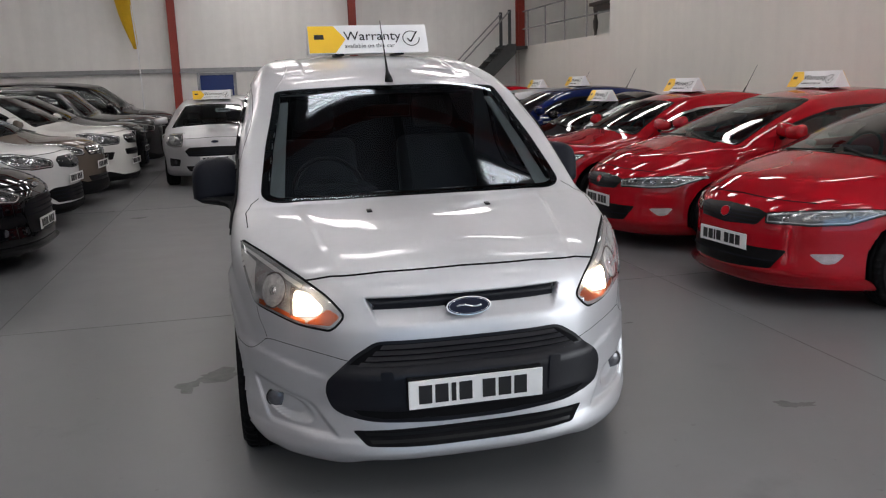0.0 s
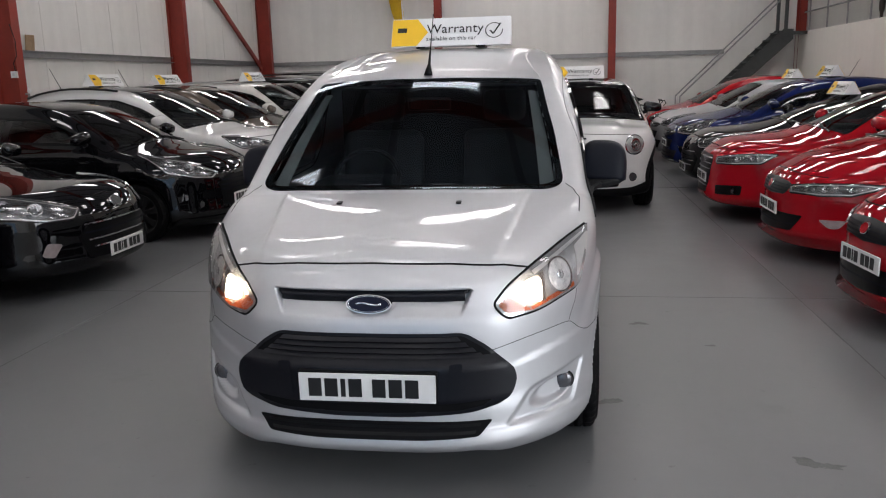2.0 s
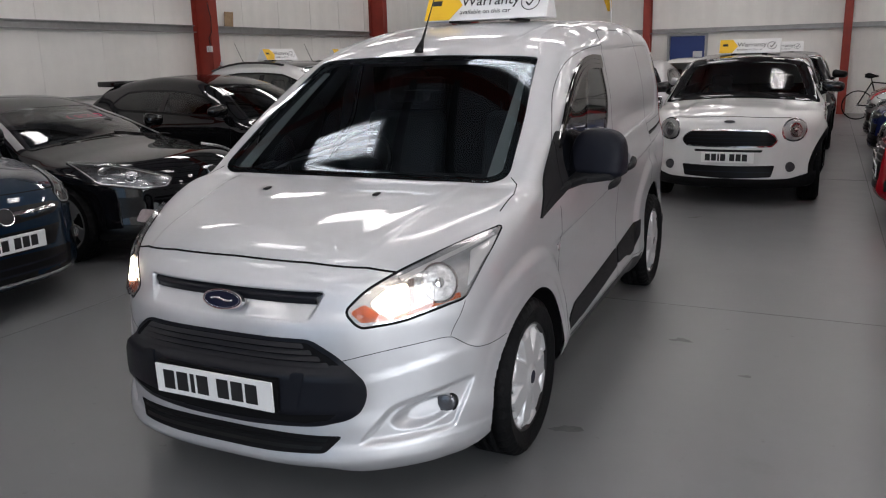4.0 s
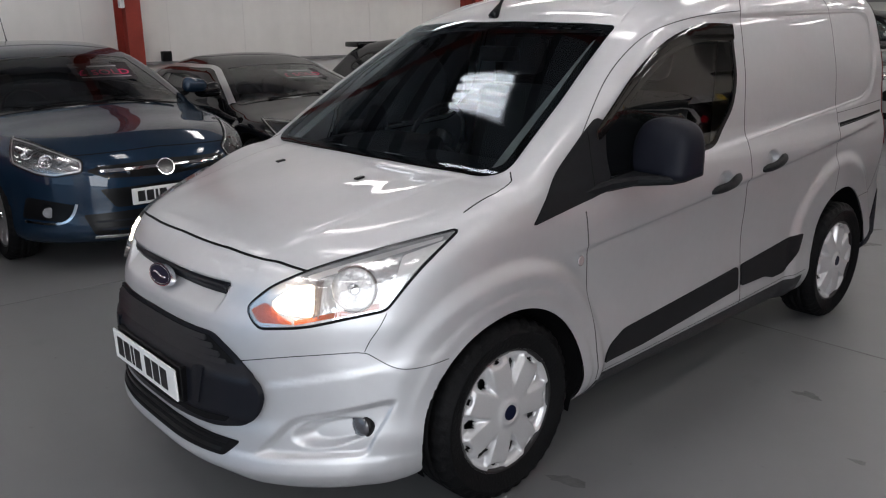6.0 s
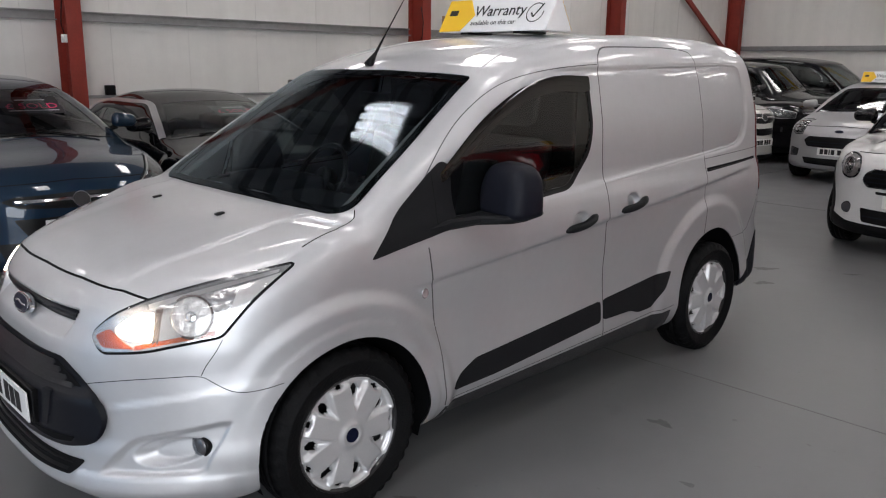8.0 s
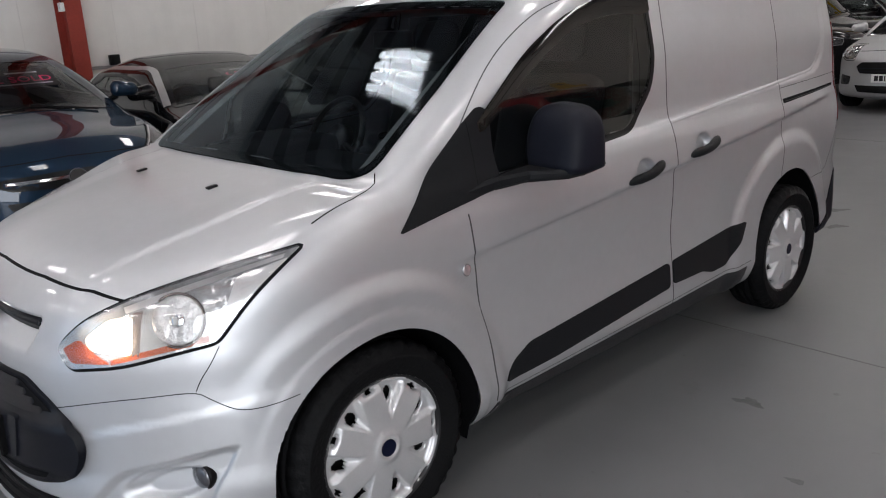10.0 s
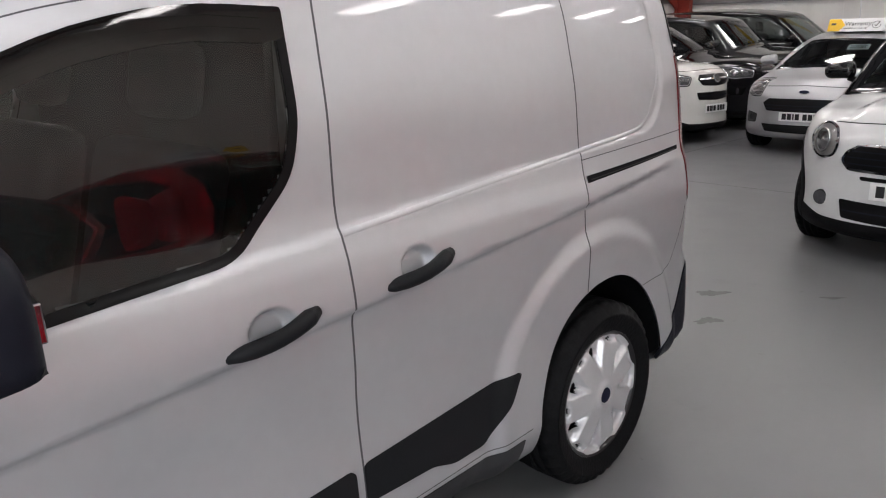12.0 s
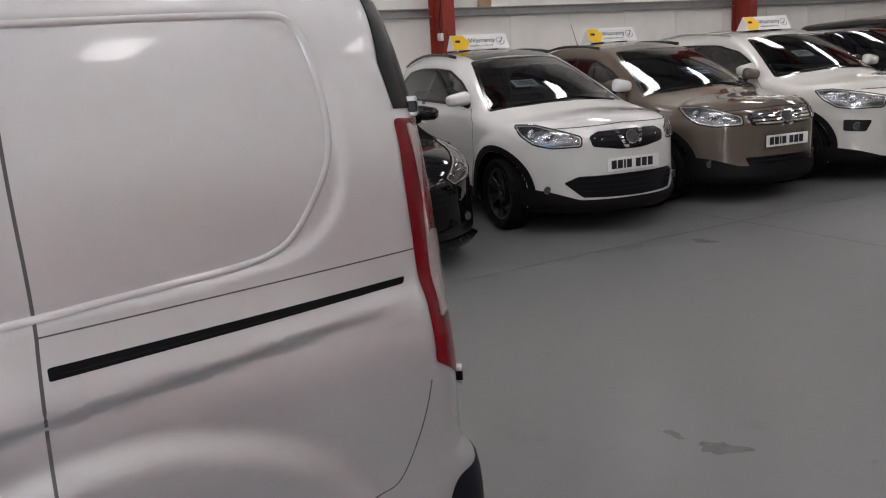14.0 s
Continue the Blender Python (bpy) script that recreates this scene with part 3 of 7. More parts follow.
# pitched roof lining, one mesh with its purlins
bm = bmesh.new()
XM = (XW + XE) / 2
for x0, z0, x1, z1 in ((XW - 0.3, EAVES, XM, RIDGE), (XM, RIDGE, XE + 2.8, EAVES)):
    vs = [bm.verts.new(p) for p in ((x0, YS - 0.3, z0), (x1, YS - 0.3, z1), (x1, YN + 0.3, z1), (x0, YN + 0.3, z0),
                                    (x0, YS - 0.3, z0 + 0.15), (x1, YS - 0.3, z1 + 0.15), (x1, YN + 0.3, z1 + 0.15), (x0, YN + 0.3, z0 + 0.15))]
    for q in ((0, 3, 2, 1), (4, 5, 6, 7), (0, 1, 5, 4), (2, 3, 7, 6), (1, 2, 6, 5), (3, 0, 4, 7)):
        bm.faces.new([vs[i] for i in q])
    lining = len(bm.faces)
    for k in range(1, 8):
        t = k / 8
        x, z = x0 + (x1 - x0) * t, z0 + (z1 - z0) * t
        box(bm, x - 0.04, YS, z - 0.24, x + 0.04, YN, z - 0.01)
        box(bm, x - 0.04, YS, z - 0.26, x + 0.09, YN, z - 0.24)
    for f in list(bm.faces)[lining:]:
        f.material_index = 1
ceiling = structure("ceiling", bm, M_ROOF, "grey lined pitched roof with dark steel purlins")
ceiling.data.materials.append(M_PURLIN)


def i_section(bm, a, b, up, depth=0.38, flange=0.19, web=0.012, lip=0.018):
    """A steel I-beam from a to b; up: the way its depth lies."""
    a, b, up = Vector(a), Vector(b), Vector(up).normalized()
    along = (b - a).normalized()
    side = along.cross(up).normalized()
    up = side.cross(along).normalized()
    for s0, s1, u0, u1 in ((-flange / 2, flange / 2, -depth / 2, -depth / 2 + lip), (-flange / 2, flange / 2, depth / 2 - lip, depth / 2),
                           (-web / 2, web / 2, -depth / 2 + lip, depth / 2 - lip)):
        vs = [bm.verts.new(p + side * s + up * u) for p in (a, b) for s in (s0, s1) for u in (u0, u1)]
        for q in ((0, 1, 3, 2), (4, 6, 7, 5), (0, 4, 5, 1), (2, 3, 7, 6), (0, 2, 6, 4), (1, 5, 7, 3)):
            bm.faces.new([vs[i] for i in q])


for y in COLUMNS_Y:
    bm = bmesh.new()
    i_section(bm, (XW + 0.20, y, 0), (XW + 0.20, y, EAVES - 0.2), (1, 0, 0))
    box(bm, XW + 0.005, y - 0.16, 0, XW + 0.45, y + 0.16, 0.02)
    structure("steel_column", bm, M_STEEL_RED, "red-painted steel I-section column against the white wall")
    bm = bmesh.new()
    i_section(bm, (XW + 0.2, y, EAVES - 0.25), (XM, y, RIDGE - 0.35), (0, 0, 1), 0.34, 0.17)
    i_section(bm, (XM, y, RIDGE - 0.35), (XE + 0.4, y, EAVES - 0.2), (0, 0, 1), 0.34, 0.17)
    structure("steel_rafter", bm, M_STEEL_RED, "red-painted steel roof rafter")
for x in (-2.62, 2.25, 7.24):
    bm = bmesh.new()
    i_section(bm, (x, YN - 0.16, 0), (x, YN - 0.16, RIDGE - 0.7), (0, 1, 0), 0.30, 0.19)
    structure("steel_column", bm, M_STEEL_RED, "red-painted steel I-section column against the end wall")

bm = bmesh.new()
for y0, y1 in zip([YS] + COLUMNS_Y, COLUMNS_Y + [YN]):
    box(bm, XW + 0.002, y0 + 0.10, 2.13, XW + 0.09, y1 - 0.10, 2.145)
    box(bm, XW + 0.002, y0 + 0.10, 2.145, XW + 0.012, y1 - 0.10, 2.25)
    box(bm, XW + 0.012, y0 + 0.10, 2.235, XW + 0.06, y1 - 0.10, 2.25)
structure("wall_rail", bm, M_GALV, "galvanised steel rail along the white wall")
bm = bmesh.new()
box(bm, XW + 0.1, YN - 0.09, 2.10, 5.3, YN - 0.002, 2.12)
box(bm, XW + 0.1, YN - 0.012, 2.12, 5.3, YN - 0.002, 2.22)
structure("wall_rail_end", bm, M_GALV, "galvanised steel rail along the end wall")
bm = bmesh.new()
for y0, y1 in zip([YS] + COLUMNS_Y, COLUMNS_Y + [YN]):
    box(bm, XW + 0.002, y0 + 0.10, 1.15, XW + 0.05, y1 - 0.10, 1.19)
structure("wall_ledge", bm, M_GALV, "thin steel ledge along the wall")
bm = bmesh.new()
box(bm, XW + 0.002, YS, 0, XW + 0.03, YN - 0.1, 0.10)
structure("baseboard", bm, M_SMOOTH_PLASTIC, "dark skirting at the foot of the wall")
# upright joints of the cladding sheets
bm = bmesh.new()
y = YS + 0.6
while y < YN:
    box(bm, XW + 0.001, y - 0.004, 0.1, XW + 0.005, y + 0.004, EAVES)
    y += 1.1
x = XW + 0.6
while x < XE - 0.2:
    box(bm, x - 0.004, YN - 0.005, 0.1, x + 0.004, YN - 0.001, EAVES)
    x += 1.1
structure("trim_joints", bm, M_SHEET_JOINT, "thin joints between cladding sheets")

# bracing
for a, b in (((XW + 0.12, 2.95, 0.30), (XW + 0.12, -2.7, 2.65)), ((XW + 0.12, 20.4, 2.05), (XW + 0.12, 15.2, 5.0))):
    bm = bmesh.new()
    i_section(bm, a, b, (1, 0, 0), 0.05, 0.13, 0.05, 0.01)
    structure("steel_brace", bm, M_STEEL_RED, "red-painted diagonal steel brace")

# stairs along the end wall up to the gallery
stairs = tagged(new("staircase"), "grey steel staircase with handrail up to the gallery", "stairs", "", "structure")
SX0, SX1, SY0, SY1, N = 4.0, 6.6, 19.75, 20.6, 14
for k in range(N):
    x, z = SX0 + (SX1 - SX0) * k / N, GAL_Z * (k + 1) / N
    boxed("tread", M_STAIR, stairs, x, SY0 + 0.03, z - 0.035, x + 0.25, SY1 - 0.03, z, 0.004)
for y in (SY0, SY1 - 0.03):
    bm = bmesh.new()
    vs = [bm.verts.new((x, yy, z)) for yy in (y, y + 0.03) for x, z in ((SX0 - 0.05, 0.0), (SX0 + 0.22, 0.0), (SX1 + 0.2, GAL_Z - 0.2), (SX1 + 0.2, GAL_Z + 0.06), (SX1 - 0.05, GAL_Z + 0.06), (SX0 - 0.05, 0.18))]
    bm.faces.new(vs[:6][::-1])
    bm.faces.new(vs[6:])
    for i in range(6):
        bm.faces.new((vs[i], vs[(i + 1) % 6], vs[6 + (i + 1) % 6], vs[6 + i]))
    part("stringer", bm, M_STAIR, stairs)
    bm = bmesh.new()
    tube(bm, ((SX0, y, 0.0), (SX0, y, 1.0), (SX1, y, GAL_Z + 0.95)), 0.022)
    part("handrail", bm, M_GALV, stairs)
    for k in (0.99,):
        bm = bmesh.new()
        box(bm, SX1 - 0.03, y - 0.01, GAL_Z - 0.1, SX1 + 0.05, y + 0.05, GAL_Z + 1.0)
        part("post", bm, M_STAIR, stairs)
boxed("landing", M_STAIR, stairs, SX1 + 0.21, SY0, GAL_Z - 0.08, XE - 0.004, SY1, GAL_Z, 0.004)

railing = tagged(new("gallery_railing"), "galvanised tube railing along the gallery edge", "railing", "", "structure")
for z in (0.5, 1.0):
    bm = bmesh.new()
    tube(bm, ((XE + 0.1, GAL_Y + 0.02, GAL_Z + z), (XE + 0.1, YN - 0.4, GAL_Z + z)), 0.021)
    part("rail", bm, M_GALV, railing)
y = GAL_Y + 0.1
while y < YN - 0.3:
    bm = bmesh.new()
    tube(bm, ((XE + 0.1, y, GAL_Z), (XE + 0.1, y, GAL_Z + 1.0)), 0.021)
    part("post", bm, M_GALV, railing)
    y += 1.4

table = tagged(new("wooden_table"), "dark carved wooden table standing on the gallery", "table")
boxed("top", M_WOOD, table, XE + 0.15, GAL_Y + 0.1, GAL_Z + 0.70, XE + 0.95, GAL_Y + 1.5, GAL_Z + 0.78, 0.02)
boxed("apron", M_WOOD, table, XE + 0.22, GAL_Y + 0.2, GAL_Z + 0.58, XE + 0.88, GAL_Y + 1.4, GAL_Z + 0.70, 0.01)
for y in (GAL_Y + 0.22, GAL_Y + 1.3):
    for x in (XE + 0.24, XE + 0.8):
        bm = bmesh.new()
        tube(bm, [(x, y, GAL_Z + z) for z in (0, 0.1, 0.2, 0.35, 0.45, 0.6)], [0.04, 0.03, 0.055, 0.06, 0.035, 0.05])
        part("leg", bm, M_WOOD, table)

# blue door in the end wall
door = tagged(new("door_1"), "closed blue metal door in a grey frame", "door", "", "structure")
boxed("leaf", M_DOOR_BLUE, door, -2.02, YN - 0.05, 0.01, -1.13, YN - 0.004, 2.02, 0.004)
bm = bmesh.new()
box(bm, -2.10, YN - 0.07, 0, -2.03, YN - 0.003, 2.09)
box(bm, -1.12, YN - 0.07, 0, -1.05, YN - 0.003, 2.09)
box(bm, -2.03, YN - 0.07, 2.03, -1.12, YN - 0.003, 2.09)
part("door_frame", bm, M_GALV, door)
bm = bmesh.new()
tube(bm, ((-1.22, YN - 0.05, 1.02), (-1.22, YN - 0.10, 1.02), (-1.33, YN - 0.10, 1.02)), 0.01)
part("door_handle", bm, M_CHROME, door)

boxed("notice", M_PAPER, door, -1.42, YN - 0.054, 1.30, -1.18, YN - 0.051, 1.62, 0.0005, "white notice taped to the door")

# small fittings on the columns and ledges


def switch_box(x, y, z, s=0.05):
    """A grey surface switch box with its rocker and conduit."""
    ob = tagged(new("switch_box"), "small grey switch box fixed to a red column", "switch")
    ob.matrix_basis = pose(x, y, z)
    boxed("case", M_HOUSING, ob, -s, -0.02, -s, s, 0.025, s, 0.006)
    boxed("rocker", M_PAPER, ob, -s * 0.4, -0.028, -s * 0.5, s * 0.4, -0.02, s * 0.5, 0.003)
    bm = bmesh.new()
    tube(bm, [(s * 0.5, 0, s), (s * 0.6, -0.03, s + 0.12), (s * 2.2, -0.05, s + 0.22), (s * 2.0, -0.02, s + 0.45), (s * 0.5, 0.0, s + 0.7)], 0.007, 8)
    part("cable", bm, M_SMOOTH_PLASTIC, ob, "black hanging cable", True)


switch_box(XW + 0.36, 3.1 - 0.13, 1.90)
switch_box(XW + 0.36, 9.05 - 0.13, 1.85)
gauge = tagged(new("pressure_gauge"), "small air-line valve with a round gauge on a column", "gauge")
bm = bmesh.new()
tube(bm, [(XW + 0.42, 9.05, 1.55), (XW + 0.47, 9.05, 1.55), (XW + 0.47, 9.05, 1.42)], 0.018, 10)
part("valve", bm, M_GALV, gauge, "", True)
bm = bmesh.new()
tube(bm, [(XW + 0.47, 9.05, 1.60), (XW + 0.50, 9.05, 1.60)], 0.035, 16)
part("dial", bm, M_SIGN, gauge, "", True)
speaker = tagged(new("small_black_box"), "small black plastic box standing on the wall ledge", "box")
boxed("case", M_SMOOTH_PLASTIC, speaker, XW + 0.006, 3.55, 1.19, XW + 0.08, 3.68, 1.32, 0.012, "", None, True)
boxed("front", M_BLACK_PLASTIC, speaker, XW + 0.08, 3.565, 1.205, XW + 0.084, 3.665, 1.305, 0.002)
for y in (-0.4, -0.15, 0.2):
    blk = tagged(new("wooden_block"), "small raw wooden block lying on the wall rail", "block", "blocks on the rail")
    boxed("timber", M_TIMBER, blk, XW + 0.02, y, 2.25, XW + 0.07, y + 0.14, 2.29, 0.004)

board = tagged(new("wooden_board"), "square raw wooden board standing on the wall rail", "board")
boxed("timber", M_TIMBER, board, -0.012, -0.11, 0.0, 0.012, 0.11, 0.25, 0.003, "", pose(XW + 0.04, 9.85, 2.2505, 0, 5, 0))


def bicycle(place):
    """A bicycle on its wheels: frame, fork, wheels, handlebar, saddle and cranks."""
    bike = tagged(new("bicycle"), "dark bicycle with drop handlebar leaning by the end wall", "bicycle")
    bike.matrix_basis = place
    R, hubs = 0.33, (0.0, 1.02)
    seat_top, bottom, head = (0.26, 0, 0.84), (0.43, 0, 0.29), (0.82, 0, 0.78)
    bm = bmesh.new()
    for a, b in ((seat_top, bottom), (bottom, (0.84, 0, 0.70)), (seat_top, head), ((0, 0, R), bottom), ((0, 0, R), seat_top), (head, (0.86, 0, 0.64))):
        tube(bm, (a, b), 0.016, 8)
    part("frame", bm, M_SMOOTH_PLASTIC, bike, "", True)
    bm = bmesh.new()
    tube(bm, ((0.80, 0, 0.86), (0.86, 0, 0.64), (1.02, 0, R)), 0.014, 8)
    part("fork", bm, M_GALV, bike, "", True)
    bm = bmesh.new()
    tube(bm, [(0.80, 0, 0.94), (0.80, 0.20, 0.95), (0.88, 0.22, 0.95), (0.92, 0.22, 0.88), (0.86, 0.22, 0.82)], 0.012, 8)
    tube(bm, [(0.80, 0, 0.86), (0.80, 0, 0.94), (0.80, -0.20, 0.95), (0.88, -0.22, 0.95), (0.92, -0.22, 0.88), (0.86, -0.22, 0.82)], 0.012, 8)
    part("handlebar", bm, M_SMOOTH_PLASTIC, bike, "", True)
    bm = bmesh.new()
    tube(bm, ((0.26, 0, 0.84), (0.23, 0, 0.96)), 0.012, 8)
    tube(bm, ((0.10, 0, 0.985), (0.18, 0, 0.985), (0.28, 0, 0.975), (0.38, 0, 0.97)), (0.035, 0.065, 0.04, 0.015), 10)
    part("saddle", bm, M_BLACK_PLASTIC, bike, "", True)
    for x in hubs:
        v, f = revolve([(R - 0.026, 0.0), (R - 0.013, 0.013), (R, 0.0), (R - 0.013, -0.013), (R - 0.026, 0.0)], 40)
        tyre = solid("wheel", [(x + q[1], q[0], R + q[2]) for q in v], f, M_RUBBER, bike)
        bm = bmesh.new()
        for k in range(14):
            t = 2 * math.pi * k / 14
            tube(bm, ((x, 0.02 * (-1) ** k, R), (x + (R - 0.02) * math.cos(t), 0, R + (R - 0.02) * math.sin(t))), 0.0015, 4)
        tube(bm, ((x, -0.04, R), (x, 0.04, R)), 0.02, 8)
        part("spokes", bm, M_GALV, tyre)
    bm = bmesh.new()
    tube(bm, ((0.43, 0.05, 0.29), (0.55, 0.06, 0.20), (0.55, 0.14, 0.20)), 0.010, 6)
    tube(bm, ((0.43, -0.05, 0.29), (0.31, -0.06, 0.38), (0.31, -0.14, 0.38)), 0.010, 6)
    tube(bm, ((0.43, 0.03, 0.29), (0.43, 0.036, 0.29)), 0.09, 20)
    part("crank", bm, M_GALV, bike)
    return bike


bicycle(pose(2.55, 18.75, 0.002, 3, 0, 4))

# feather flag by the end wall
flag = tagged(new("feather_flag"), "tall yellow feather flag on a white pole", "flag")
bm = bmesh.new()
tube(bm, ((-3.46, 20.1, 0.02), (-3.48, 20.1, 2.6), (-3.60, 20.1, 4.6)), 0.018)
part("pole", bm, M_SIGN, flag)
bm = bmesh.new()
rows = []
for k in range(13):
    t = k / 12
    z = 2.72 + 1.8 * t
    w = 0.10 + 0.30 * math.sin(min(1, t * 1.3) * math.pi / 2)
    x = -3.47 - 0.12 * max(0, t - 0.1)
    rows.append([bm.verts.new((x - w * s, 20.1 + 0.03 * math.sin(6 * t + 4 * s), z)) for s in (0, 0.25, 0.5, 0.75, 1)])
for a, b in zip(rows, rows[1:]):
    for i in range(4):
        bm.faces.new((a[i], a[i + 1], b[i + 1], b[i]))
bmesh.ops.solidify(bm, geom=bm.faces[:], thickness=0.004)
part("cloth", bm, M_FLAG, flag, "", True)
boxed("base", M_SMOOTH_PLASTIC, flag, -3.7, 19.9, 0, -3.22, 20.3, 0.03, 0.01)

# lamps under the roof
tube_me = bpy.data.meshes.new("tube")
v, f = revolve([(0.0, -0.59), (0.045, -0.585), (0.045, 0.585), (0.0, 0.59)], 10)
tube_me.from_pydata(v, [], f)
tube_me.materials.append(M_TUBE)


def luminaire(x, y, z, half=0.30, tubes=4):
    """A hung fluorescent fitting: housing, pale diffuser tray, tubes and wires."""
    lamp = tagged(new("ceiling_light"), "white four-tube fluorescent ceiling light, switched on", "ceiling light", "hall lights")
    lamp.matrix_basis = pose(x, y, z)
    bm = bmesh.new()
    box(bm, -0.64, -half, 0.03, 0.64, half, 0.10, 0.01)
    for s in (-half, half - 0.02):
        box(bm, -0.64, s, 0.0, 0.64, s + 0.02, 0.03)
    part("housing", bm, M_HOUSING, lamp)
    boxed("diffuser", M_DIFFUSER, lamp, -0.60, -half + 0.025, 0.005, 0.60, half - 0.025, 0.024, 0.003)
    for k in range(tubes):
        t = new("tube", tube_me)
        t.parent = lamp
        t.location = (0, (k - (tubes - 1) / 2) * 0.135, -0.052)
    for s in (-0.5, 0.5):
        bm = bmesh.new()
        tube(bm, ((s, 0, 0.1), (s, 0, 0.1 + 0.5)), 0.004, 5)
        part("hanger", bm, M_GALV, lamp)
    return lamp


LAMP_Z = 5.15
first = luminaire(-6.3, -7.95, LAMP_Z)
for i, x in enumerate((-6.3, -2.72, -0.25, 2.45, 5.3)):
    for k in range(9):
        if i or k not in (0, 3):
            copy_thing(first, pose(x, -7.95 + 3.25 * k + (1.5 if i == 2 else 0), LAMP_Z))

# floor joints and scuffs
for x0, y0, x1, y1 in ((-2.585, YS, -2.577, YN), (2.42, YS, 2.428, YN), (XW, 3.112, XE, 3.120), (XW, 9.06, XE, 9.068), (XW, 15.0, XE, 15.008), (XW, -2.85, XE, -2.842)):
    bm = bmesh.new()
    box(bm, x0, y0, -0.01, x1, y1, 0.0012)
    structure("trim_floor_joint", bm, M_JOINT, "narrow saw-cut joint in the floor slab")


def scuff(x, y, a, b, turn, seed):
    """A flat worn patch with a ragged outline."""
    rnd = random.Random(seed)
    bm = bmesh.new()
    n = 26
    vs = []
    for k in range(n):
        t = 2 * math.pi * k / n
        q = 1 + 0.35 * math.sin(3 * t + seed) * rnd.uniform(0.4, 1) + rnd.uniform(-0.25, 0.25)
        vs.append(bm.verts.new((a * q * math.cos(t), b * q * math.sin(t), 0.0)))
    bm.faces.new(vs)
    bmesh.ops.triangulate(bm, faces=bm.faces[:])
    bmesh.ops.transform(bm, matrix=pose(x, y, 0.0015 + 0.0002 * (seed % 5), 0, 0, turn), verts=bm.verts[:])
    tagged(structure("floor_scuff", bm, M_STAIN, "dark scuffed patch on the grey floor paint"))


for i, (x, y, a, b, t) in enumerate(((1.76, 0.52, 0.09, 0.035, -25), (1.83, 0.50, 0.04, 0.02, 10), (1.24, 2.445, 0.05, 0.03, 0), (0.967, 1.117, 0.07, 0.03, 20), (-1.04, 1.836, 0.12, 0.10, 30), (-1.2, 1.7, 0.06, 0.08, 0),
                                     (-2.26, 8.28, 0.11, 0.06, 20), (0.226, 5.746, 0.085, 0.045, 50), (0.035, 5.68, 0.05, 0.02, 0), (0.425, 5.29, 0.08, 0.04, 60), (1.62, 2.02, 0.03, 0.015, 0), (-0.9, 4.4, 0.05, 0.03, 10), (0.8, 6.1, 0.06, 0.02, 40))):
    scuff(x, y, a, b, t, i + 1)

# ---- wheels ----


def polar_disc(hole, rings, n, height, thick=0.012):
    """A dished disc facing +x, with openings where hole(r, angle) says so."""
    verts, faces = [], []
    for r in rings:
        for k in range(n):
            a = 2 * math.pi * k / n
            verts.append((height(r, a), r * math.cos(a), r * math.sin(a)))
    keep = {}
    for i in range(len(rings) - 1):
        for k in range(n):
            rm, am = (rings[i] + rings[i + 1]) / 2, 2 * math.pi * (k + 0.5) / n
            if not hole(rm, am):
                keep[(i, k)] = True
                j = (k + 1) % n
                faces.append((i * n + k, (i + 1) * n + k, (i + 1) * n + j, i * n + j))
    c = len(verts)
    verts.append((height(0, 0), 0, 0))
    faces += [(c, k, (k + 1) % n) for k in range(n)]
    m = len(verts)
    back = [(x - thick, y, z) for x, y, z in verts]
    seen = {}
    for q in faces:
        for i in range(len(q)):
            seen[(q[i], q[(i + 1) % len(q)])] = True
    rim = [(b, a, a + m, b + m) for a, b in list(seen) if (b, a) not in seen]
    return verts + back, faces + rim


def tyre_mesh(R, w, rim):
    """A tyre with tread grooves cut across its shoulders."""
    prof = [(rim, -w * 0.42), (rim + 0.02, -w * 0.47), ((R + rim) / 2, -w * 0.5), (R - 0.035, -w * 0.475), (R - 0.012, -w * 0.43), (R - 0.002, -w * 0.36),
            (R, -w * 0.22), (R - 0.008, -w * 0.205), (R - 0.008, -w * 0.18), (R, -w * 0.165), (R, -w * 0.02), (R - 0.008, -w * 0.01), (R - 0.008, w * 0.01), (R, w * 0.02),
            (R, w * 0.165), (R - 0.008, w * 0.18), (R - 0.008, w * 0.205), (R, w * 0.22), (R - 0.002, w * 0.36), (R - 0.012, w * 0.43), (R - 0.035, w * 0.475),
            ((R + rim) / 2 + 0.014, w * 0.500), ((R + rim) / 2 + 0.010, w * 0.509), ((R + rim) / 2 + 0.004, w * 0.509), ((R + rim) / 2, w * 0.5), (rim + 0.02, w * 0.47), (rim, w * 0.42)]
    n = 120
    v, f = revolve(prof, n)
    m = len(prof)
    v = [list(p) for p in v]
    for k in range(0, n, 3):
        for i in (3, 4, 5, 18, 19):
            p = v[k * m + i]
            s = 1 - 0.011 / R
            p[1], p[2] = p[1] * s, p[2] * s
    return v, f


TYRES = {}


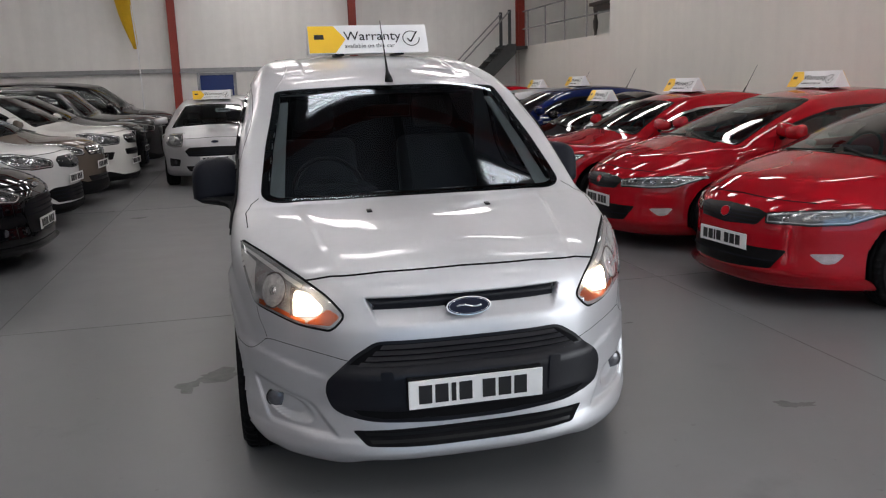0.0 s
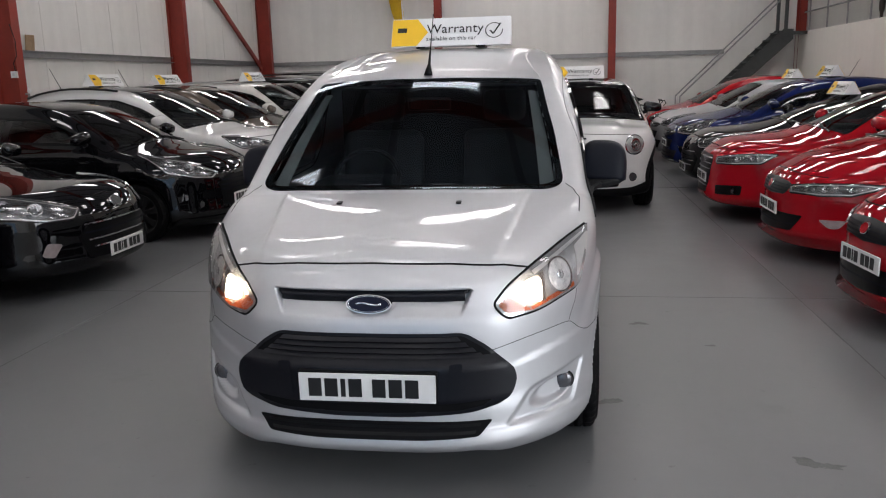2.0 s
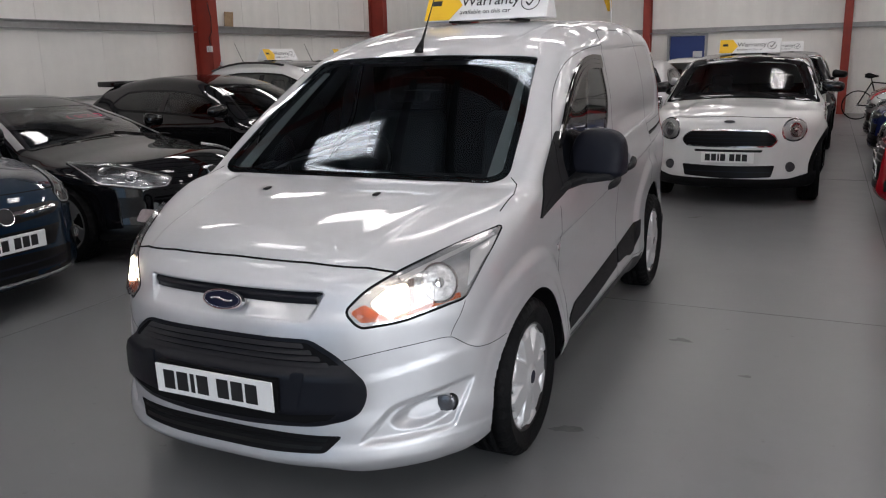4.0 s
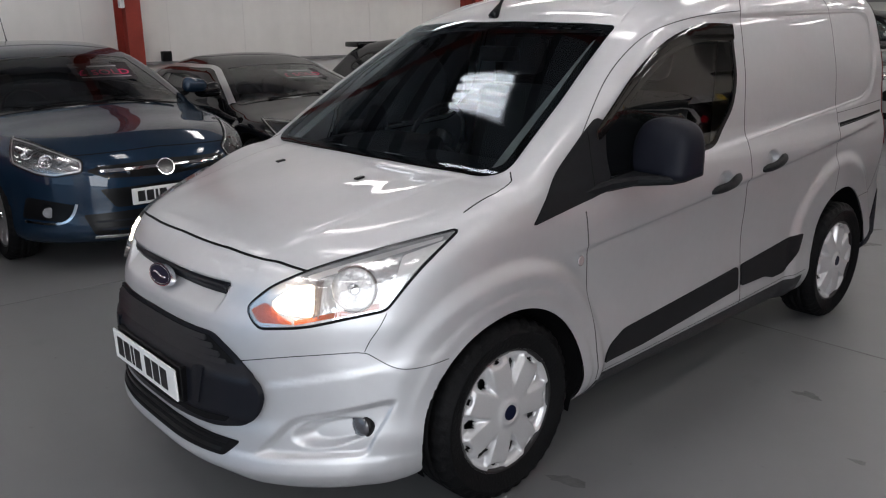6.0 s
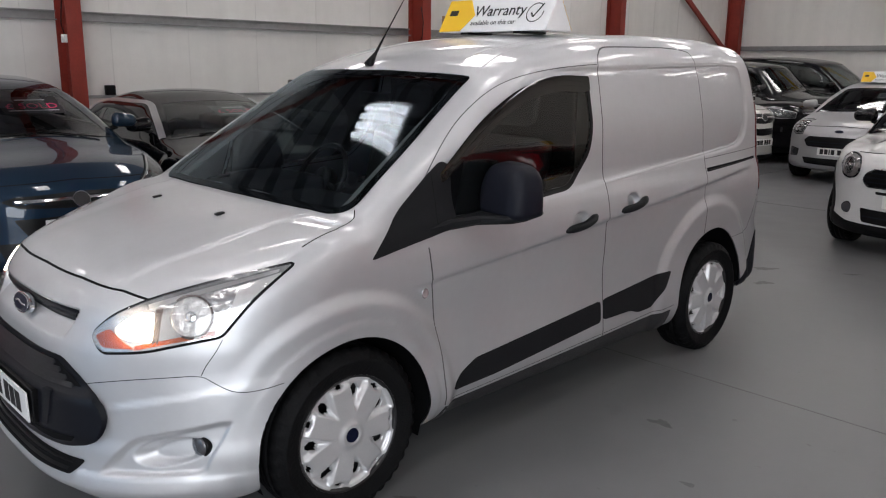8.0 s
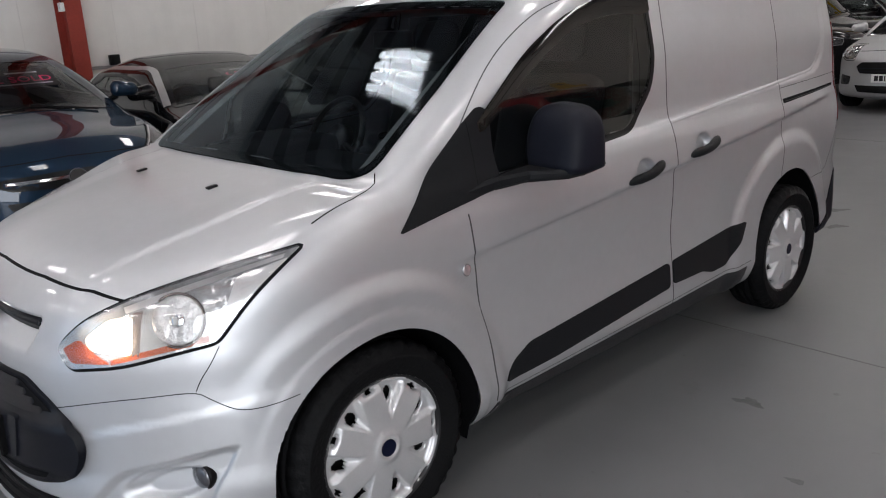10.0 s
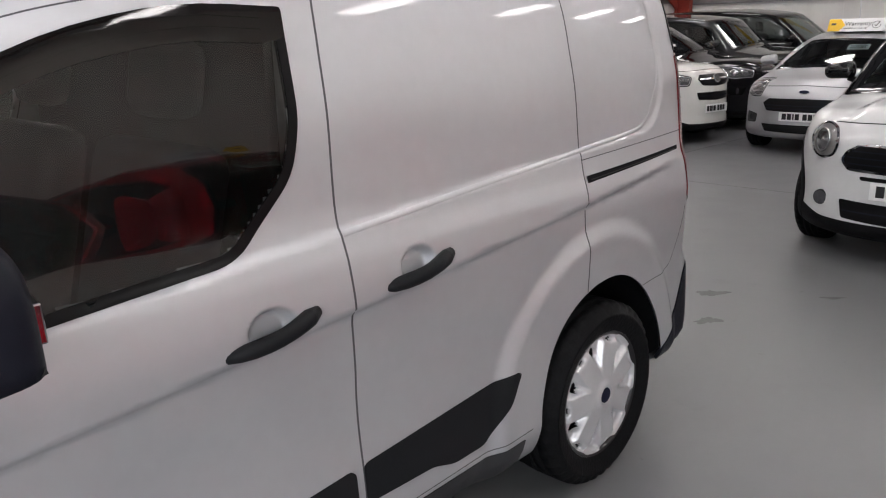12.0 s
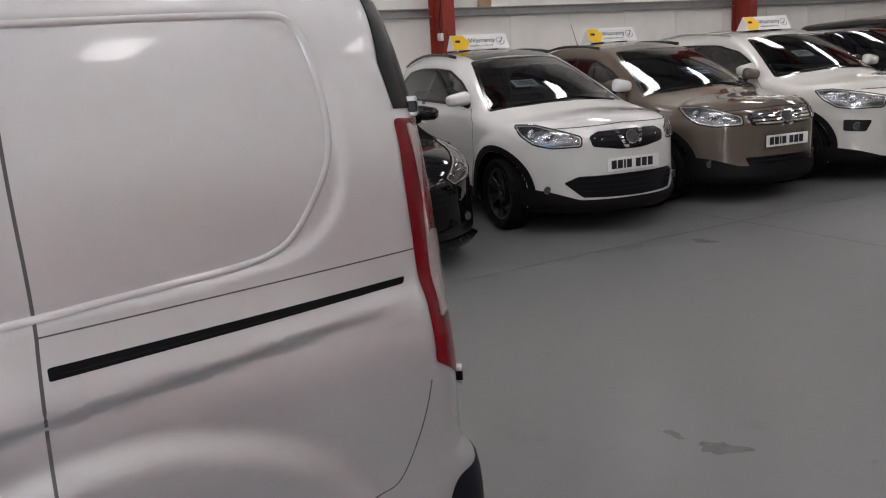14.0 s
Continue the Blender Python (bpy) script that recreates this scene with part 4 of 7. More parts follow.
def wheel(parent, x, y, R, w, rim, style, spokes, mat):
    """A wheel facing +x (x > 0) or -x: barrel, tyre, and the spoked face or cover."""
    key = (R, w, rim, style, spokes)
    if key not in TYRES:
        tv, tf = tyre_mesh(R, w, rim)
        h = w * 0.40
        rings = [rim * t for t in (0.10, 0.14, 0.17, 0.21, 0.25, 0.30, 0.38, 0.46, 0.50, 0.54, 0.58, 0.62, 0.65, 0.68, 0.71, 0.74, 0.77, 0.80, 0.83, 0.86, 0.89, 0.92, 0.95, 0.98, 1.0, 1.03)]
        if style == "cover":
            def hole(r, a):
                t, u = r / rim, (a * spokes / (2 * math.pi)) % 1 - 0.5
                return ((t - 0.71) / 0.115) ** 2 + ((u - 0.03) / 0.125) ** 2 < 1 or ((t - 0.875) / 0.035) ** 2 + ((abs(u) - 0.5) / 0.14) ** 2 < 1

            def height(r, a):
                t, u = r / rim, abs((a * spokes / (2 * math.pi)) % 1 - 0.5)
                pocket = step((t - 0.42) / 0.16) * step((0.05 + 0.19 * np.clip((t - 0.42) / 0.45, 0, 1) - u) / 0.07 + 0.5) * (1 - step((t - 0.90) / 0.05))
                scallop = step(1.5 * (1 - ((t - 0.91) / 0.095) ** 2 - ((u - 0.5) / 0.30) ** 2))
                hub = 0.010 * step((t - 0.11) / 0.04) * (1 - step((t - 0.18) / 0.06))
                return float(h + 0.012 + hub - 0.010 * t * t - 0.024 * pocket - 0.012 * scallop - 0.008 * step((t - 0.95) / 0.06))
        else:
            def hole(r, a):
                t, u = r / rim, abs((a * spokes / (2 * math.pi)) % 1 - 0.5)
                return 0.28 < t < 0.90 and u < 0.40 - (0.17 if style == "wide" else 0.10) / max(t, 0.2) ** 0.8 + (0.0 if t < 0.8 else -0.4 * (t - 0.8))

            def height(r, a):
                t = r / rim
                return float(h - 0.02 + 0.02 * step((t - 0.25) / 0.6) - 0.004 * step((t - 0.92) / 0.08) + 0.006 * (1 - step((t - 0.14) / 0.05)))
        fv, ff = polar_disc(hole, rings, spokes * (32 if style == "cover" else 18), height)
        bv, bf = revolve([(rim, w * 0.42), (rim - 0.012, w * 0.40), (rim - 0.02, w * 0.10), (rim * 0.72, -w * 0.02), (0.02, -w * 0.02)], 48)
        made = []
        for nm, v, f in (("tyre", tv, tf), ("face", fv, ff), ("barrel", bv, bf)):
            me = bpy.data.meshes.new(nm)
            me.from_pydata([tuple(p) for p in v], [], f)
            me.polygons.foreach_set("use_smooth", [True] * len(me.polygons))
            made.append(me)
        made[0].materials.append(M_RUBBER)
        made[1].materials.append(mat)
        made[2].materials.append(M_DARK_ALLOY)
        TYRES[key] = made
    t, fc, b = TYRES[key]
    wh = new("wheel", b)
    wh.parent = parent
    wh.matrix_basis = pose(x, y, R - 0.008, random.uniform(0, 60), 0, 0 if x > 0 else 180)
    for nm, me in (("tyre", t), ("wheel_cover" if style == "cover" else "rim", fc)):
        o = new(nm, me)
        o.parent = wh
        if me is fc and mat is not me.materials[0]:
            o.material_slots[0].link = "OBJECT"
            o.material_slots[0].material = mat
    bm = bmesh.new()
    bmesh.ops.create_cone(bm, cap_ends=True, segments=24, radius1=rim * 0.13, radius2=rim * 0.12, depth=0.006, matrix=pose(w * 0.40 + (0.016 if style == "cover" else -0.008), 0, 0, 0, 90, 0))
    part("hub_badge", bm, M_BADGE if style == "cover" else M_CHROME, wh)
    return wh


def liner(parent, F, y, zc, Ra, inner=0.46):
    """The dark inside of a wheel arch."""
    for s in (1, -1):
        a = np.linspace(-0.35, math.pi + 0.35, 30)
        p = np.stack([y + Ra * np.cos(a), zc + Ra * np.sin(a)], 1)
        p[:, 1] = np.maximum(p[:, 1], 0.14)
        X, g = lay(F, np.stack([y + (Ra + 0.012) * np.cos(a), np.maximum(zc + (Ra + 0.012) * np.sin(a), 0.24)], 1), "side")
        out = np.stack([X[:, 0] - 0.006, p[:, 0], p[:, 1]], 1)
        inn = np.stack([np.full(len(a), inner), p[:, 0], p[:, 1]], 1)
        n = len(a)
        v = np.concatenate([out, inn, [[inner, y, zc]]]) * np.array([s, 1, 1])
        f = [(i, i + 1, n + i + 1, n + i) for i in range(n - 1)] + [(n + i, n + i + 1, 2 * n) for i in range(n - 1)]
        solid("arch_liner", v, f, M_LINER, parent)


def plate(parent, x, y, z, m=None, back=M_PLATE):
    """A number plate with its characters as plain bars."""
    pl = boxed("number_plate", back, parent, x - 0.26, y - 0.008, z - 0.0555, x + 0.26, y, z + 0.0555, 0.003, "white number plate with dark bars", m)
    at = x - 0.222
    for k in range(7):
        wide = 0.05 if k != 2 else 0.018
        bm = bmesh.new()
        box(bm, at, y - 0.0095, z - 0.036, at + wide, y - 0.0075, z + 0.036)
        if m is not None:
            bmesh.ops.transform(bm, matrix=m, verts=bm.verts[:])
        part("plate_bar", bm, M_INK, pl)
        at += wide + 0.012 + (0.028 if k == 3 else 0)
    return pl


def oval(parent, name, m, a, b, mat, rim_mat, thick=0.006):
    """An oval badge with a bright rim."""
    bm = bmesh.new()
    for r0, h, i in ((1.0, thick, 0),):
        vs = [bm.verts.new((a * math.cos(t), b * math.sin(t), 0)) for t in np.linspace(0, 2 * math.pi, 40, endpoint=False)]
        top = [bm.verts.new((a * 0.97 * math.cos(t), b * 0.95 * math.sin(t), thick)) for t in np.linspace(0, 2 * math.pi, 40, endpoint=False)]
        inn = [bm.verts.new((a * 0.93 * math.cos(t), b * 0.88 * math.sin(t), thick)) for t in np.linspace(0, 2 * math.pi, 40, endpoint=False)]
        for k in range(40):
            j = (k + 1) % 40
            bm.faces.new((vs[k], vs[j], top[j], top[k]))
            bm.faces.new((top[k], top[j], inn[j], inn[k]))
        bm.faces.new(inn)
    bmesh.ops.transform(bm, matrix=m, verts=bm.verts[:])
    ob = part(name, bm, rim_mat, parent)
    bm = bmesh.new()
    lo = [bm.verts.new((a * 0.92 * math.cos(t), b * 0.87 * math.sin(t), thick * 0.6)) for t in np.linspace(0, 2 * math.pi, 40, endpoint=False)]
    hi = [bm.verts.new((a * 0.91 * math.cos(t), b * 0.86 * math.sin(t), thick + 0.0012)) for t in np.linspace(0, 2 * math.pi, 40, endpoint=False)]
    for k in range(40):
        bm.faces.new((lo[k], lo[(k + 1) % 40], hi[(k + 1) % 40], hi[k]))
    bm.faces.new(hi)
    bmesh.ops.transform(bm, matrix=m, verts=bm.verts[:])
    part("field", bm, mat, ob)
    return ob


def roof_sign(x, y, z, rz, wide=0.76, tall=0.19, tilt=0):
    """A tent-shaped roof sign: white card with a yellow end, printed words and a ringed tick."""
    sg = tagged(new("roof_sign"), "white and yellow warranty sign standing on a car roof", "sign", "roof signs")
    sg.matrix_basis = pose(x, y, z, 0, tilt, rz)
    w, d, h = wide / 2, 0.11, tall
    bm = bmesh.new()
    pr = [(-d, 0.012), (-0.008, h), (0.008, h), (d, 0.012)]
    a, b = [bm.verts.new((-w, py, pz)) for py, pz in pr], [bm.verts.new((w, py, pz)) for py, pz in pr]
    bm.faces.new(a)
    bm.faces.new(b[::-1])
    for i in range(4):
        bm.faces.new((a[(i + 1) % 4], a[i], b[i], b[(i + 1) % 4]))
    bmesh.ops.bevel(bm, geom=bm.edges[:], offset=0.004, segments=2, affect="EDGES")
    part("card", bm, M_SIGN, sg)
    lean = math.degrees(math.atan2(h - 0.012, d - 0.008))
    for rot in (0, 180):
        m = pose(0, 0, 0, 0, 0, rot) @ pose(0, -d - 0.0022, 0.0125, lean, 0, 0)
        H = math.hypot(h - 0.012, d - 0.008)
        bm = bmesh.new()
        p = [(-w + 0.004, 0.006), (-w + 0.165 * wide / 0.76, 0.006), (-w + 0.235 * wide / 0.76, H * 0.5), (-w + 0.165 * wide / 0.76, H - 0.006), (-w + 0.004, H - 0.006)]
        lo, hi = [bm.verts.new((*q, 0.0)) for q in p], [bm.verts.new((*q, 0.0015)) for q in p]
        bm.faces.new(hi)
        for i in range(5):
            bm.faces.new((lo[i], lo[(i + 1) % 5], hi[(i + 1) % 5], hi[i]))
        bmesh.ops.transform(bm, matrix=m, verts=bm.verts[:])
        field = part("yellow_field", bm, M_YELLOW, sg)
        bm = bmesh.new()
        box(bm, -w + 0.04, H * 0.50, 0.0012, -w + 0.10, H * 0.66, 0.0028)
        bmesh.ops.transform(bm, matrix=m, verts=bm.verts[:])
        part("emblem", bm, M_INK, field)
        k = wide / 0.76
        lettering("lettering", "Warranty", 0.092 * k, M_INK, sg, m @ pose(-w + 0.225 * k, H * 0.46, 0.001))
        lettering("lettering", "available on this car", 0.040 * k, M_SEAM_GREY, sg, m @ pose(-w + 0.225 * k, H * 0.20, 0.001))
        bm = bmesh.new()
        cx, cy, r = w - 0.105 * k, H * 0.5, 0.05 * k
        for q in range(28):
            t0, t1 = 2 * math.pi * q / 32 + 0.9, 2 * math.pi * (q + 1) / 32 + 0.9
            vs = [bm.verts.new((cx + rr * math.cos(t), cy + rr * math.sin(t), 0.0022)) for rr, t in ((r, t0), (r + 0.006, t0), (r + 0.006, t1), (r, t1))]
            bm.faces.new(vs)
        for p0, p1 in (((-0.025, 0.0), (-0.005, -0.026)), ((-0.005, -0.026), (0.04, 0.05))):
            a0, a1 = Vector(p0) * k, Vector(p1) * k
            nn = (a1 - a0).orthogonal().normalized() * 0.005
            bm.faces.new([bm.verts.new((cx + q.x, cy + q.y, 0.0024)) for q in (a0 - nn, a1 - nn, a1 + nn, a0 + nn)])
        bmesh.ops.transform(bm, matrix=m, verts=bm.verts[:])
        part("tick", bm, M_INK, sg)
    for s in (-0.5, 0.5):
        boxed("foot", M_SMOOTH_PLASTIC, sg, s * w - 0.03, -0.10, 0.0, s * w + 0.03, 0.10, 0.0125, 0.003)
    return sg


# ---- the silver van ----
WF, WR, ZH = (0.90, 0.318), (3.562, 0.318), 0.318
van_bonnet = curve((-0.3, 0.70), (0.02, 0.84), (0.12, 0.925), *[(0.2 + 0.1 * k, 0.962 + 0.02865 * k - 0.0014 * k * k) for k in range(9)], (1.4, 1.13), (5.0, 1.14))
van_roof = curve((-0.5, 1.40), (1.5, 1.575), (1.66, 1.622), (1.78, 1.664), (2.0, 1.722), (2.3, 1.773), (2.7, 1.808), (3.2, 1.822), (3.7, 1.815), (4.1, 1.79), (4.6, 1.745))
low_bow, low_crown = curve((-0.5, 0.16), (0.5, 0.14), (0.9, 0.06), (5.0, 0.06)), curve((-0.5, 0.14), (0.4, 0.13), (0.95, 0.02), (5.0, 0.02))


def van_bow(y):
    """How far the front edge of each cross-section sweeps back towards the sides."""
    t = (y - 0.9) / 0.95
    return low_bow(y) + 0.115 * (np.sqrt(t * t + 0.02) - np.sqrt((t - 1) ** 2 + 0.02) + 1) - 0.10 * step((y - 1.85) / 0.8) - 0.14 * step((y - 2.3) / 2.2)


def van_crown(y):
    """How far bonnet, windscreen and roof drop towards the sides."""
    return low_crown(y) + 0.075 * step((y - 0.95) / 1.3)


def van_top(u):
    screen = 1.108 + 0.788 * (u - 0.95) - 0.095 * (u - 0.95) ** 2
    screen = np.where(u > 2.2, 2.0, screen)
    return -smax(-smax(van_bonnet(u), screen, 0.03), -van_roof(u), 0.03)


van_side = curve((0.1, 0.76), (0.22, 0.815), (0.30, 0.858), (0.355, 0.871), (0.42, 0.866), (0.55, 0.860), (0.68, 0.862), (0.80, 0.872), (0.93, 0.876), (1.03, 0.862), (1.10, 0.840), (1.20, 0.829),
                 (1.35, 0.815), (1.50, 0.783), (1.60, 0.757), (1.68, 0.727), (1.75, 0.692), (1.85, 0.625))
van_front = curve((0.1, 0.15), (0.17, 0.07), (0.215, 0.034), (0.25, 0.018), (0.285, 0.024), (0.31, 0.036), (0.37, 0.042), (0.43, 0.055), (0.55, 0.062), (0.66, 0.066), (0.71, 0.072), (0.78, 0.100), (0.86, 0.125), (0.93, 0.165), (1.0, 0.25), (1.2, 0.5))
van_rear = curve((0.1, 4.30), (0.3, 4.40), (0.5, 4.43), (0.62, 4.415), (0.68, 4.38), (0.87, 4.372), (1.05, 4.357), (1.16, 4.352), (1.45, 4.322), (1.7, 4.262), (1.85, 4.18))
van_taper = curve((0.0, 0.0), (1.3, 0.0), (2.4, 0.010), (3.0, 0.022), (3.45, 0.034), (4.0, 0.066), (4.4, 0.105))


def in_box(y, z, y0, y1, z0, z1, r, soft, slant=0.0):
    """1 inside a rounded box of the side view, 0 outside, over a soft edge."""
    yc, zc = (y0 + y1) / 2, (z0 + z1) / 2
    a, b = np.abs(y - yc - slant * (z - zc)) - (y1 - y0) / 2 + r, np.abs(z - zc - 0.0 * y) - (z1 - z0) / 2 + r
    d = np.hypot(np.maximum(a, 0), np.maximum(b, 0)) + np.minimum(np.maximum(a, b), 0) - r
    return step(0.5 - d / soft)


def van_F(x, y, z):
    x = np.abs(x)
    w = van_side(z) - van_taper(y)
    rf, rr = np.hypot(y - WF[0], z - WF[1]), np.hypot(y - WR[0], z - WR[1])
    below = step((1.02 - z) / 0.1)
    w = w + (0.026 * step((0.55 - rf) / 0.07) + 0.026 * step((0.62 - rr) / 0.08) + 0.006 * step((0.440 - rf) / 0.028)) * below
    w = w + 0.008 * step((0.600 + 0.10 * (0.6 - y) - z) / 0.05) * step((0.68 - y) / 0.10) * step((z - 0.26) / 0.12)
    crease = 0.828 + 0.079 * (y - 1.35)
    w = w + (0.020 * step((z - crease) / 0.028 + 0.5) - 0.012 * step((z - 0.45) / 0.2)) * step((y - 1.15) / 0.3) * step((1.12 - z) / 0.10 + 0.5) * step((4.25 - y) / 0.45)
    lo, hi = 1.104 + 0.061 * (y - 2.46) - 0.012 * np.maximum(y - 3.2, 0), 1.632 + 0.022 * (y - 2.46)
    rec = smax(smax(lo - z, z - hi, 0.01), y - 4.072 + 0.22 * (z - 1.40) ** 2, 0.20)
    w = w - 0.008 * step(0.5 - rec / 0.026) * step((y - 1.45) / 0.5)
    for hy, hz in ((2.240, 0.942), (2.685, 0.984)):
        w = w - 0.030 * step((1.0 - np.hypot((y - hy) / 0.066, (z - hz) / 0.050)) / 0.42)
    side = x - w
    u = y - van_bow(y) * x * x
    zt = van_top(u) - van_crown(y) * x * x
    edge = x - 0.472 - 0.155 * (y - 0.25)
    ridge = 0.007 * step((edge + 0.16) / 0.16) * (1 - step(edge / 0.026 + 0.5)) * step((y - 0.10) / 0.18) * step((1.02 - y) / 0.2)
    zt = zt + ridge + 0.008 * step((x - 0.42) / 0.03) * step((y - 1.85) / 0.2)
    slope = (van_top(u + 0.02) - van_top(u - 0.02)) / 0.04
    top = (z - zt) / np.sqrt(1 + slope * slope)
    fr = van_front(z) + 0.80 * x ** 3.2
    # recess round the fog lamp
    fog = np.hypot((x - 0.680) / 0.087, (z - 0.385 - 0.20 * (x - 0.68)) / 0.048)
    tri = smax(smax(z - 0.425 - 0.29 * (x - 0.60), 0.306 + 0.04 * (x - 0.513) - z, 0.015), smax((x - 0.805 + 0.26 * (0.485 - z)) * 0.97, (z - 0.303 - 1.4 * (x - 0.513)) / 1.72, 0.03), 0.02)
    fr = fr + (0.046 * step((1.04 - fog) / 0.42) + 0.021 * step(0.5 - tri / 0.019)) * (y < 0.8)
    fr = fr + 0.010 * step((z - 0.525 - 0.25 * (x - 0.5)) / 0.032 + 0.5) * step((x - 0.47) / 0.15) * step((0.80 - z) / 0.15)
    # slot under the bonnet edge: a sloping ledge with the dark bar above it
    slot = step((0.350 + 0.42 * (z - 0.742) - x) / 0.012) * step((0.834 - z) / 0.009) * np.clip((z - 0.738) / 0.055, 0, 1)
    fr = fr + 0.036 * slot * (y < 0.6)
    # the bumper stands proud of the wing at its corner
    fr = fr - 0.007 * step((x - 0.60) / 0.14) * step((0.660 - z) / 0.07) * step((z - 0.26) / 0.12)
    fsl = 0.80 * 3.2 * x ** 2.2
    front = (fr - y) / np.sqrt(1 + fsl * fsl * 0.8)
    rear = y - van_rear(z) + 0.22 * x ** 4
    bot = 0.178 + 0.034 * step((y - 0.45) / 0.2) + 0.075 * step((y - 3.75) / 0.2) * step((5.9 - y) / 0.2) + 0.026 * step((0.52 - x) / 0.14) * (y < 0.6) - z
    k = 0.070 + 0.030 * step((y - 1.4) / 1.0)
    f = smax(side, top, k)
    f = smax(f, front, 0.11)
    f = smax(f, rear, 0.09)
    return smax(f, bot, 0.05)


van = tagged(new("silver_van"), "silver panel van with lit headlamps and steel wheel covers", "van")
CELL = 0.0145
P, Q = skin(van_F, (-1.02, -0.06, 0.16), (1.02, 4.52, 1.92), CELL)
ARCH = 0.372
WS = rounded([(-0.66, 0.975), (-0.35, 0.945), (0.0, 0.935), (0.35, 0.945), (0.66, 0.975), (0.732, 1.03), (0.712, 1.17), (0.687, 1.35), (0.65, 1.53), (0.61, 1.765), (0.35, 1.685), (0.0, 1.648), (-0.35, 1.685), (-0.61, 1.765), (-0.65, 1.53), (-0.687, 1.35), (-0.712, 1.17), (-0.732, 1.03)],
             [0.08, 0.1, 0.1, 0.1, 0.08, 0.07, 0.05, 0.05, 0.05, 0.025, 0.1, 0.1, 0.1, 0.025, 0.05, 0.05, 0.05, 0.07])
WS_IN = shrink(WS, 0.032)
SW = rounded([(1.36, 1.035), (2.195, 1.092), (2.362, 1.245), (2.395, 1.36), (2.405, 1.590), (2.16, 1.597), (1.92, 1.552), (1.63, 1.422), (1.41, 1.250)], [0.02, 0.05, 0.05, 0.04, 0.02, 0.11, 0.12, 0.12, 0.05])
SW_IN = shrink(SW, 0.022)
REAR_ARCH = (3.592, 0.320, 0.408)
P, Q = arches(van_F, P, Q, (WF, REAR_ARCH), ARCH, CELL)
Q = clear_out(P, Q, shrink(WS, 0.032), "top", lambda c: c[:, 2] > 0.9)
FOGV = (-0.55, 0.83, -0.05)
FOG = rounded(flat([(0.49, 0.15, 0.535), (0.70, 0.32, 0.535), (0.85, 0.50, 0.535), (0.80, 0.42, 0.275), (0.70, 0.30, 0.265), (0.48, 0.14, 0.265)], FOGV), 0.02)
Q = clear_out(P, Q, shrink(FOG, 0.022), FOGV, lambda c: c[:, 1] < 0.7)
SLOT = rounded([(-0.43, 0.705), (0.43, 0.705), (0.43, 0.862), (-0.43, 0.862)], 0.02)
Q = clear_out(P, Q, shrink(SLOT, 0.02), "front", lambda c: c[:, 1] < 0.5)
CUPS = [rounded([(y - 0.11, z - 0.08), (y + 0.11, z - 0.08), (y + 0.11, z + 0.08), (y - 0.11, z + 0.08)], 0.04) for y, z in ((2.240, 0.942), (2.685, 0.984))]
for cup in CUPS:
    Q = clear_out(P, Q, shrink(cup, 0.022), "side", lambda c: np.abs(c[:, 0]) > 0.5)
Q = clear_out(P, Q, shrink(SW, 0.020), "side", lambda c: np.abs(c[:, 0]) > 0.5)
g, _ = gradient(van_F, P)
solid("body", P, Q, M_SILVER, van, "", g)
laid("bumper_corner", panel(van_F, FOG, FOGV, 0.0062, 0.0006, 0.0), M_SILVER, van, "", True)
laid("bumper_centre", panel(van_F, SLOT, "front", 0.007, 0.0006, 0.0), M_SILVER, van)
for cup in CUPS:
    laid("handle_recess", panel(van_F, cup, "side", 0.008, 0.0006, 0.0), M_SILVER, van, "", True)
laid("windscreen", panel(van_F, WS, "top", 0.025, 0.0055, 0.0), M_SCREEN, van, "laminated windscreen")
laid("windscreen_border", panel(van_F, WS, "top", 0.03, 0.0030, 0.012, WS_IN), M_FRIT, van, "black windscreen border")
laid("side_window", panel(van_F, SW, "side", 0.05, 0.003, 0.0), M_DARK_GLASS, van, "door window glass", True)
laid("window_seal", panel(van_F, SW, "side", 0.03, 0.005, 0.012, SW_IN), M_SMOOTH_PLASTIC, van, "black window seal", True)
DEFL = rounded([(1.375, 1.195), (1.43, 1.225), (1.63, 1.365), (1.90, 1.490), (2.16, 1.532), (2.35, 1.522), (2.395, 1.530), (2.400, 1.592), (2.15, 1.600), (1.89, 1.544), (1.61, 1.412), (1.37, 1.232)], [0.02, 0.05, 0.12, 0.12, 0.08, 0.02, 0.01, 0.01, 0.12, 0.12, 0.12, 0.01])
laid("wind_deflector", panel(van_F, DEFL, "side", 0.025, 0.014, 0.012), M_DEFLECTOR, van, "smoked plastic wind deflector", True)
for off in (0.012, 0.034):
    line = [(1.42, 1.235 + off * 0.9), (1.62, 1.375 + off), (1.895, 1.500 + off), (2.155, 1.545 + off), (2.34, 1.535 + off)]
    laid("deflector_ridge", strip(van_F, eased(line), "side", 0.005, 0.0165), M_GLOSS_BLACK, van, "", True)
laid("roof_channel", strip(van_F, eased([(0.605, 1.80), (0.55, 1.95), (0.515, 2.2), (0.525, 2.45), (0.548, 2.8), (0.548, 3.3), (0.535, 3.9)]), "top", 0.012, 0.004), M_SILVER, van, "", True, True)
liner(van, van_F, *WF, ARCH)
liner(van, van_F, *REAR_ARCH)
for y in (WF[0], WR[0]):
    for s in (1, -1):
        wheel(van, s * (0.78 if y < 2 else 0.764), y, 0.326, 0.205, 0.224, "cover", 7, M_COVER)

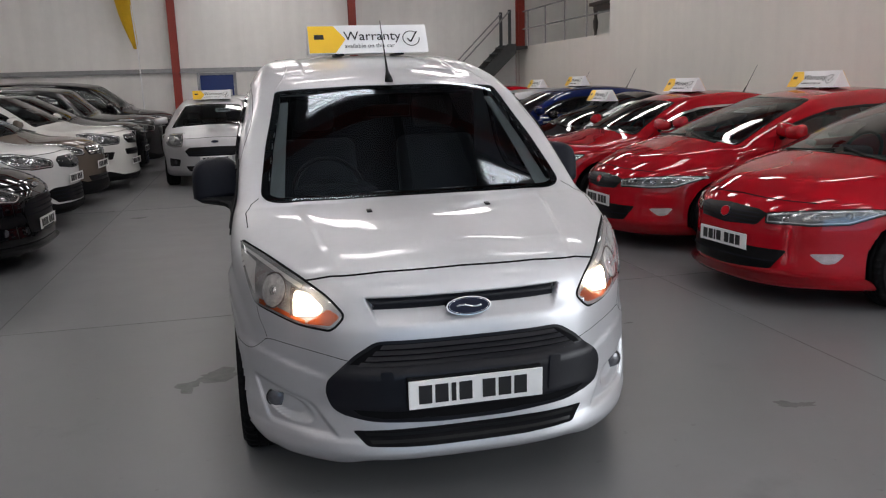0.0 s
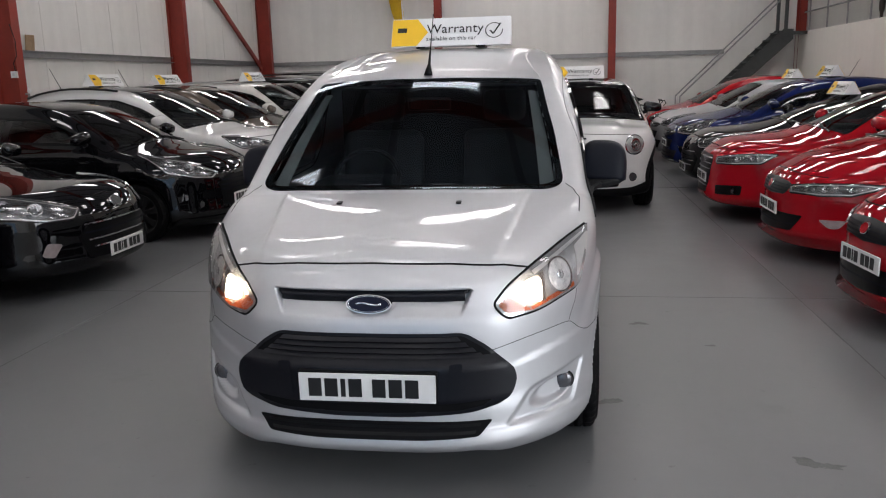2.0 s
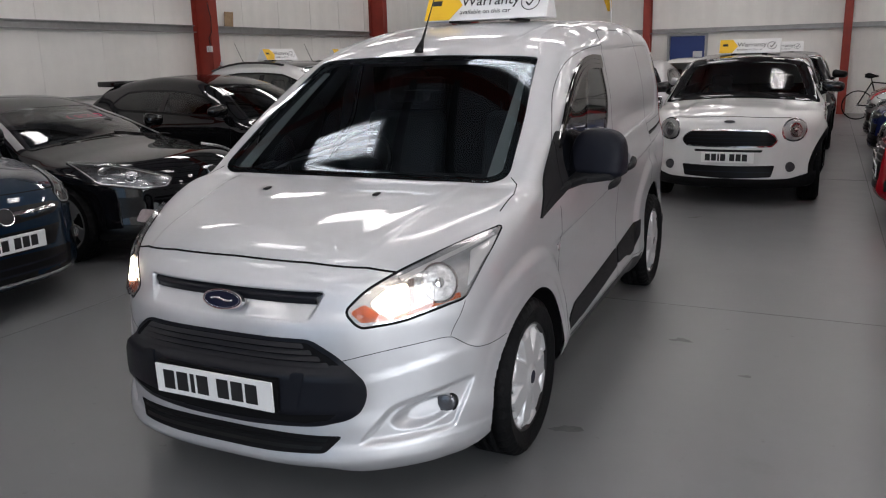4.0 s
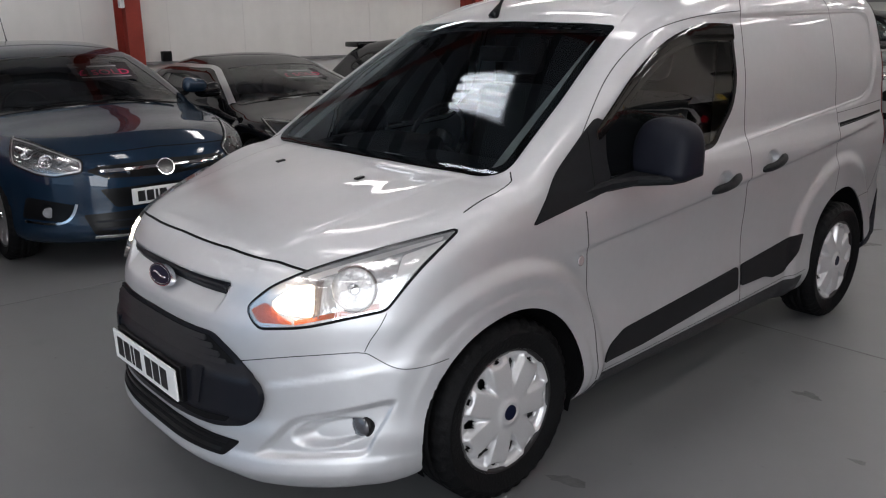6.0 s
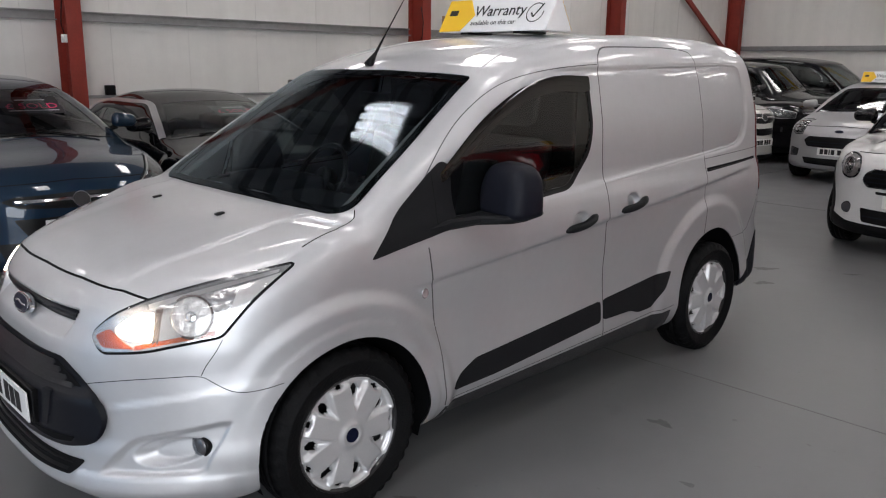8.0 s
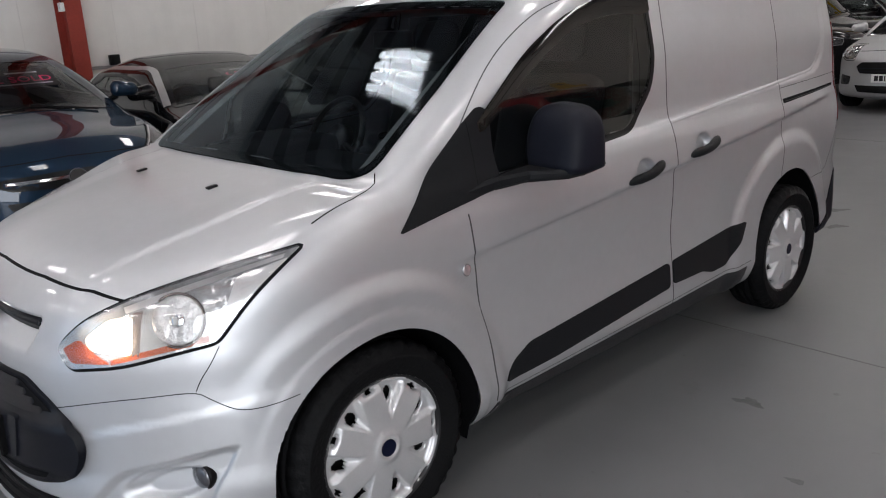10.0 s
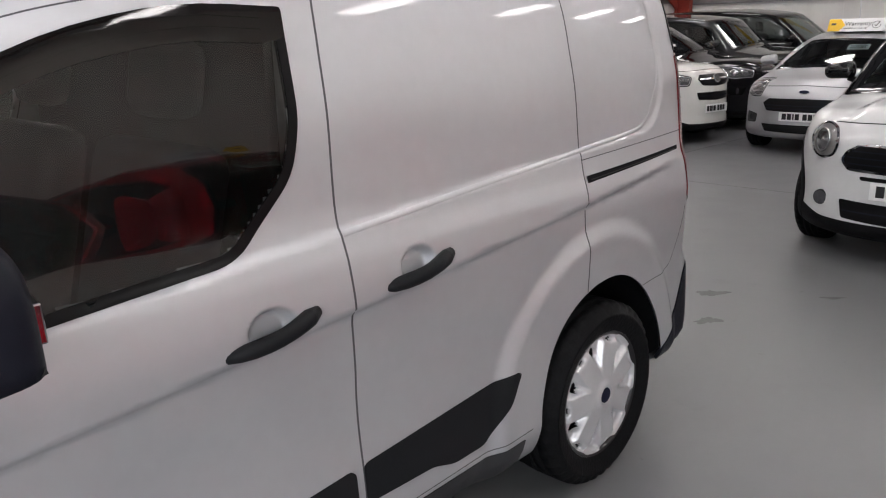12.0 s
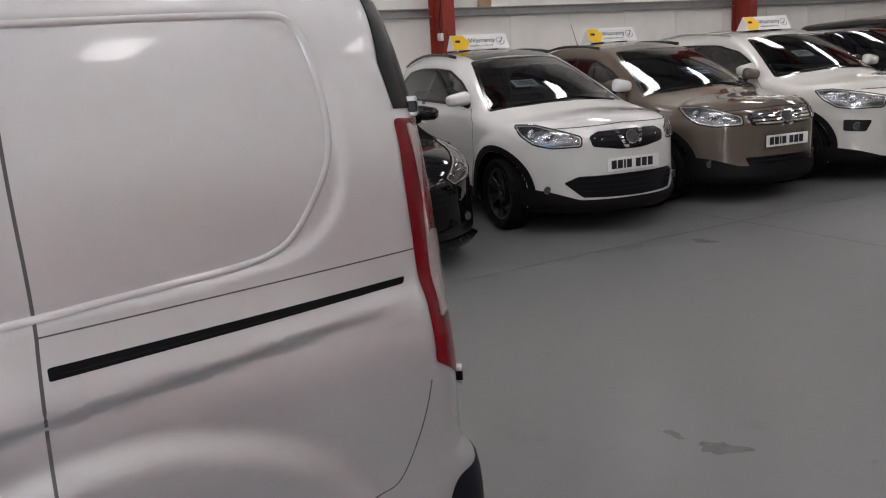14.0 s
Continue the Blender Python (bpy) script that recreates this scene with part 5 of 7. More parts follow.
# gaps between the panels
for name, line in (("door_gap", [(1.365, 0.30), (1.335, 0.62), (1.275, 0.965)]),
                   ("door_gap", [(2.485, 0.31), (2.485, 0.64), (2.467, 0.91), (2.465, 1.10), (2.475, 1.32), (2.487, 1.50), (2.50, 1.645), (2.53, 1.69)]),
                   ("door_gap", [(3.466, 0.71), (3.458, 0.80), (3.460, 0.93), (3.468, 1.08), (3.476, 1.17), (3.472, 1.42), (3.478, 1.58), (3.468, 1.68), (3.41, 1.745), (2.70, 1.738), (2.59, 1.730), (2.53, 1.69)]),
                   ("bumper_gap", [(3.86, 0.634), (3.977, 0.642), (4.07, 0.638), (4.12, 0.645), (4.163, 0.714), (4.198, 0.806), (4.214, 0.870)]),
                   ("sill_gap", [(1.40, 0.305), (2.69, 0.347), (3.14, 0.360)]),
                   ("rail_gap", [(3.475, 1.138), (4.225, 1.159)])):
    laid(name, strip(van_F, eased(line), "side", 0.0062 if name == "door_gap" else 0.0030), M_GAP, van, "", True)
PILLAR = (-0.80, 0.25, -0.55)
laid("door_gap", strip(van_F, eased(flat([(0.835, 1.275, 1.19), (0.826, 1.297, 1.223), (0.791, 1.401, 1.320), (0.755, 1.50, 1.392), (0.728, 1.60, 1.450), (0.722, 1.72, 1.520), (0.726, 1.834, 1.570), (0.727, 1.99, 1.603), (0.727, 2.163, 1.626), (0.726, 2.50, 1.650)], PILLAR)), PILLAR, 0.0042), M_GAP, van, "", True)
laid("bonnet_gap", strip(van_F, [(-0.60, 0.885), (-0.50, 0.905), (-0.3, 0.92), (0, 0.925), (0.3, 0.92), (0.50, 0.905), (0.60, 0.885)], "front", 0.006), M_SEAM, van)
CORNER = (-0.72, 0.69, 0.0)
for name, line in (("bumper_gap", [(0.44, 0.122, 0.602), (0.52, 0.165, 0.620), (0.60, 0.221, 0.633), (0.68, 0.295, 0.643), (0.752, 0.388, 0.649), (0.772, 0.415, 0.625), (0.792, 0.447, 0.600), (0.814, 0.486, 0.584), (0.84, 0.55, 0.582), (0.865, 0.629, 0.595)]),
                   ("wing_gap", [(0.757, 0.478, 0.764), (0.752, 0.45, 0.72), (0.750, 0.41, 0.68), (0.752, 0.388, 0.649)])):
    laid(name, strip(van_F, eased(flat(line, CORNER)), CORNER, 0.0026), M_SEAM, van, "", True)
laid("bonnet_side_gap", strip(van_F, [(0.795, 0.76), (0.80, 0.90), (0.775, 1.0), (0.74, 1.03)], "top", 0.0045), M_SEAM, van, "", True)
laid("sliding_rail", panel(van_F, rounded([(3.480, 1.065), (4.175, 1.091), (4.18, 1.106), (3.480, 1.087)], 0.005), "side", 0.02, 0.0015, 0.0), M_SEAM, van, "black sliding-door rail slot", True)
BEAD = [(2.47, 1.099), (2.65, 1.111), (3.0, 1.137), (3.45, 1.166), (3.65, 1.180), (3.84, 1.190), (3.915, 1.206), (3.962, 1.242), (4.032, 1.342), (4.053, 1.41), (4.053, 1.50), (4.035, 1.60), (4.008, 1.648), (3.96, 1.658), (3.5, 1.652), (2.95, 1.638)]
laid("rail_lip", strip(van_F, [(3.50, 1.0735), (4.15, 1.0935)], "side", 0.004, 0.003), M_SMOOTH_PLASTIC, van, "", True)
laid("pressed_bead", strip(van_F, eased(BEAD), "side", 0.014, 0.0055, 0.015), M_SILVER, van, "", True, True)
for piece in ([(1.415, 0.345), (1.47, 0.405), (1.56, 0.448), (2.455, 0.512), (2.455, 0.405), (1.68, 0.352)], [(2.485, 0.514), (3.10, 0.560), (3.04, 0.475), (2.97, 0.412), (2.93, 0.386), (2.80, 0.384), (2.72, 0.408), (2.485, 0.412)]):
    laid("side_cladding", panel(van_F, rounded(piece, 0.02), "side", 0.04, 0.008, 0.014), M_CLADDING, van, "dark grey door cladding", True)
# the sill's dark tone is painted shade; the metal is silver
laid("sill", panel(van_F, [(1.33, 0.225), (3.10, 0.225), (3.10, 0.340), (2.69, 0.332), (1.37, 0.290)], "side", 0.05, 0.004, 0.01), M_SILL_SHADE, van, "silver sill edge, its shade put into the colour", True)
laid("rear_bumper_trim", panel(van_F, rounded([(4.275, 0.61), (4.235, 0.523), (4.187, 0.450), (4.12, 0.405), (4.05, 0.365), (3.995, 0.350), (3.985, 0.30), (4.10, 0.295), (4.36, 0.32), (4.40, 0.61)], 0.03), "side", 0.03, 0.006, 0.015), M_PLASTIC, van, "dark grey bumper corner", True)
laid("rear_bumper", panel(van_F, rounded([(-0.66, 0.30), (0.66, 0.30), (0.66, 0.58), (-0.66, 0.58)], 0.03), "rear", 0.06, 0.006, 0.015), M_PLASTIC, van)

# door handles with their recesses
for y in (2.125, 2.567):
    zc = 0.912 + 0.085 * (y - 2.125)
    for s in (1, -1):
        bm = bmesh.new()
        pts = [(s * (0.866 - (0.010 if y > 2.3 else 0) + 0.030 * math.sin(math.pi * t)), y + 0.235 * t, zc + 0.030 * t + 0.010 * t * t) for t in np.linspace(0, 1, 9)]
        tube(bm, pts, [0.012, 0.017, 0.019, 0.019, 0.019, 0.019, 0.020, 0.021, 0.015], 12)
        part("door_handle", bm, M_CLADDING, van, "black door handle", True)
for s in (1, -1):
    oval(van, "side_repeater", pose(s * 0.873, 1.259, 0.787, 90, 0, 90 * s), 0.017, 0.021, M_CLEAR_LENS, M_CHROME, 0.004)

# mirrors


def mirror_shell(w, d, h):
    """A mirror housing: upright sides, a flat foot and a rounded, slightly narrower top."""
    bm = bmesh.new()
    rings = []
    for t in np.concatenate([np.linspace(0, 0.72, 7), np.linspace(0.80, 0.995, 9)]):
        close = (1 - t ** 5) ** 0.34
        a, b = w * (1 - 0.10 * t ** 1.5) * close, d * (1 - 0.18 * t) * close
        ring = []
        for k in range(44):
            c, e = math.cos(2 * math.pi * k / 44), math.sin(2 * math.pi * k / 44)
            x, y = a * math.copysign(abs(c) ** 0.5, c), b * math.copysign(abs(e) ** 0.62, e)
            ring.append(bm.verts.new((x, y + 0.018 * t, -h + 2 * h * t)))
        rings.append(ring)
    for lo, hi in zip(rings, rings[1:]):
        for k in range(44):
            bm.faces.new((lo[k], lo[(k + 1) % 44], hi[(k + 1) % 44], hi[k]))
    bm.faces.new(rings[0][::-1])
    bm.faces.new(rings[-1])
    return bm


def mirror_foot(s):
    """The arm under the mirror: a wedge that leaves the door and widens into the mirror's base."""
    bm = bmesh.new()
    rings = []
    for y, x0, x1, z0, z1 in ((1.285, 0.800, 0.874, 0.992, 1.042), (1.40, 0.815, 0.890, 1.014, 1.058), (1.50, 0.825, 0.935, 1.028, 1.066), (1.58, 0.830, 1.045, 1.038, 1.070),
                              (1.63, 0.835, 1.068, 1.044, 1.073), (1.70, 0.840, 1.070, 1.052, 1.076), (1.735, 0.850, 1.055, 1.058, 1.078)):
        rings.append([bm.verts.new((s * x, y, z)) for x, z in ((x0, z0 + 0.004), (x0, z1), (x1 - 0.012, z1), (x1, z1 - 0.010), (x1 - 0.004, z0 + 0.012), (x1 - 0.022, z0))])
    for a, b in zip(rings, rings[1:]):
        for k in range(6):
            q = (a[k], a[(k + 1) % 6], b[(k + 1) % 6], b[k])
            bm.faces.new(q if s < 0 else q[::-1])
    bm.faces.new(rings[0] if s > 0 else rings[0][::-1])
    bm.faces.new(rings[-1][::-1] if s > 0 else rings[-1])
    bmesh.ops.recalc_face_normals(bm, faces=bm.faces[:])
    return bm


for s in (1, -1):
    turn = pose(s * 0.945, 1.655, 1.166, 3, s * 4, -s * 5)
    bm = mirror_shell(0.132, 0.094, 0.098)
    bmesh.ops.transform(bm, matrix=turn, verts=bm.verts[:])
    mir = part("door_mirror", bm, M_PLASTIC, van, "black door mirror", True)
    part("mirror_arm", mirror_foot(s), M_CLADDING, mir)
    boxed("mirror_glass", M_CHROME, mir, -0.072, 0.085, -0.066, 0.072, 0.1015, 0.0, 0.003, "", turn)
TRIANGLE = rounded([(1.00, 0.958), (1.30, 1.004), (1.43, 1.028), (1.425, 1.12), (1.425, 1.262), (1.385, 1.280), (1.31, 1.232), (1.16, 1.122)], [0.012, 0.0, 0.01, 0.0, 0.02, 0.02, 0.03, 0.03])
laid("mirror_triangle", panel(van_F, TRIANGLE, "side", 0.03, 0.008, 0.012), M_CLADDING, van, "black quarter panel", True)
laid("triangle_ridge", strip(van_F, eased([(1.045, 0.985), (1.18, 1.030), (1.33, 1.062)]), "side", 0.010, 0.013), M_CLADDING, van, "", True)
laid("triangle_gap", strip(van_F, [(1.325, 1.015), (1.335, 1.12), (1.325, 1.235)], "side", 0.005, 0.0095), M_SEAM, van, "", True)

# front: grilles, lamps, badge, plate
GR = rounded([(x * sx, z) for sx, half in ((1, 1), (-1, -1)) for x, z in [(0.36, 0.682), (0.440, 0.628), (0.495, 0.570), (0.525, 0.530), (0.533, 0.498), (0.522, 0.445), (0.488, 0.400), (0.39, 0.376), (0.12, 0.364)][::half]], 0.03)
def grille_bulge(v):
    """How far the surround stands off: most beside the plate."""
    return 0.010 + 0.026 * step((0.600 - v[:, 1]) / 0.045) * step((v[:, 1] - 0.376) / 0.05)


laid("main_grille", panel(van_F, GR, "front", 0.018, grille_bulge, 0.030), M_GRILLE, van, "dark grey plastic grille surround")
laid("grille_inset", panel(van_F, rounded([(-0.35, 0.672), (0.35, 0.672), (0.42, 0.626), (0.455, 0.594), (0.35, 0.590), (-0.35, 0.590), (-0.455, 0.594), (-0.42, 0.626)], 0.01), "front", 0.03, 0.0125, 0.0), M_SEAM, van)
for k in range(4):
    z, w = 0.670 - 0.0215 * k, 0.342 + 0.027 * k
    laid("grille_slat", panel(van_F, [(-w, z - 0.013), (w, z - 0.013), (w - 0.01, z), (-w + 0.01, z)], "front", 0.02, lambda v, z=z: 0.016 + 0.010 * step((z - v[:, 1]) / 0.013), 0.010), M_GRILLE, van)
laid("grille_band", panel(van_F, rounded([(-0.445, 0.428), (-0.3, 0.414), (0.3, 0.414), (0.445, 0.428), (0.42, 0.400), (0.34, 0.386), (0, 0.378), (-0.34, 0.386), (-0.42, 0.400)], 0.01), "front", 0.02, lambda v: grille_bulge(v) + 0.0015, 0.0), M_SEAM, van)
for s in (1, -1):
    laid("grille_wing", panel(van_F, rounded([(s * 0.300, 0.572), (s * 0.345, 0.572), (s * 0.318, 0.440), (s * 0.290, 0.440)], 0.01), "front", 0.02, 0.042, 0.014), M_GRILLE, van)
laid("upper_grille", panel(van_F, rounded([(-0.381, 0.829), (0.381, 0.829), (0.362, 0.786), (-0.362, 0.786)], 0.008), "front", 0.011, lambda v: 0.004 + 0.020 * np.sin(np.pi * np.clip((v[:, 1] - 0.784) / 0.046, 0, 1)), 0.006), M_GRILLE, van, "black bar in the slot under the bonnet")
laid("lower_grille", panel(van_F, rounded([(-0.462, 0.340), (-0.2, 0.346), (0.2, 0.346), (0.462, 0.340), (0.41, 0.282), (0.2, 0.276), (-0.2, 0.276), (-0.41, 0.282)], 0.015), "front", 0.03, 0.002, 0.0), M_SEAM, van, "black lower grille slot")
for z in (0.326, 0.298):
    laid("grille_slat", panel(van_F, [(-0.395 - (z - 0.30) * 0.6, z - 0.006), (0.395 + (z - 0.30) * 0.6, z - 0.006), (0.400 + (z - 0.30) * 0.6, z + 0.005), (-0.400 - (z - 0.30) * 0.6, z + 0.005)], "front", 0.03, 0.006, 0.006), M_SMOOTH_PLASTIC, van)
BADGE_AT = pose(0, 0.104, 0.785, 72, 0, 0)
badge = oval(van, "oval_badge", BADGE_AT, 0.090, 0.038, M_BADGE, M_CHROME, 0.016)
for a, b, r in ((0.077, 0.029, 0.0012),):
    bm = bmesh.new()
    tube(bm, [tuple(BADGE_AT @ Vector((a * math.cos(t), b * math.sin(t), 0.0178))) for t in np.linspace(0, 2 * math.pi, 41)], r, 6)
    part("badge_ring", bm, M_CHROME, badge, "", True)
bm = bmesh.new()
tube(bm, [tuple(BADGE_AT @ Vector((-0.048 + 0.096 * t, 0.004 * math.sin(2 * math.pi * t), 0.0182))) for t in np.linspace(0, 1, 24)], 0.0045, 6)
part("badge_bar", bm, M_CHROME, badge, "plain silver bar", True)
plate(van, 0.0, 0.018, 0.492, pose(0, 0, 0, 1.5))
boxed("plate_holder", M_SMOOTH_PLASTIC, van, -0.263, 0.014, 0.43, 0.263, 0.052, 0.552, 0.004)
DIAG = (-0.62, 0.74, -0.26)
HL3 = [(0.476, 0.150, 0.775), (0.500, 0.165, 0.735), (0.519, 0.176, 0.720), (0.62, 0.26, 0.728), (0.756, 0.478, 0.768), (0.775, 0.58, 0.865), (0.786, 0.745, 0.970), (0.70, 0.50, 0.937), (0.590, 0.320, 0.884), (0.52, 0.21, 0.835)]
HL = rounded(flat(HL3, DIAG), [0.03, 0.01, 0.02, 0.05, 0.02, 0.05, 0.01, 0.1, 0.1, 0.05])
laid("headlamp_seal", panel(van_F, shrink(HL, -0.009), DIAG, 0.03, 0.001, 0.0), M_SEAM, van, "", True)
lamps = laid("headlamp", panel(van_F, HL, DIAG, 0.02, 0.002, 0.0), M_LAMP, van, "lit headlamp with amber indicator", True)
for i, lamp in enumerate(lamps):
    def put(name, got, mat):
        got = mirrored(*got) if i else got
        return solid(name, got[0], got[1], mat, lamp, "", got[2])
    put("indicator", panel(van_F, rounded(flat([(0.488, 0.158, 0.772), (0.512, 0.178, 0.733), (0.60, 0.245, 0.733), (0.56, 0.21, 0.765), (0.53, 0.185, 0.80)], DIAG), 0.012), DIAG, 0.015, 0.006, 0.004), M_AMBER)
    put("indicator_strip", panel(van_F, flat([(0.60, 0.245, 0.731), (0.75, 0.46, 0.772), (0.748, 0.46, 0.79), (0.60, 0.245, 0.745)], DIAG), DIAG, 0.015, 0.006, 0.004), M_AMBER)
    put("lit_reflector", panel(van_F, rounded(flat([(0.54, 0.20, 0.80), (0.555, 0.21, 0.768), (0.64, 0.285, 0.752), (0.645, 0.29, 0.86), (0.59, 0.25, 0.85)], DIAG), 0.02), DIAG, 0.015, 0.007, 0.004), M_LIT_SOFT)
    put("bulb", panel(van_F, rounded(flat([(0.555, 0.21, 0.815), (0.57, 0.22, 0.765), (0.64, 0.285, 0.758), (0.642, 0.29, 0.85), (0.60, 0.25, 0.845)], DIAG), 0.02), DIAG, 0.015, 0.010, 0.004), M_LIT)
    s = -1 if i else 1
    X, gn = lay(van_F, flat([(0.70, 0.40, 0.835)], DIAG), DIAG)
    c, nn = X[0] * np.array([s, 1, 1]), gn[0] * np.array([s, 1, 1])
    q = Vector(nn).to_track_quat("Z", "Y").to_matrix().to_4x4()
    at = Matrix.Translation(Vector(c)) @ q
    bm = bmesh.new()
    bmesh.ops.create_uvsphere(bm, u_segments=28, v_segments=12, radius=0.066, matrix=at @ pose(0, 0, 0.0) @ Matrix.Diagonal((1, 1, 0.08, 1)))
    bowl = part("projector", bm, M_REFLECTOR, lamp, "", True)
    bm = bmesh.new()
    tube(bm, [tuple(at @ Vector((0.069 * math.cos(t), 0.069 * math.sin(t), 0.002))) for t in np.linspace(-2.0, 2.3, 28)], 0.0035, 6)
    part("bezel", bm, M_LAMP_TRIM, bowl, "", True)
    bm = bmesh.new()
    bmesh.ops.create_uvsphere(bm, u_segments=16, v_segments=8, radius=0.020, matrix=at @ pose(0, 0, 0.004) @ Matrix.Diagonal((1, 1, 0.2, 1)))
    part("bulb_shield", bm, M_CHROME, bowl, "", True)
    put("lamp_divider", panel(van_F, flat([(0.645, 0.29, 0.868), (0.640, 0.285, 0.752), (0.652, 0.30, 0.752), (0.658, 0.31, 0.872)], DIAG), DIAG, 0.02, 0.006, 0.004), M_LAMP_TRIM)
    put("upper_bezel", panel(van_F, flat([(0.60, 0.30, 0.872), (0.70, 0.48, 0.920), (0.775, 0.70, 0.955), (0.772, 0.70, 0.945), (0.70, 0.47, 0.905), (0.61, 0.30, 0.858)], DIAG), DIAG, 0.02, 0.006, 0.004), M_LAMP_SIDE)
    put("side_reflector", panel(van_F, rounded(flat([(0.755, 0.50, 0.800), (0.770, 0.59, 0.870), (0.782, 0.71, 0.945), (0.745, 0.56, 0.915)], DIAG), 0.01), DIAG, 0.02, 0.006, 0.004), M_LAMP_SIDE)
    put("lens", panel(van_F, shrink(HL, 0.002), DIAG, 0.03, 0.016, 0.014), M_LENS)
for s in (1, -1):
    m = pose(s * 0.728, 0.396, 0.398, 88, 0, s * 14)
    drum = bmesh.new()
    tube(drum, [tuple(m @ Vector((0, 0, h))) for h in (-0.03, 0.014, 0.020)], [0.041, 0.041, 0.038], 24)
    drum = part("fog_lamp", drum, M_SMOOTH_PLASTIC, van, "round fog lamp in a black bezel", True)
    bm = bmesh.new()
    bmesh.ops.create_uvsphere(bm, u_segments=20, v_segments=8, radius=0.035, matrix=m @ pose(0, 0, 0.018) @ Matrix.Diagonal((1, 1, 0.35, 1)))
    part("fog_lens", bm, M_FOG_LENS, drum, "", True)
for x in (0.27, -0.27):
    bm = bmesh.new()
    at_y = np.array([0.742])
    z = float((van_top(at_y - van_bow(at_y) * x * x) - van_crown(at_y) * x * x)[0])
    box(bm, -0.012, -0.018, 0, 0.012, 0.018, 0.009, 0.004, 3, pose(x, 0.742, z - 0.002, 9))
    part("washer_nozzle", bm, M_SMOOTH_PLASTIC, van, "", True)
bm = bmesh.new()
tube(bm, [(0.003, 1.69, 1.632), (0.003, 1.715, 1.665), (0.003, 1.735, 1.69), (0.004, 1.80, 1.785), (0.005, 1.93, 1.97)], [0.024, 0.016, 0.008, 0.0035, 0.0025], 8)
part("aerial", bm, M_SMOOTH_PLASTIC, van, "black whip aerial", True)
# tail lamps and rear hinges
TAIL = (-0.72, -0.69, 0.0)
TL = flat([(0.707, 4.200, 1.436), (0.729, 4.205, 1.318), (0.744, 4.214, 1.190), (0.758, 4.219, 1.084), (0.769, 4.221, 0.990), (0.778, 4.224, 0.906), (0.71, 4.315, 0.835), (0.62, 4.385, 0.820), (0.60, 4.36, 1.16), (0.60, 4.315, 1.42)], TAIL)
tails = laid("tail_lamp", panel(van_F, rounded(TL, 0.012), TAIL, 0.02, 0.004, 0.012), M_RED_LENS, van, "red tail lamp with a clear section", True)
for i, lamp in enumerate(tails):
    for a in ([(0.690, 4.222, 1.425), (0.660, 4.26, 1.405), (0.685, 4.245, 1.34), (0.715, 4.240, 1.22), (0.728, 4.238, 1.10), (0.742, 4.24, 1.0), (0.732, 4.25, 1.0), (0.715, 4.25, 1.18), (0.70, 4.235, 1.32)], [(0.712, 4.255, 1.19), (0.66, 4.32, 1.175), (0.67, 4.34, 0.995), (0.735, 4.252, 1.005)]):
        got = panel(van_F, rounded(flat(a, TAIL), 0.012), TAIL, 0.015, 0.0065, 0.003)
        got = mirrored(*got) if i else got
        solid("clear_section", got[0], got[1], M_CLEAR_LENS, lamp, "", got[2])
laid("rear_pillar", panel(van_F, flat([(0.60, 4.165, 1.72), (0.685, 4.19, 1.55), (0.70, 4.205, 1.455), (0.625, 4.275, 1.45), (0.55, 4.235, 1.70)], TAIL), TAIL, 0.03, 0.004, 0.01), M_SMOOTH_PLASTIC, van, "", True)
for s in (1, -1):
    for y, z in ((4.262, 1.455), (4.335, 0.812)):
        hinge = boxed("rear_hinge", M_SILVER, van, -0.014, -0.024, -0.022, 0.014, 0.024, 0.022, 0.005, "", pose(s * 0.660, y, z, 0, 0, -s * 35))
        boxed("hinge_pin", M_SMOOTH_PLASTIC, hinge, -0.005, 0.0, -0.012, 0.017, 0.026, 0.012, 0.003, "", pose(s * 0.660, y, z, 0, 0, -s * 35))

# cabin


def steering_wheel(parent, x, y, z, tilt):
    bm = bmesh.new()
    ring = [(0.185 * math.cos(2 * math.pi * k / 32), 0.185 * math.sin(2 * math.pi * k / 32), 0) for k in range(33)]
    tube(bm, ring, 0.014, 8)
    for a in (-0.3, math.pi + 0.3, -math.pi / 2):
        tube(bm, [(0.05 * math.cos(a), 0.05 * math.sin(a), -0.02), (0.18 * math.cos(a), 0.18 * math.sin(a), 0)], 0.014, 6)
    bmesh.ops.create_cone(bm, cap_ends=True, segments=20, radius1=0.075, radius2=0.065, depth=0.05, matrix=pose(0, 0, -0.02))
    bmesh.ops.transform(bm, matrix=pose(x, y, z, tilt, 0, 0), verts=bm.verts[:])
    return part("steering_wheel", bm, M_SMOOTH_PLASTIC, parent, "", True)


def seat(parent, x, y, z, h=0.62):
    st = boxed("seat", M_SEAT, parent, x - 0.25, y, z, x + 0.25, y + 0.48, z + 0.16, 0.05, "", None, True)
    boxed("backrest", M_SEAT, st, -0.25, -0.06, 0, 0.25, 0.08, h, 0.055, "", pose(x, y + 0.45, z + 0.12, -14), True)
    boxed("headrest", M_SEAT, st, -0.13, -0.05, 0, 0.13, 0.05, 0.19, 0.045, "", pose(x, y + 0.45 + h * 0.28, z + 0.15 + h, -10), True)
    return st


def dashboard(parent, y0, y1, z, w):
    bm = bmesh.new()
    box(bm, -w, y0, z - 0.42, w, y1, z, 0.06, 3)
    box(bm, -w * 0.72, y0 + (y1 - y0) * 0.45, z - 0.08, -w * 0.18, y1 + 0.02, z + 0.055, 0.04, 3)
    return part("dashboard", bm, M_TRIM, parent, "", True)


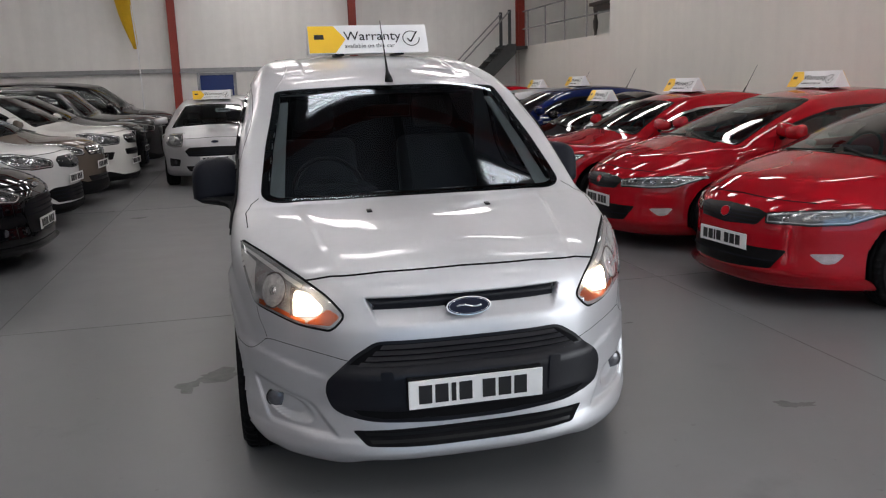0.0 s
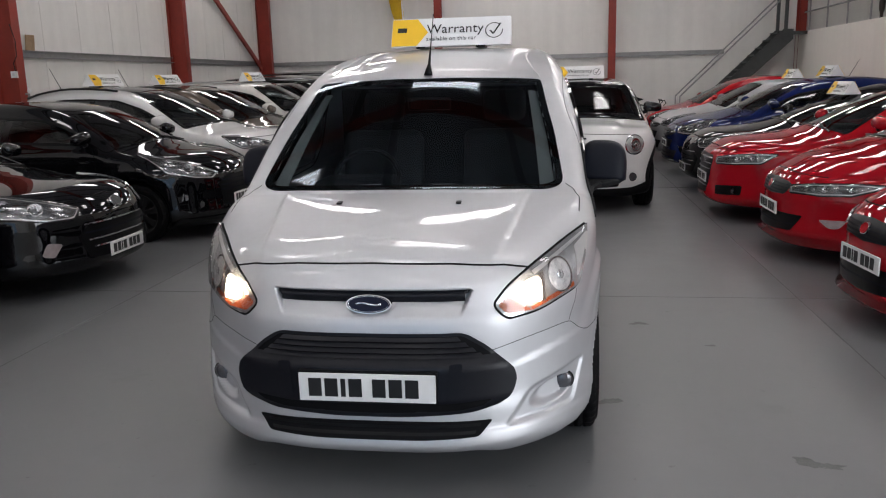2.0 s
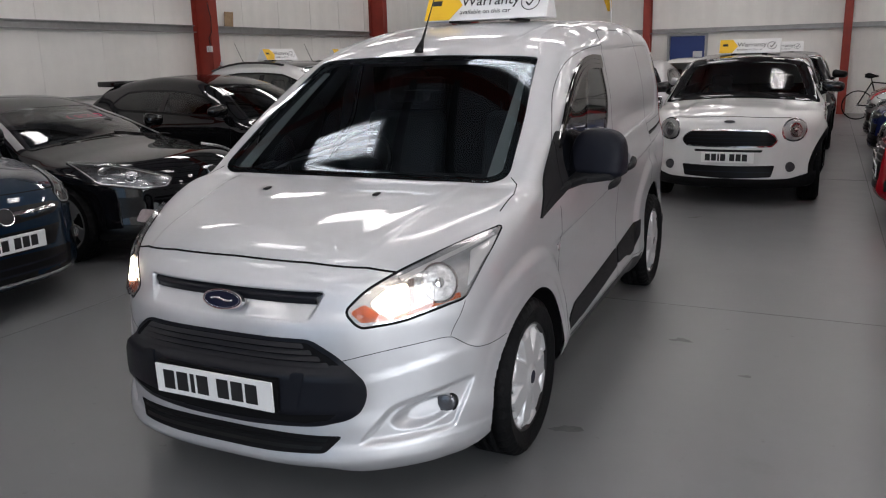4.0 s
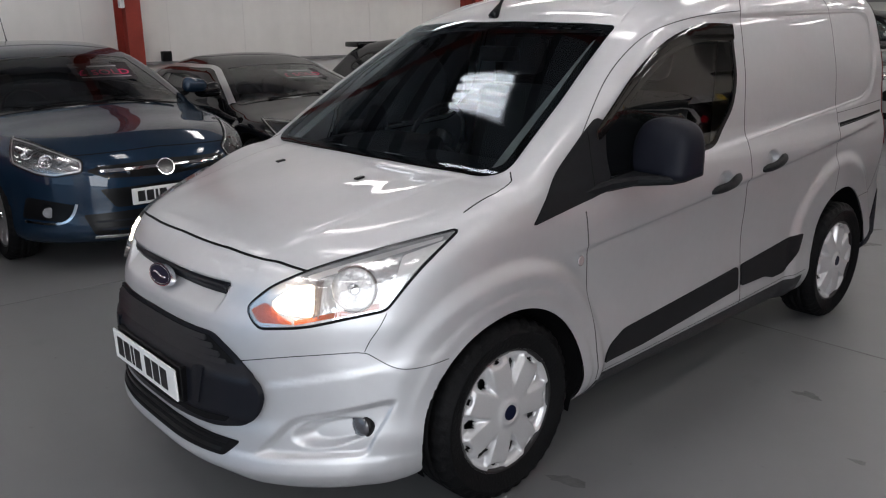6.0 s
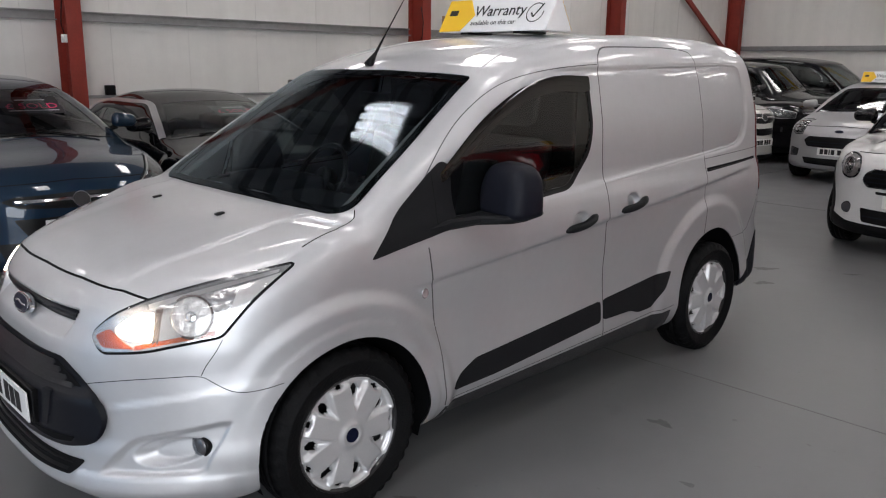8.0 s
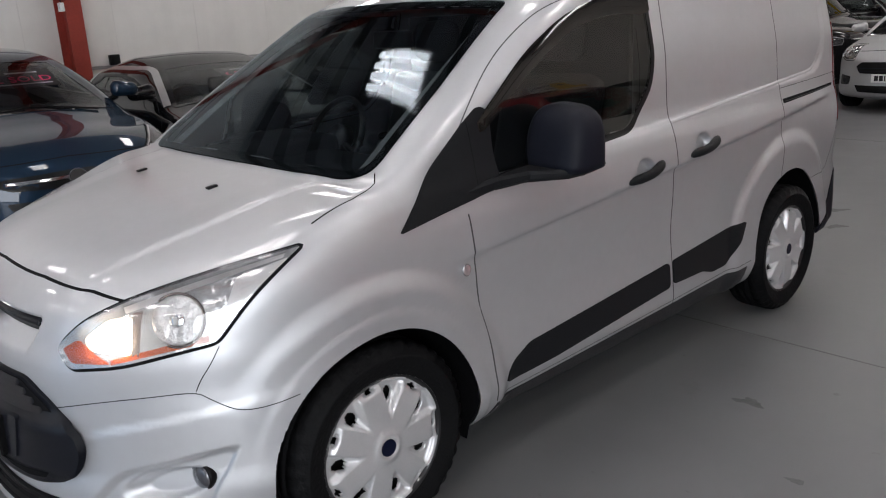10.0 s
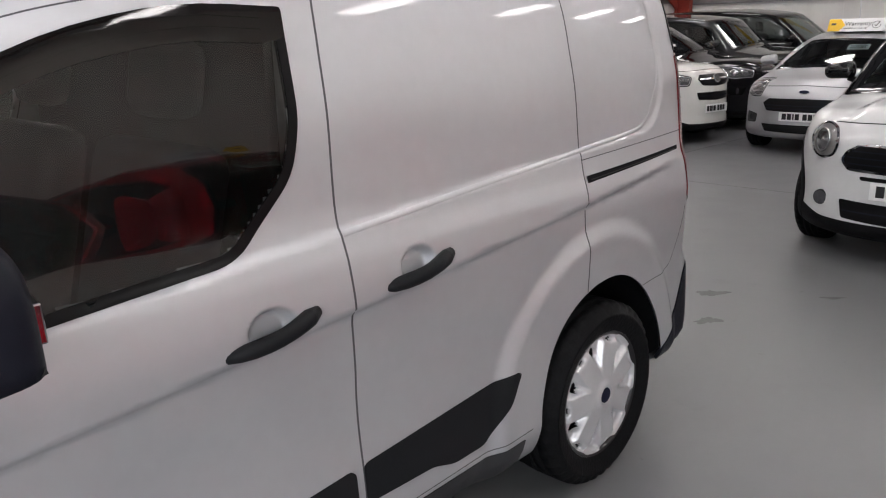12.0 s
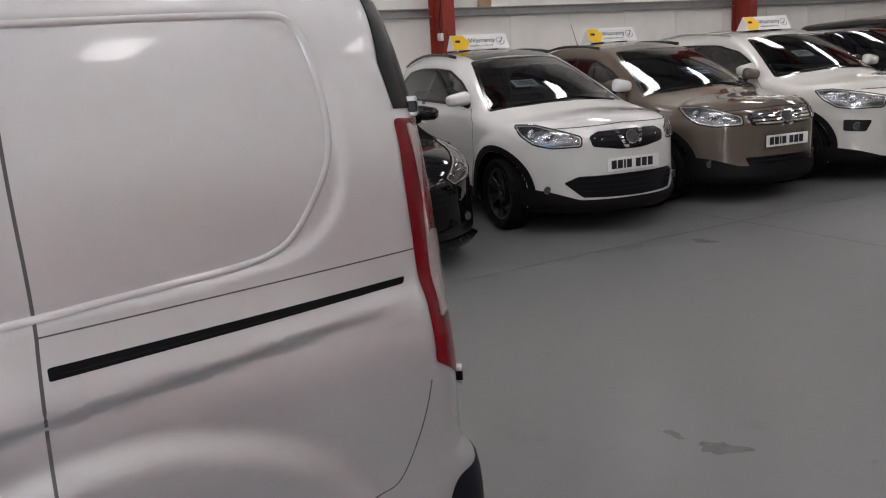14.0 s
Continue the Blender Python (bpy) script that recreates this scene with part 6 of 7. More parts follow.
laid("pillar_trim", panel(van_F, [(0.695, 1.04), (0.655, 1.35), (0.595, 1.70), (0.555, 1.69), (0.595, 1.35), (0.625, 1.04)], "top", 0.04, -0.035, 0.01), M_LINING, van, "pale inner pillar trim", True)
dashboard(van, 0.98, 1.52, 1.06, 0.76)
steering_wheel(van, -0.36, 1.66, 1.06, 62)
seat(van, -0.38, 1.68, 0.58)
seat(van, 0.38, 1.68, 0.58)
boxed("bulkhead", M_TRIM, van, -0.68, 2.40, 0.35, 0.68, 2.43, 1.56, 0.01)
boxed("cabin_floor", M_TRIM, van, -0.78, 1.0, 0.30, 0.78, 2.40, 0.38, 0.01)
boxed("sun_visor", M_LINING, van, -0.58, 1.78, 1.575, -0.12, 1.80, 1.60, 0.004)
boxed("rear_view_mirror", M_SMOOTH_PLASTIC, van, -0.12, 1.72, 1.44, 0.12, 1.75, 1.51, 0.015)

roof_sign(0.025, 2.60, 1.803, 0, 0.77, 0.192, 0)

# ---- the parked cars ----


def body_function(c):
    """The outer surface of a car from its few leading measures."""
    W, H, L = c["W"], c["H"], c["L"]
    zf, (yc, zc), (yr, zr), (ye, ze) = c["zf"], c["cowl"], c["head"], c["tail"]
    bonnet = curve((-0.4, zf - 0.24), (0.0, zf - 0.05), (0.12, zf + 0.01), (0.35, zf + 0.45 * (zc - zf) - 0.0), (yc * 0.75, zc - 0.05), (yc, zc), (yc + 0.6, zc + 0.05), (6.0, zc + 0.06))
    ym = c.get("peak", (yr + ye) / 2)
    roof = curve((-1.0, zr - 0.35), (yr - 0.25, zr - 0.075), (yr, zr), ((yr + ym) / 2, H - (H - zr) * 0.25), (ym, H), ((ym + ye) / 2, H - (H - ze) * 0.3), (ye, ze), (ye + 0.5, ze - 0.22), (6.0, ze - 0.8))
    belt = c.get("belt", zc - 0.03)
    t = c.get("tumble", 0.24)
    side = curve((0.05, W - 0.09), (0.22, W - 0.045), (0.34, W - 0.012), (0.50, W - 0.012), (0.66, W - 0.002), (belt - 0.18, W), (belt - 0.05, W - 0.015), (belt + 0.03, W - 0.06), (belt + 0.25, W - 0.06 - t * 0.5), (H - 0.10, W - 0.06 - t), (H + 0.1, W - 0.20 - t))
    yF, yR, R = c["yF"], c["yF"] + c["wb"], c["R"]
    nose = curve((0.05, 0.16), (0.18, 0.05), (0.28, 0.0), (0.42, 0.015), (0.55, 0.02), (zf - 0.14, 0.03), (zf - 0.03, 0.08), (zf + 0.1, 0.25), (2.0, 0.9))
    back = curve((0.05, L - 0.15), (0.3, L - 0.02), (0.6, L), (0.95, L - 0.05), (ze - 0.12, L - 0.05 - c.get("rake", 0.35)), (ze + 0.1, L - 0.2 - c.get("rake", 0.35)), (2.5, L - 1.2))
    bow, pw = c.get("bow", 0.75), c.get("pw", 3.0)
    slope = (zr - zc) / (yr - yc)

    def F(x, y, z):
        x = np.abs(x)
        w = side(z) - 0.05 * step((y - L + 1.4) / 1.4) - 0.03 * step((1.0 - y) / 1.0) * step((z - zf + 0.2) / 0.3)
        for yy in (yF, yR):
            rr = np.hypot(y - yy, z - R)
            w = w + c.get("flare", 0.022) * step((R + 0.22 - rr) / 0.10) * step((belt - z) / 0.1)
        crease = 0.62 + 0.05 * (y - 1.0)
        w = w + 0.012 * step((z - crease) / 0.08 + 0.5) * step((y - yF - 0.4) / 0.3) * step((yR + 0.2 - y) / 0.4)
        sd = x - w
        u = y - (0.10 + 0.16 * step((y - yc + 0.2) / 0.5)) * x * x
        screen = zc + slope * (u - yc) - 0.05 * (u - yc) * (u - yr)
        screen = np.where(u > yr + 0.5, 3.0, screen)
        crown = 0.10 + c.get("dome", 0.0) * step((0.9 - y) / 0.5)
        zt = -smax(-smax(bonnet(u), screen, 0.04), -roof(u), 0.05) - crown * x * x
        if c.get("bulge"):
            zt = zt + c["bulge"] * (1 - step((x - 0.42) / 0.10)) * step((yc - y) / 0.3)
        sl = np.where((u > yc) & (u < yr), slope, 0.15)
        top = (z - zt) / np.sqrt(1 + sl * sl)
        fr = nose(z) + bow * x ** pw
        fs = bow * pw * x ** (pw - 1)
        front = (fr - y) / np.sqrt(1 + 0.8 * fs * fs)
        rear = (y - back(z) + 0.25 * x ** 3) * 0.85
        bot = c.get("clear", 0.19) - z
        f = smax(sd, top, c.get("round", 0.09))
        f = smax(f, front, 0.12)
        f = smax(f, rear, 0.12)
        return smax(f, bot, 0.06)
    return F


def car(name, label, c, mat, place, sign=None):
    """A parked car: body, glass, lamps, grilles, plate, mirrors, wheels and a plain cabin."""
    F = body_function(c)
    W, H, L, R = c["W"], c["H"], c["L"], c["R"]
    yF, yR = c["yF"], c["yF"] + c["wb"]
    (yc, zc), (yr, zr), (ye, ze) = c["cowl"], c["head"], c["tail"]
    belt = c.get("belt", zc - 0.03)
    th = tagged(new(name), label, c.get("category", "car"), "parked cars")
    th.matrix_basis = place
    cell = c.get("cell", 0.032)
    Ra = R + 0.045
    P, Q = skin(F, (-W - 0.12, -0.12, 0.08), (W + 0.12, L + 0.12, H + 0.14), cell)
    P, Q = arches(F, P, Q, ((yF, R), (yR, R)), Ra, cell)
    xb, xt = W - 0.14, W - 0.12 - c.get("tumble", 0.24) - 0.03
    b2, b1 = 0.26 * xt * xt, 0.22 * xb * xb
    ws = rounded([(-xb, yc + b1 + 0.04), (-xb * 0.5, yc + 0.045), (0, yc + 0.02), (xb * 0.5, yc + 0.045), (xb, yc + b1 + 0.04), (xt, yr + b2 - 0.04), (0, yr - 0.05), (-xt, yr + b2 - 0.04)], [0.05, 0.1, 0.1, 0.1, 0.05, 0.04, 0.2, 0.04])
    # side glass follows the roof line
    ya, yz = yc + 0.40 + c.get("glass_in", 0.0), ye - c.get("glass_end", 0.15)
    low = belt + 0.045
    top_pts = []
    for t in (0.0, 0.12, 0.3, 0.5, 0.7, 0.88, 1.0):
        y = ya + 0.18 + (yz - ya - 0.18) * t
        v = np.array([[W - 0.30, y]])
        zz = lay(F, v, "top")[0][0, 2] - 0.075
        top_pts.append((y, max(low + 0.07, zz)))
    top_pts[-1] = (yz - 0.12, max(low + 0.12, top_pts[-1][1] - 0.03))
    dlo = [(ya, low), (yz - 0.02, low + 0.06), (yz + 0.05, low + 0.12)] + top_pts[::-1]
    dlo = rounded(dlo, 0.05)
    yb = c.get("pillar", (ya + yz) / 2 + 0.08)
    Q = clear_out(P, Q, shrink(ws, 0.03), "top", lambda q: q[:, 2] > belt - 0.1)
    Q = clear_out(P, Q, shrink(dlo, 0.018), "side", lambda q: np.abs(q[:, 0]) > 0.35)
    g, _ = gradient(F, P)
    body = solid("body", P, Q, mat, th, "", g)
    laid("windscreen", panel(F, ws, "top", 0.09, 0.003, 0.0), M_GLASS, th)
    laid("windscreen_border", panel(F, ws, "top", 0.06, 0.005, 0.01, shrink(ws, 0.03)), M_GLOSS_BLACK, th)
    laid("side_window", panel(F, dlo, "side", 0.09, 0.003, 0.0), M_DARK_GLASS, th, "", True)
    laid("window_trim", panel(F, dlo, "side", 0.06, 0.005, 0.01, shrink(dlo, 0.022)), M_CHROME if c.get("bright") else M_SMOOTH_PLASTIC, th, "", True)
    laid("door_pillar", panel(F, [(yb - 0.04, low), (yb + 0.04, low + 0.01), (yb + 0.03, H - 0.20), (yb - 0.05, H - 0.20)], "side", 0.06, 0.0045, 0.01), M_GLOSS_BLACK, th, "", True)
    if c.get("arch_bar"):
        over = (-0.72, 0.28, -0.64)
        rise = [(xb + 0.055 + (xt - xb) * t, yc + b1 + 0.02 + (yr + b2 - yc - b1) * t) for t in (0.12, 0.3, 0.5, 0.75, 1.0)]
        along = [(W - 0.27, yr + b2 + (yz - yr - b2) * t) for t in (0.25, 0.5, 0.75, 1.0)]
        E3 = np.concatenate([lay(F, np.array(rise + along), "top")[0], lay(F, np.array([(yz + 0.22, low + 0.10)]), "side")[0]])
        flat_line = flat(E3, over)
        laid("roof_arch", strip(F, eased(flat_line), over, 0.060, 0.010, 0.05), M_ALLOY, th, "satin silver roof arch", True)
    if c.get("glass_roof"):
        laid("glass_roof", panel(F, rounded([(-xt + 0.04, yr + 0.02), (xt - 0.04, yr + 0.02), (xt - 0.04, ye - 0.25), (-xt + 0.04, ye - 0.25)], 0.08), "top", 0.08, 0.004, 0.0), M_GLOSS_BLACK, th, "black glass roof")
    if c.get("black_top"):
        laid("black_pillar", panel(F, shrink(dlo, -0.075), "side", 0.06, 0.004, 0.0, dlo), M_GLOSS_BLACK, th, "", True)
        laid("black_pillar", panel(F, shrink(ws, -0.09), "top", 0.06, 0.0042, 0.0, ws), M_GLOSS_BLACK, th)
        laid("black_roof", panel(F, rounded([(-xt - 0.02, yr + 0.06), (xt + 0.02, yr + 0.06), (xt + 0.02, ye), (-xt - 0.02, ye)], 0.06), "top", 0.08, 0.004, 0.0), M_GLOSS_BLACK, th)
    for yy in (yF, yR):
        liner(th, F, yy, R, Ra)
        for s in (1, -1):
            wheel(th, s * (W - 0.115), yy, R, 0.215, R * c.get("rim", 0.70), c.get("style", "wide"), c.get("spokes", 7), c.get("alloy", M_ALLOY))
    # panel gaps and handles
    for line in ([(yF + Ra + 0.10, 0.30), (yF + Ra + 0.06, belt - 0.1), (ya - 0.02, belt + 0.03)], [(yb + 0.02, 0.29), (yb + 0.02, belt + 0.03)]):
        laid("door_gap", strip(F, line, "side", 0.006, 0.002, 0.05), M_SEAM, th, "", True)
    if yR - yb > 0.9:
        laid("door_gap", strip(F, [(yR - Ra + 0.0, 0.72), (yR - Ra + 0.12, 0.80), (yR - 0.12, belt + 0.03)], "side", 0.006, 0.002, 0.05), M_SEAM, th, "", True)
    hz = belt - 0.14
    for hy in (yb - 0.22,) + ((yR - 0.30,) if yR - yb > 0.9 else ()):
        X, gn = lay(F, np.array([[hy, hz], [hy + 0.09, hz + 0.006], [hy + 0.18, hz + 0.008]]), "side")
        for s in (1, -1):
            bm = bmesh.new()
            tube(bm, [tuple((X[k] + gn[k] * o) * np.array([s, 1, 1])) for k, o in ((0, 0.004), (1, 0.022), (2, 0.004))], [0.012, 0.014, 0.012], 8)
            part("door_handle", bm, c.get("handle", mat), th, "", True)
    laid("bonnet_gap", strip(F, c.get("bonnet_line", [(-0.58, c["zf"] - 0.015), (0, c["zf"] + 0.005), (0.58, c["zf"] - 0.015)]), "front", 0.006, 0.002, 0.05), M_SEAM, th)
    # dark lower body
    if c.get("cladding"):
        zc0 = c["cladding"]
        laid("sill_cladding", panel(F, [(yF + Ra + 0.02, 0.21), (yR - Ra - 0.02, 0.21), (yR - Ra - 0.02, 0.36), (yF + Ra + 0.02, 0.34)], "side", 0.08, 0.008, 0.015), M_BLACK_PLASTIC, th, "", True)
        laid("bumper_cladding", panel(F, rounded([(-W + 0.02, 0.196), (W - 0.02, 0.196), (W - 0.02, zc0 + 0.07), (0.64, zc0 + 0.02), (0.46, zc0 - 0.045), (-0.46, zc0 - 0.045), (-0.64, zc0 + 0.02), (-W + 0.02, zc0 + 0.07)], 0.03), "front", 0.06, 0.008, 0.015), M_BLACK_PLASTIC, th, "dark plastic lower bumper")
        for yy in (yF, yR):
            a = np.linspace(-0.2, math.pi + 0.2, 25)
            ring = [(yy + (Ra + 0.004) * math.cos(t), max(0.21, R + (Ra + 0.004) * math.sin(t))) for t in a] + [(yy + (Ra + 0.06) * math.cos(t), max(0.2, R + (Ra + 0.06) * math.sin(t))) for t in a[::-1]]
            laid("arch_cladding", panel(F, ring, "side", 0.05, 0.008, 0.012), M_BLACK_PLASTIC, th, "", True)
    if c.get("lip"):
        laid("front_splitter", panel(F, rounded([(-W + 0.08, 0.185), (W - 0.08, 0.185), (W - 0.08, 0.235), (-W + 0.08, 0.235)], 0.01), "front", 0.05, 0.05, 0.06), c["lip"], th, "front splitter lip")
    # grilles: (outline, material), then bars (outline half-width, z, height)
    for poly, m in c["grilles"]:
        full = [(x, z) for x, z in poly] + [(-x, z) for x, z in poly[::-1]]
        laid("grille", panel(F, rounded(full, 0.02), "front", 0.05, 0.003, 0.008), m, th)
    for w, z, h, m in c.get("bars", ()):
        laid("grille_bar", panel(F, [(-w, z - h / 2), (w, z - h / 2), (w, z + h / 2), (-w, z + h / 2)], "front", 0.05, 0.012, 0.012), m, th)
    for poly, m in c.get("pairs", ()):
        laid("bumper_inset", panel(F, rounded(poly, 0.02), "front", 0.04, 0.004, 0.008), m, th, "", True)
    if c.get("fog_trim"):
        laid("fog_trim", strip(F, eased(c["fog_trim"]), "front", 0.016, 0.010), M_CHROME, th, "bright trim round the fog lamp", True)
    D = (-0.62, 0.75, -0.22)
    pts = []
    for x, z in c["lamp_front"]:
        pts.append(lay(F, np.array([[x, z]]), "front")[0][0])
    for y, z in c["lamp_side"]:
        pts.append(lay(F, np.array([[y, z]]), "side")[0][0])
    lp = rounded(flat(pts, D), c.get("lamp_round", 0.03))
    laid("headlamp_seal", panel(F, shrink(lp, -0.008), D, 0.05, 0.0012, 0.0), M_SEAM, th, "", True)
    lamps = laid("headlamp", panel(F, lp, D, 0.04, 0.003, 0.0), M_LAMP_SIDE if c.get("ring") else M_LAMP_BACK, th, "clear headlamp, unlit", True)
    ctr = lp.mean(0)
    axis = np.linalg.eigh(np.cov((lp - ctr).T))[1][:, 1]
    half_long, half_short = np.abs((lp - ctr) @ axis).max(), np.abs((lp - ctr) @ np.array([-axis[1], axis[0]])).max()
    spots = [(0.0, 0.72 * half_short)] if c.get("ring") else [(-0.36 * half_long, 0.46 * half_short), (0.10 * half_long, 0.52 * half_short)]
    trim = strip(F, shrink(lp, 0.010), D, 0.009, 0.006, 0.03, True)
    for i, lamp in enumerate(lamps):
        sx = np.array([-1 if i else 1, 1, 1])
        for along, r in spots:
            X, gn = lay(F, np.array([ctr + axis * along]), D)
            at = Matrix.Translation(Vector(X[0] * sx)) @ Vector(gn[0] * sx).to_track_quat("Z", "Y").to_matrix().to_4x4()
            bv, bf = revolve([(r, 0.004), (r * 0.98, 0.011), (r * 0.88, 0.011), (r * 0.74, 0.007), (r * 0.45, 0.0045), (r * 0.24, 0.004)], 24)
            spin = at @ Matrix(((0, 1, 0, 0), (0, 0, 1, 0), (1, 0, 0, 0), (0, 0, 0, 1)))
            bowl = solid("reflector_bowl", [tuple(spin @ Vector(p)) for p in bv], [q[::-1] for q in bf], M_BOWL, lamp)
            bm = bmesh.new()
            bmesh.ops.create_uvsphere(bm, u_segments=12, v_segments=8, radius=r * 0.27, matrix=at @ pose(0, 0, 0.005) @ Matrix.Diagonal((1, 1, 0.35, 1)))
            part("bulb", bm, M_FOG_LENS if not c.get("ring") else M_CHROME, bowl, "", True)
        for name2, got, mt in (("lamp_trim", trim, M_LAMP_SIDE), ("lens", panel(F, shrink(lp, 0.002), D, 0.06, 0.015, 0.012), M_LENS)):
            got = mirrored(*got) if i else got
            solid(name2, got[0], got[1], mt, lamp, "", got[2])
    if c.get("ring"):
        laid("lamp_ring", strip(F, lp, D, 0.014, 0.016, 0.03, True), M_CHROME, th, "", True)
        rim = [(x, z) for x, z in c["grilles"][0][0]] + [(-x, z) for x, z in c["grilles"][0][0][::-1]]
        laid("grille_rim", strip(F, rounded(rim, 0.02), "front", 0.014, 0.010, 0.03, True), M_CHROME, th)
    for x, z, r in c.get("fogs", ()):
        X1, _ = lay(F, np.array([[x, z]]), "front")
        for s in (1, -1):
            oval(th, "fog_lamp", Matrix.Translation(X1[0] * np.array([s, 1, 1]) + np.array([0, -0.004, 0])) @ Vector((0.3 * s, -0.95, 0)).to_track_quat("Z", "Y").to_matrix().to_4x4(), r, r, M_FOG_LENS, M_SMOOTH_PLASTIC if not c.get("cladding") else M_CHROME, 0.012)
    if c.get("badge"):
        bz, br, bw = c["badge"]
        X1, g1 = lay(F, np.array([[0.0, bz]]), "front")
        oval(th, "front_badge", Matrix.Translation(X1[0] + g1[0] * 0.004) @ Vector(g1[0]).to_track_quat("Z", "Y").to_matrix().to_4x4(), bw, br, c.get("badge_mat", M_DARK_ALLOY), M_CHROME, 0.014)
    pz = c["plate_z"]
    X1, _ = lay(F, np.array([[0.0, pz], [0.0, pz + 0.05], [0.2, pz]]), "front")
    plate(th, 0.0, float(X1[:, 1].min()) - 0.006, pz)
    # mirrors and wipers
    mz, my = low + 0.05, ya + 0.02
    X1, _ = lay(F, np.array([[my + 0.05, low + 0.02]]), "side")
    mx = X1[0, 0] + 0.12
    for s in (1, -1):
        bm = bmesh.new()
        box(bm, -0.115, -0.075, -0.062, 0.115, 0.050, 0.068, 0.048, 5)
        for v in bm.verts:
            out = (v.co.x * s + 0.115) / 0.23
            v.co.z *= 1.05 - 0.28 * out * out
            if v.co.y < 0:
                k = (v.co.y / -0.075) ** 2
                v.co.z *= 1 - 0.22 * k
                v.co.x *= 1 - 0.14 * k
            v.co.y += 0.045 * out * out
        bmesh.ops.transform(bm, matrix=pose(s * mx, my, mz + 0.03, 0, s * 6, -s * 10), verts=bm.verts[:])
        mir = part("door_mirror", bm, c.get("mirror", mat), th, "", True)
        bm = bmesh.new()
        tube(bm, [(s * (mx - 0.17), my + 0.06, low - 0.01), (s * (mx - 0.06), my + 0.01, mz - 0.02)], [0.03, 0.022], 8)
        part("mirror_stalk", bm, M_SMOOTH_PLASTIC, mir, "", True)
        boxed("mirror_glass", M_CHROME, mir, -0.085, 0.055, -0.042, 0.080, 0.061, 0.046, 0.002, "", pose(s * mx, my, mz + 0.03, 0, s * 6, -s * 10))
    for x0, x1 in ((-0.50, 0.05), (0.10, 0.58)):
        a, _ = lay(F, np.array([[x0, yc + 0.10], [x1, yc + 0.06]]), "top")
        bm = bmesh.new()
        tube(bm, [tuple(a[0] + np.array([0, 0, 0.014])), tuple((a[0] + a[1]) / 2 + np.array([0, -0.02, 0.012])), tuple(a[1] + np.array([0, 0, 0.014]))], 0.008, 6)
        part("wiper", bm, M_SMOOTH_PLASTIC, th)
    if c.get("rails"):
        for s in (1, -1):
            line = np.array([[s * (W - 0.30 - 0.02), y] for y in np.linspace(yr + 0.25, ye - 0.1, 9)])
            a, _ = lay(F, line, "top")
            bm = bmesh.new()
            tube(bm, [tuple(p + np.array([0, 0, 0.045 * math.sin(math.pi * min(1, max(0, 0.12 + 0.76 * k / 8))) ** 0.4])) for k, p in enumerate(a)], 0.016, 8)
            part("roof_rail", bm, c["rails"], th, "", True)
    if c.get("spoiler"):
        boxed("roof_spoiler", mat, th, -0.55, ye - 0.05, ze - 0.02, 0.55, ye + 0.28, ze + 0.05, 0.02, "", None, True)
    if c.get("aerial"):
        a, _ = lay(F, np.array([[0.0, ye - 0.25]]), "top")
        bm = bmesh.new()
        tube(bm, [tuple(a[0]), tuple(a[0] + np.array([0, 0.06, 0.10])), tuple(a[0] + np.array([0, 0.20, 0.36]))], [0.014, 0.004, 0.003], 6)
        part("aerial", bm, M_SMOOTH_PLASTIC, th)
    # cabin
    dashboard(th, yc + 0.12, yc + 0.62, belt + 0.0, W - 0.20)
    steering_wheel(th, -0.36, yc + 0.74, belt - 0.02, 65)
    for s in (-0.37, 0.37):
        seat(th, s, yc + 0.95, 0.42, H - 0.42 - 0.62)
    boxed("rear_bench", M_SEAT, th, -W + 0.25, yc + 1.75, 0.42, W - 0.25, yc + 2.2, 0.60, 0.05, "", None, True)
    boxed("rear_backrest", M_SEAT, th, -W + 0.25, -0.07, 0, W - 0.25, 0.07, H - 0.95, 0.05, "", pose(0, yc + 2.2, 0.55, -18), True)
    boxed("cabin_floor", M_TRIM, th, -W + 0.12, yc, 0.26, W - 0.12, yc + 2.6, 0.33, 0.01)
    if sign:
        # the sign stands on the roof, square to the car
        a, _ = lay(F, np.array([[0.0, sign]]), "top")
        m = place @ Matrix.Translation(Vector(a[0]) + Vector((0, 0, -0.004)))
        e = m.to_euler()
        roof_sign(m.translation.x, m.translation.y, m.translation.z, math.degrees(e.z), 0.70, 0.18)
    return th, F


def face_east(x, y, turn=0.0):
    return pose(x, y, 0, 0, 0, 90 + turn)


def face_west(x, y, turn=0.0):
    return pose(x, y, 0, 0, 0, -90 + turn)


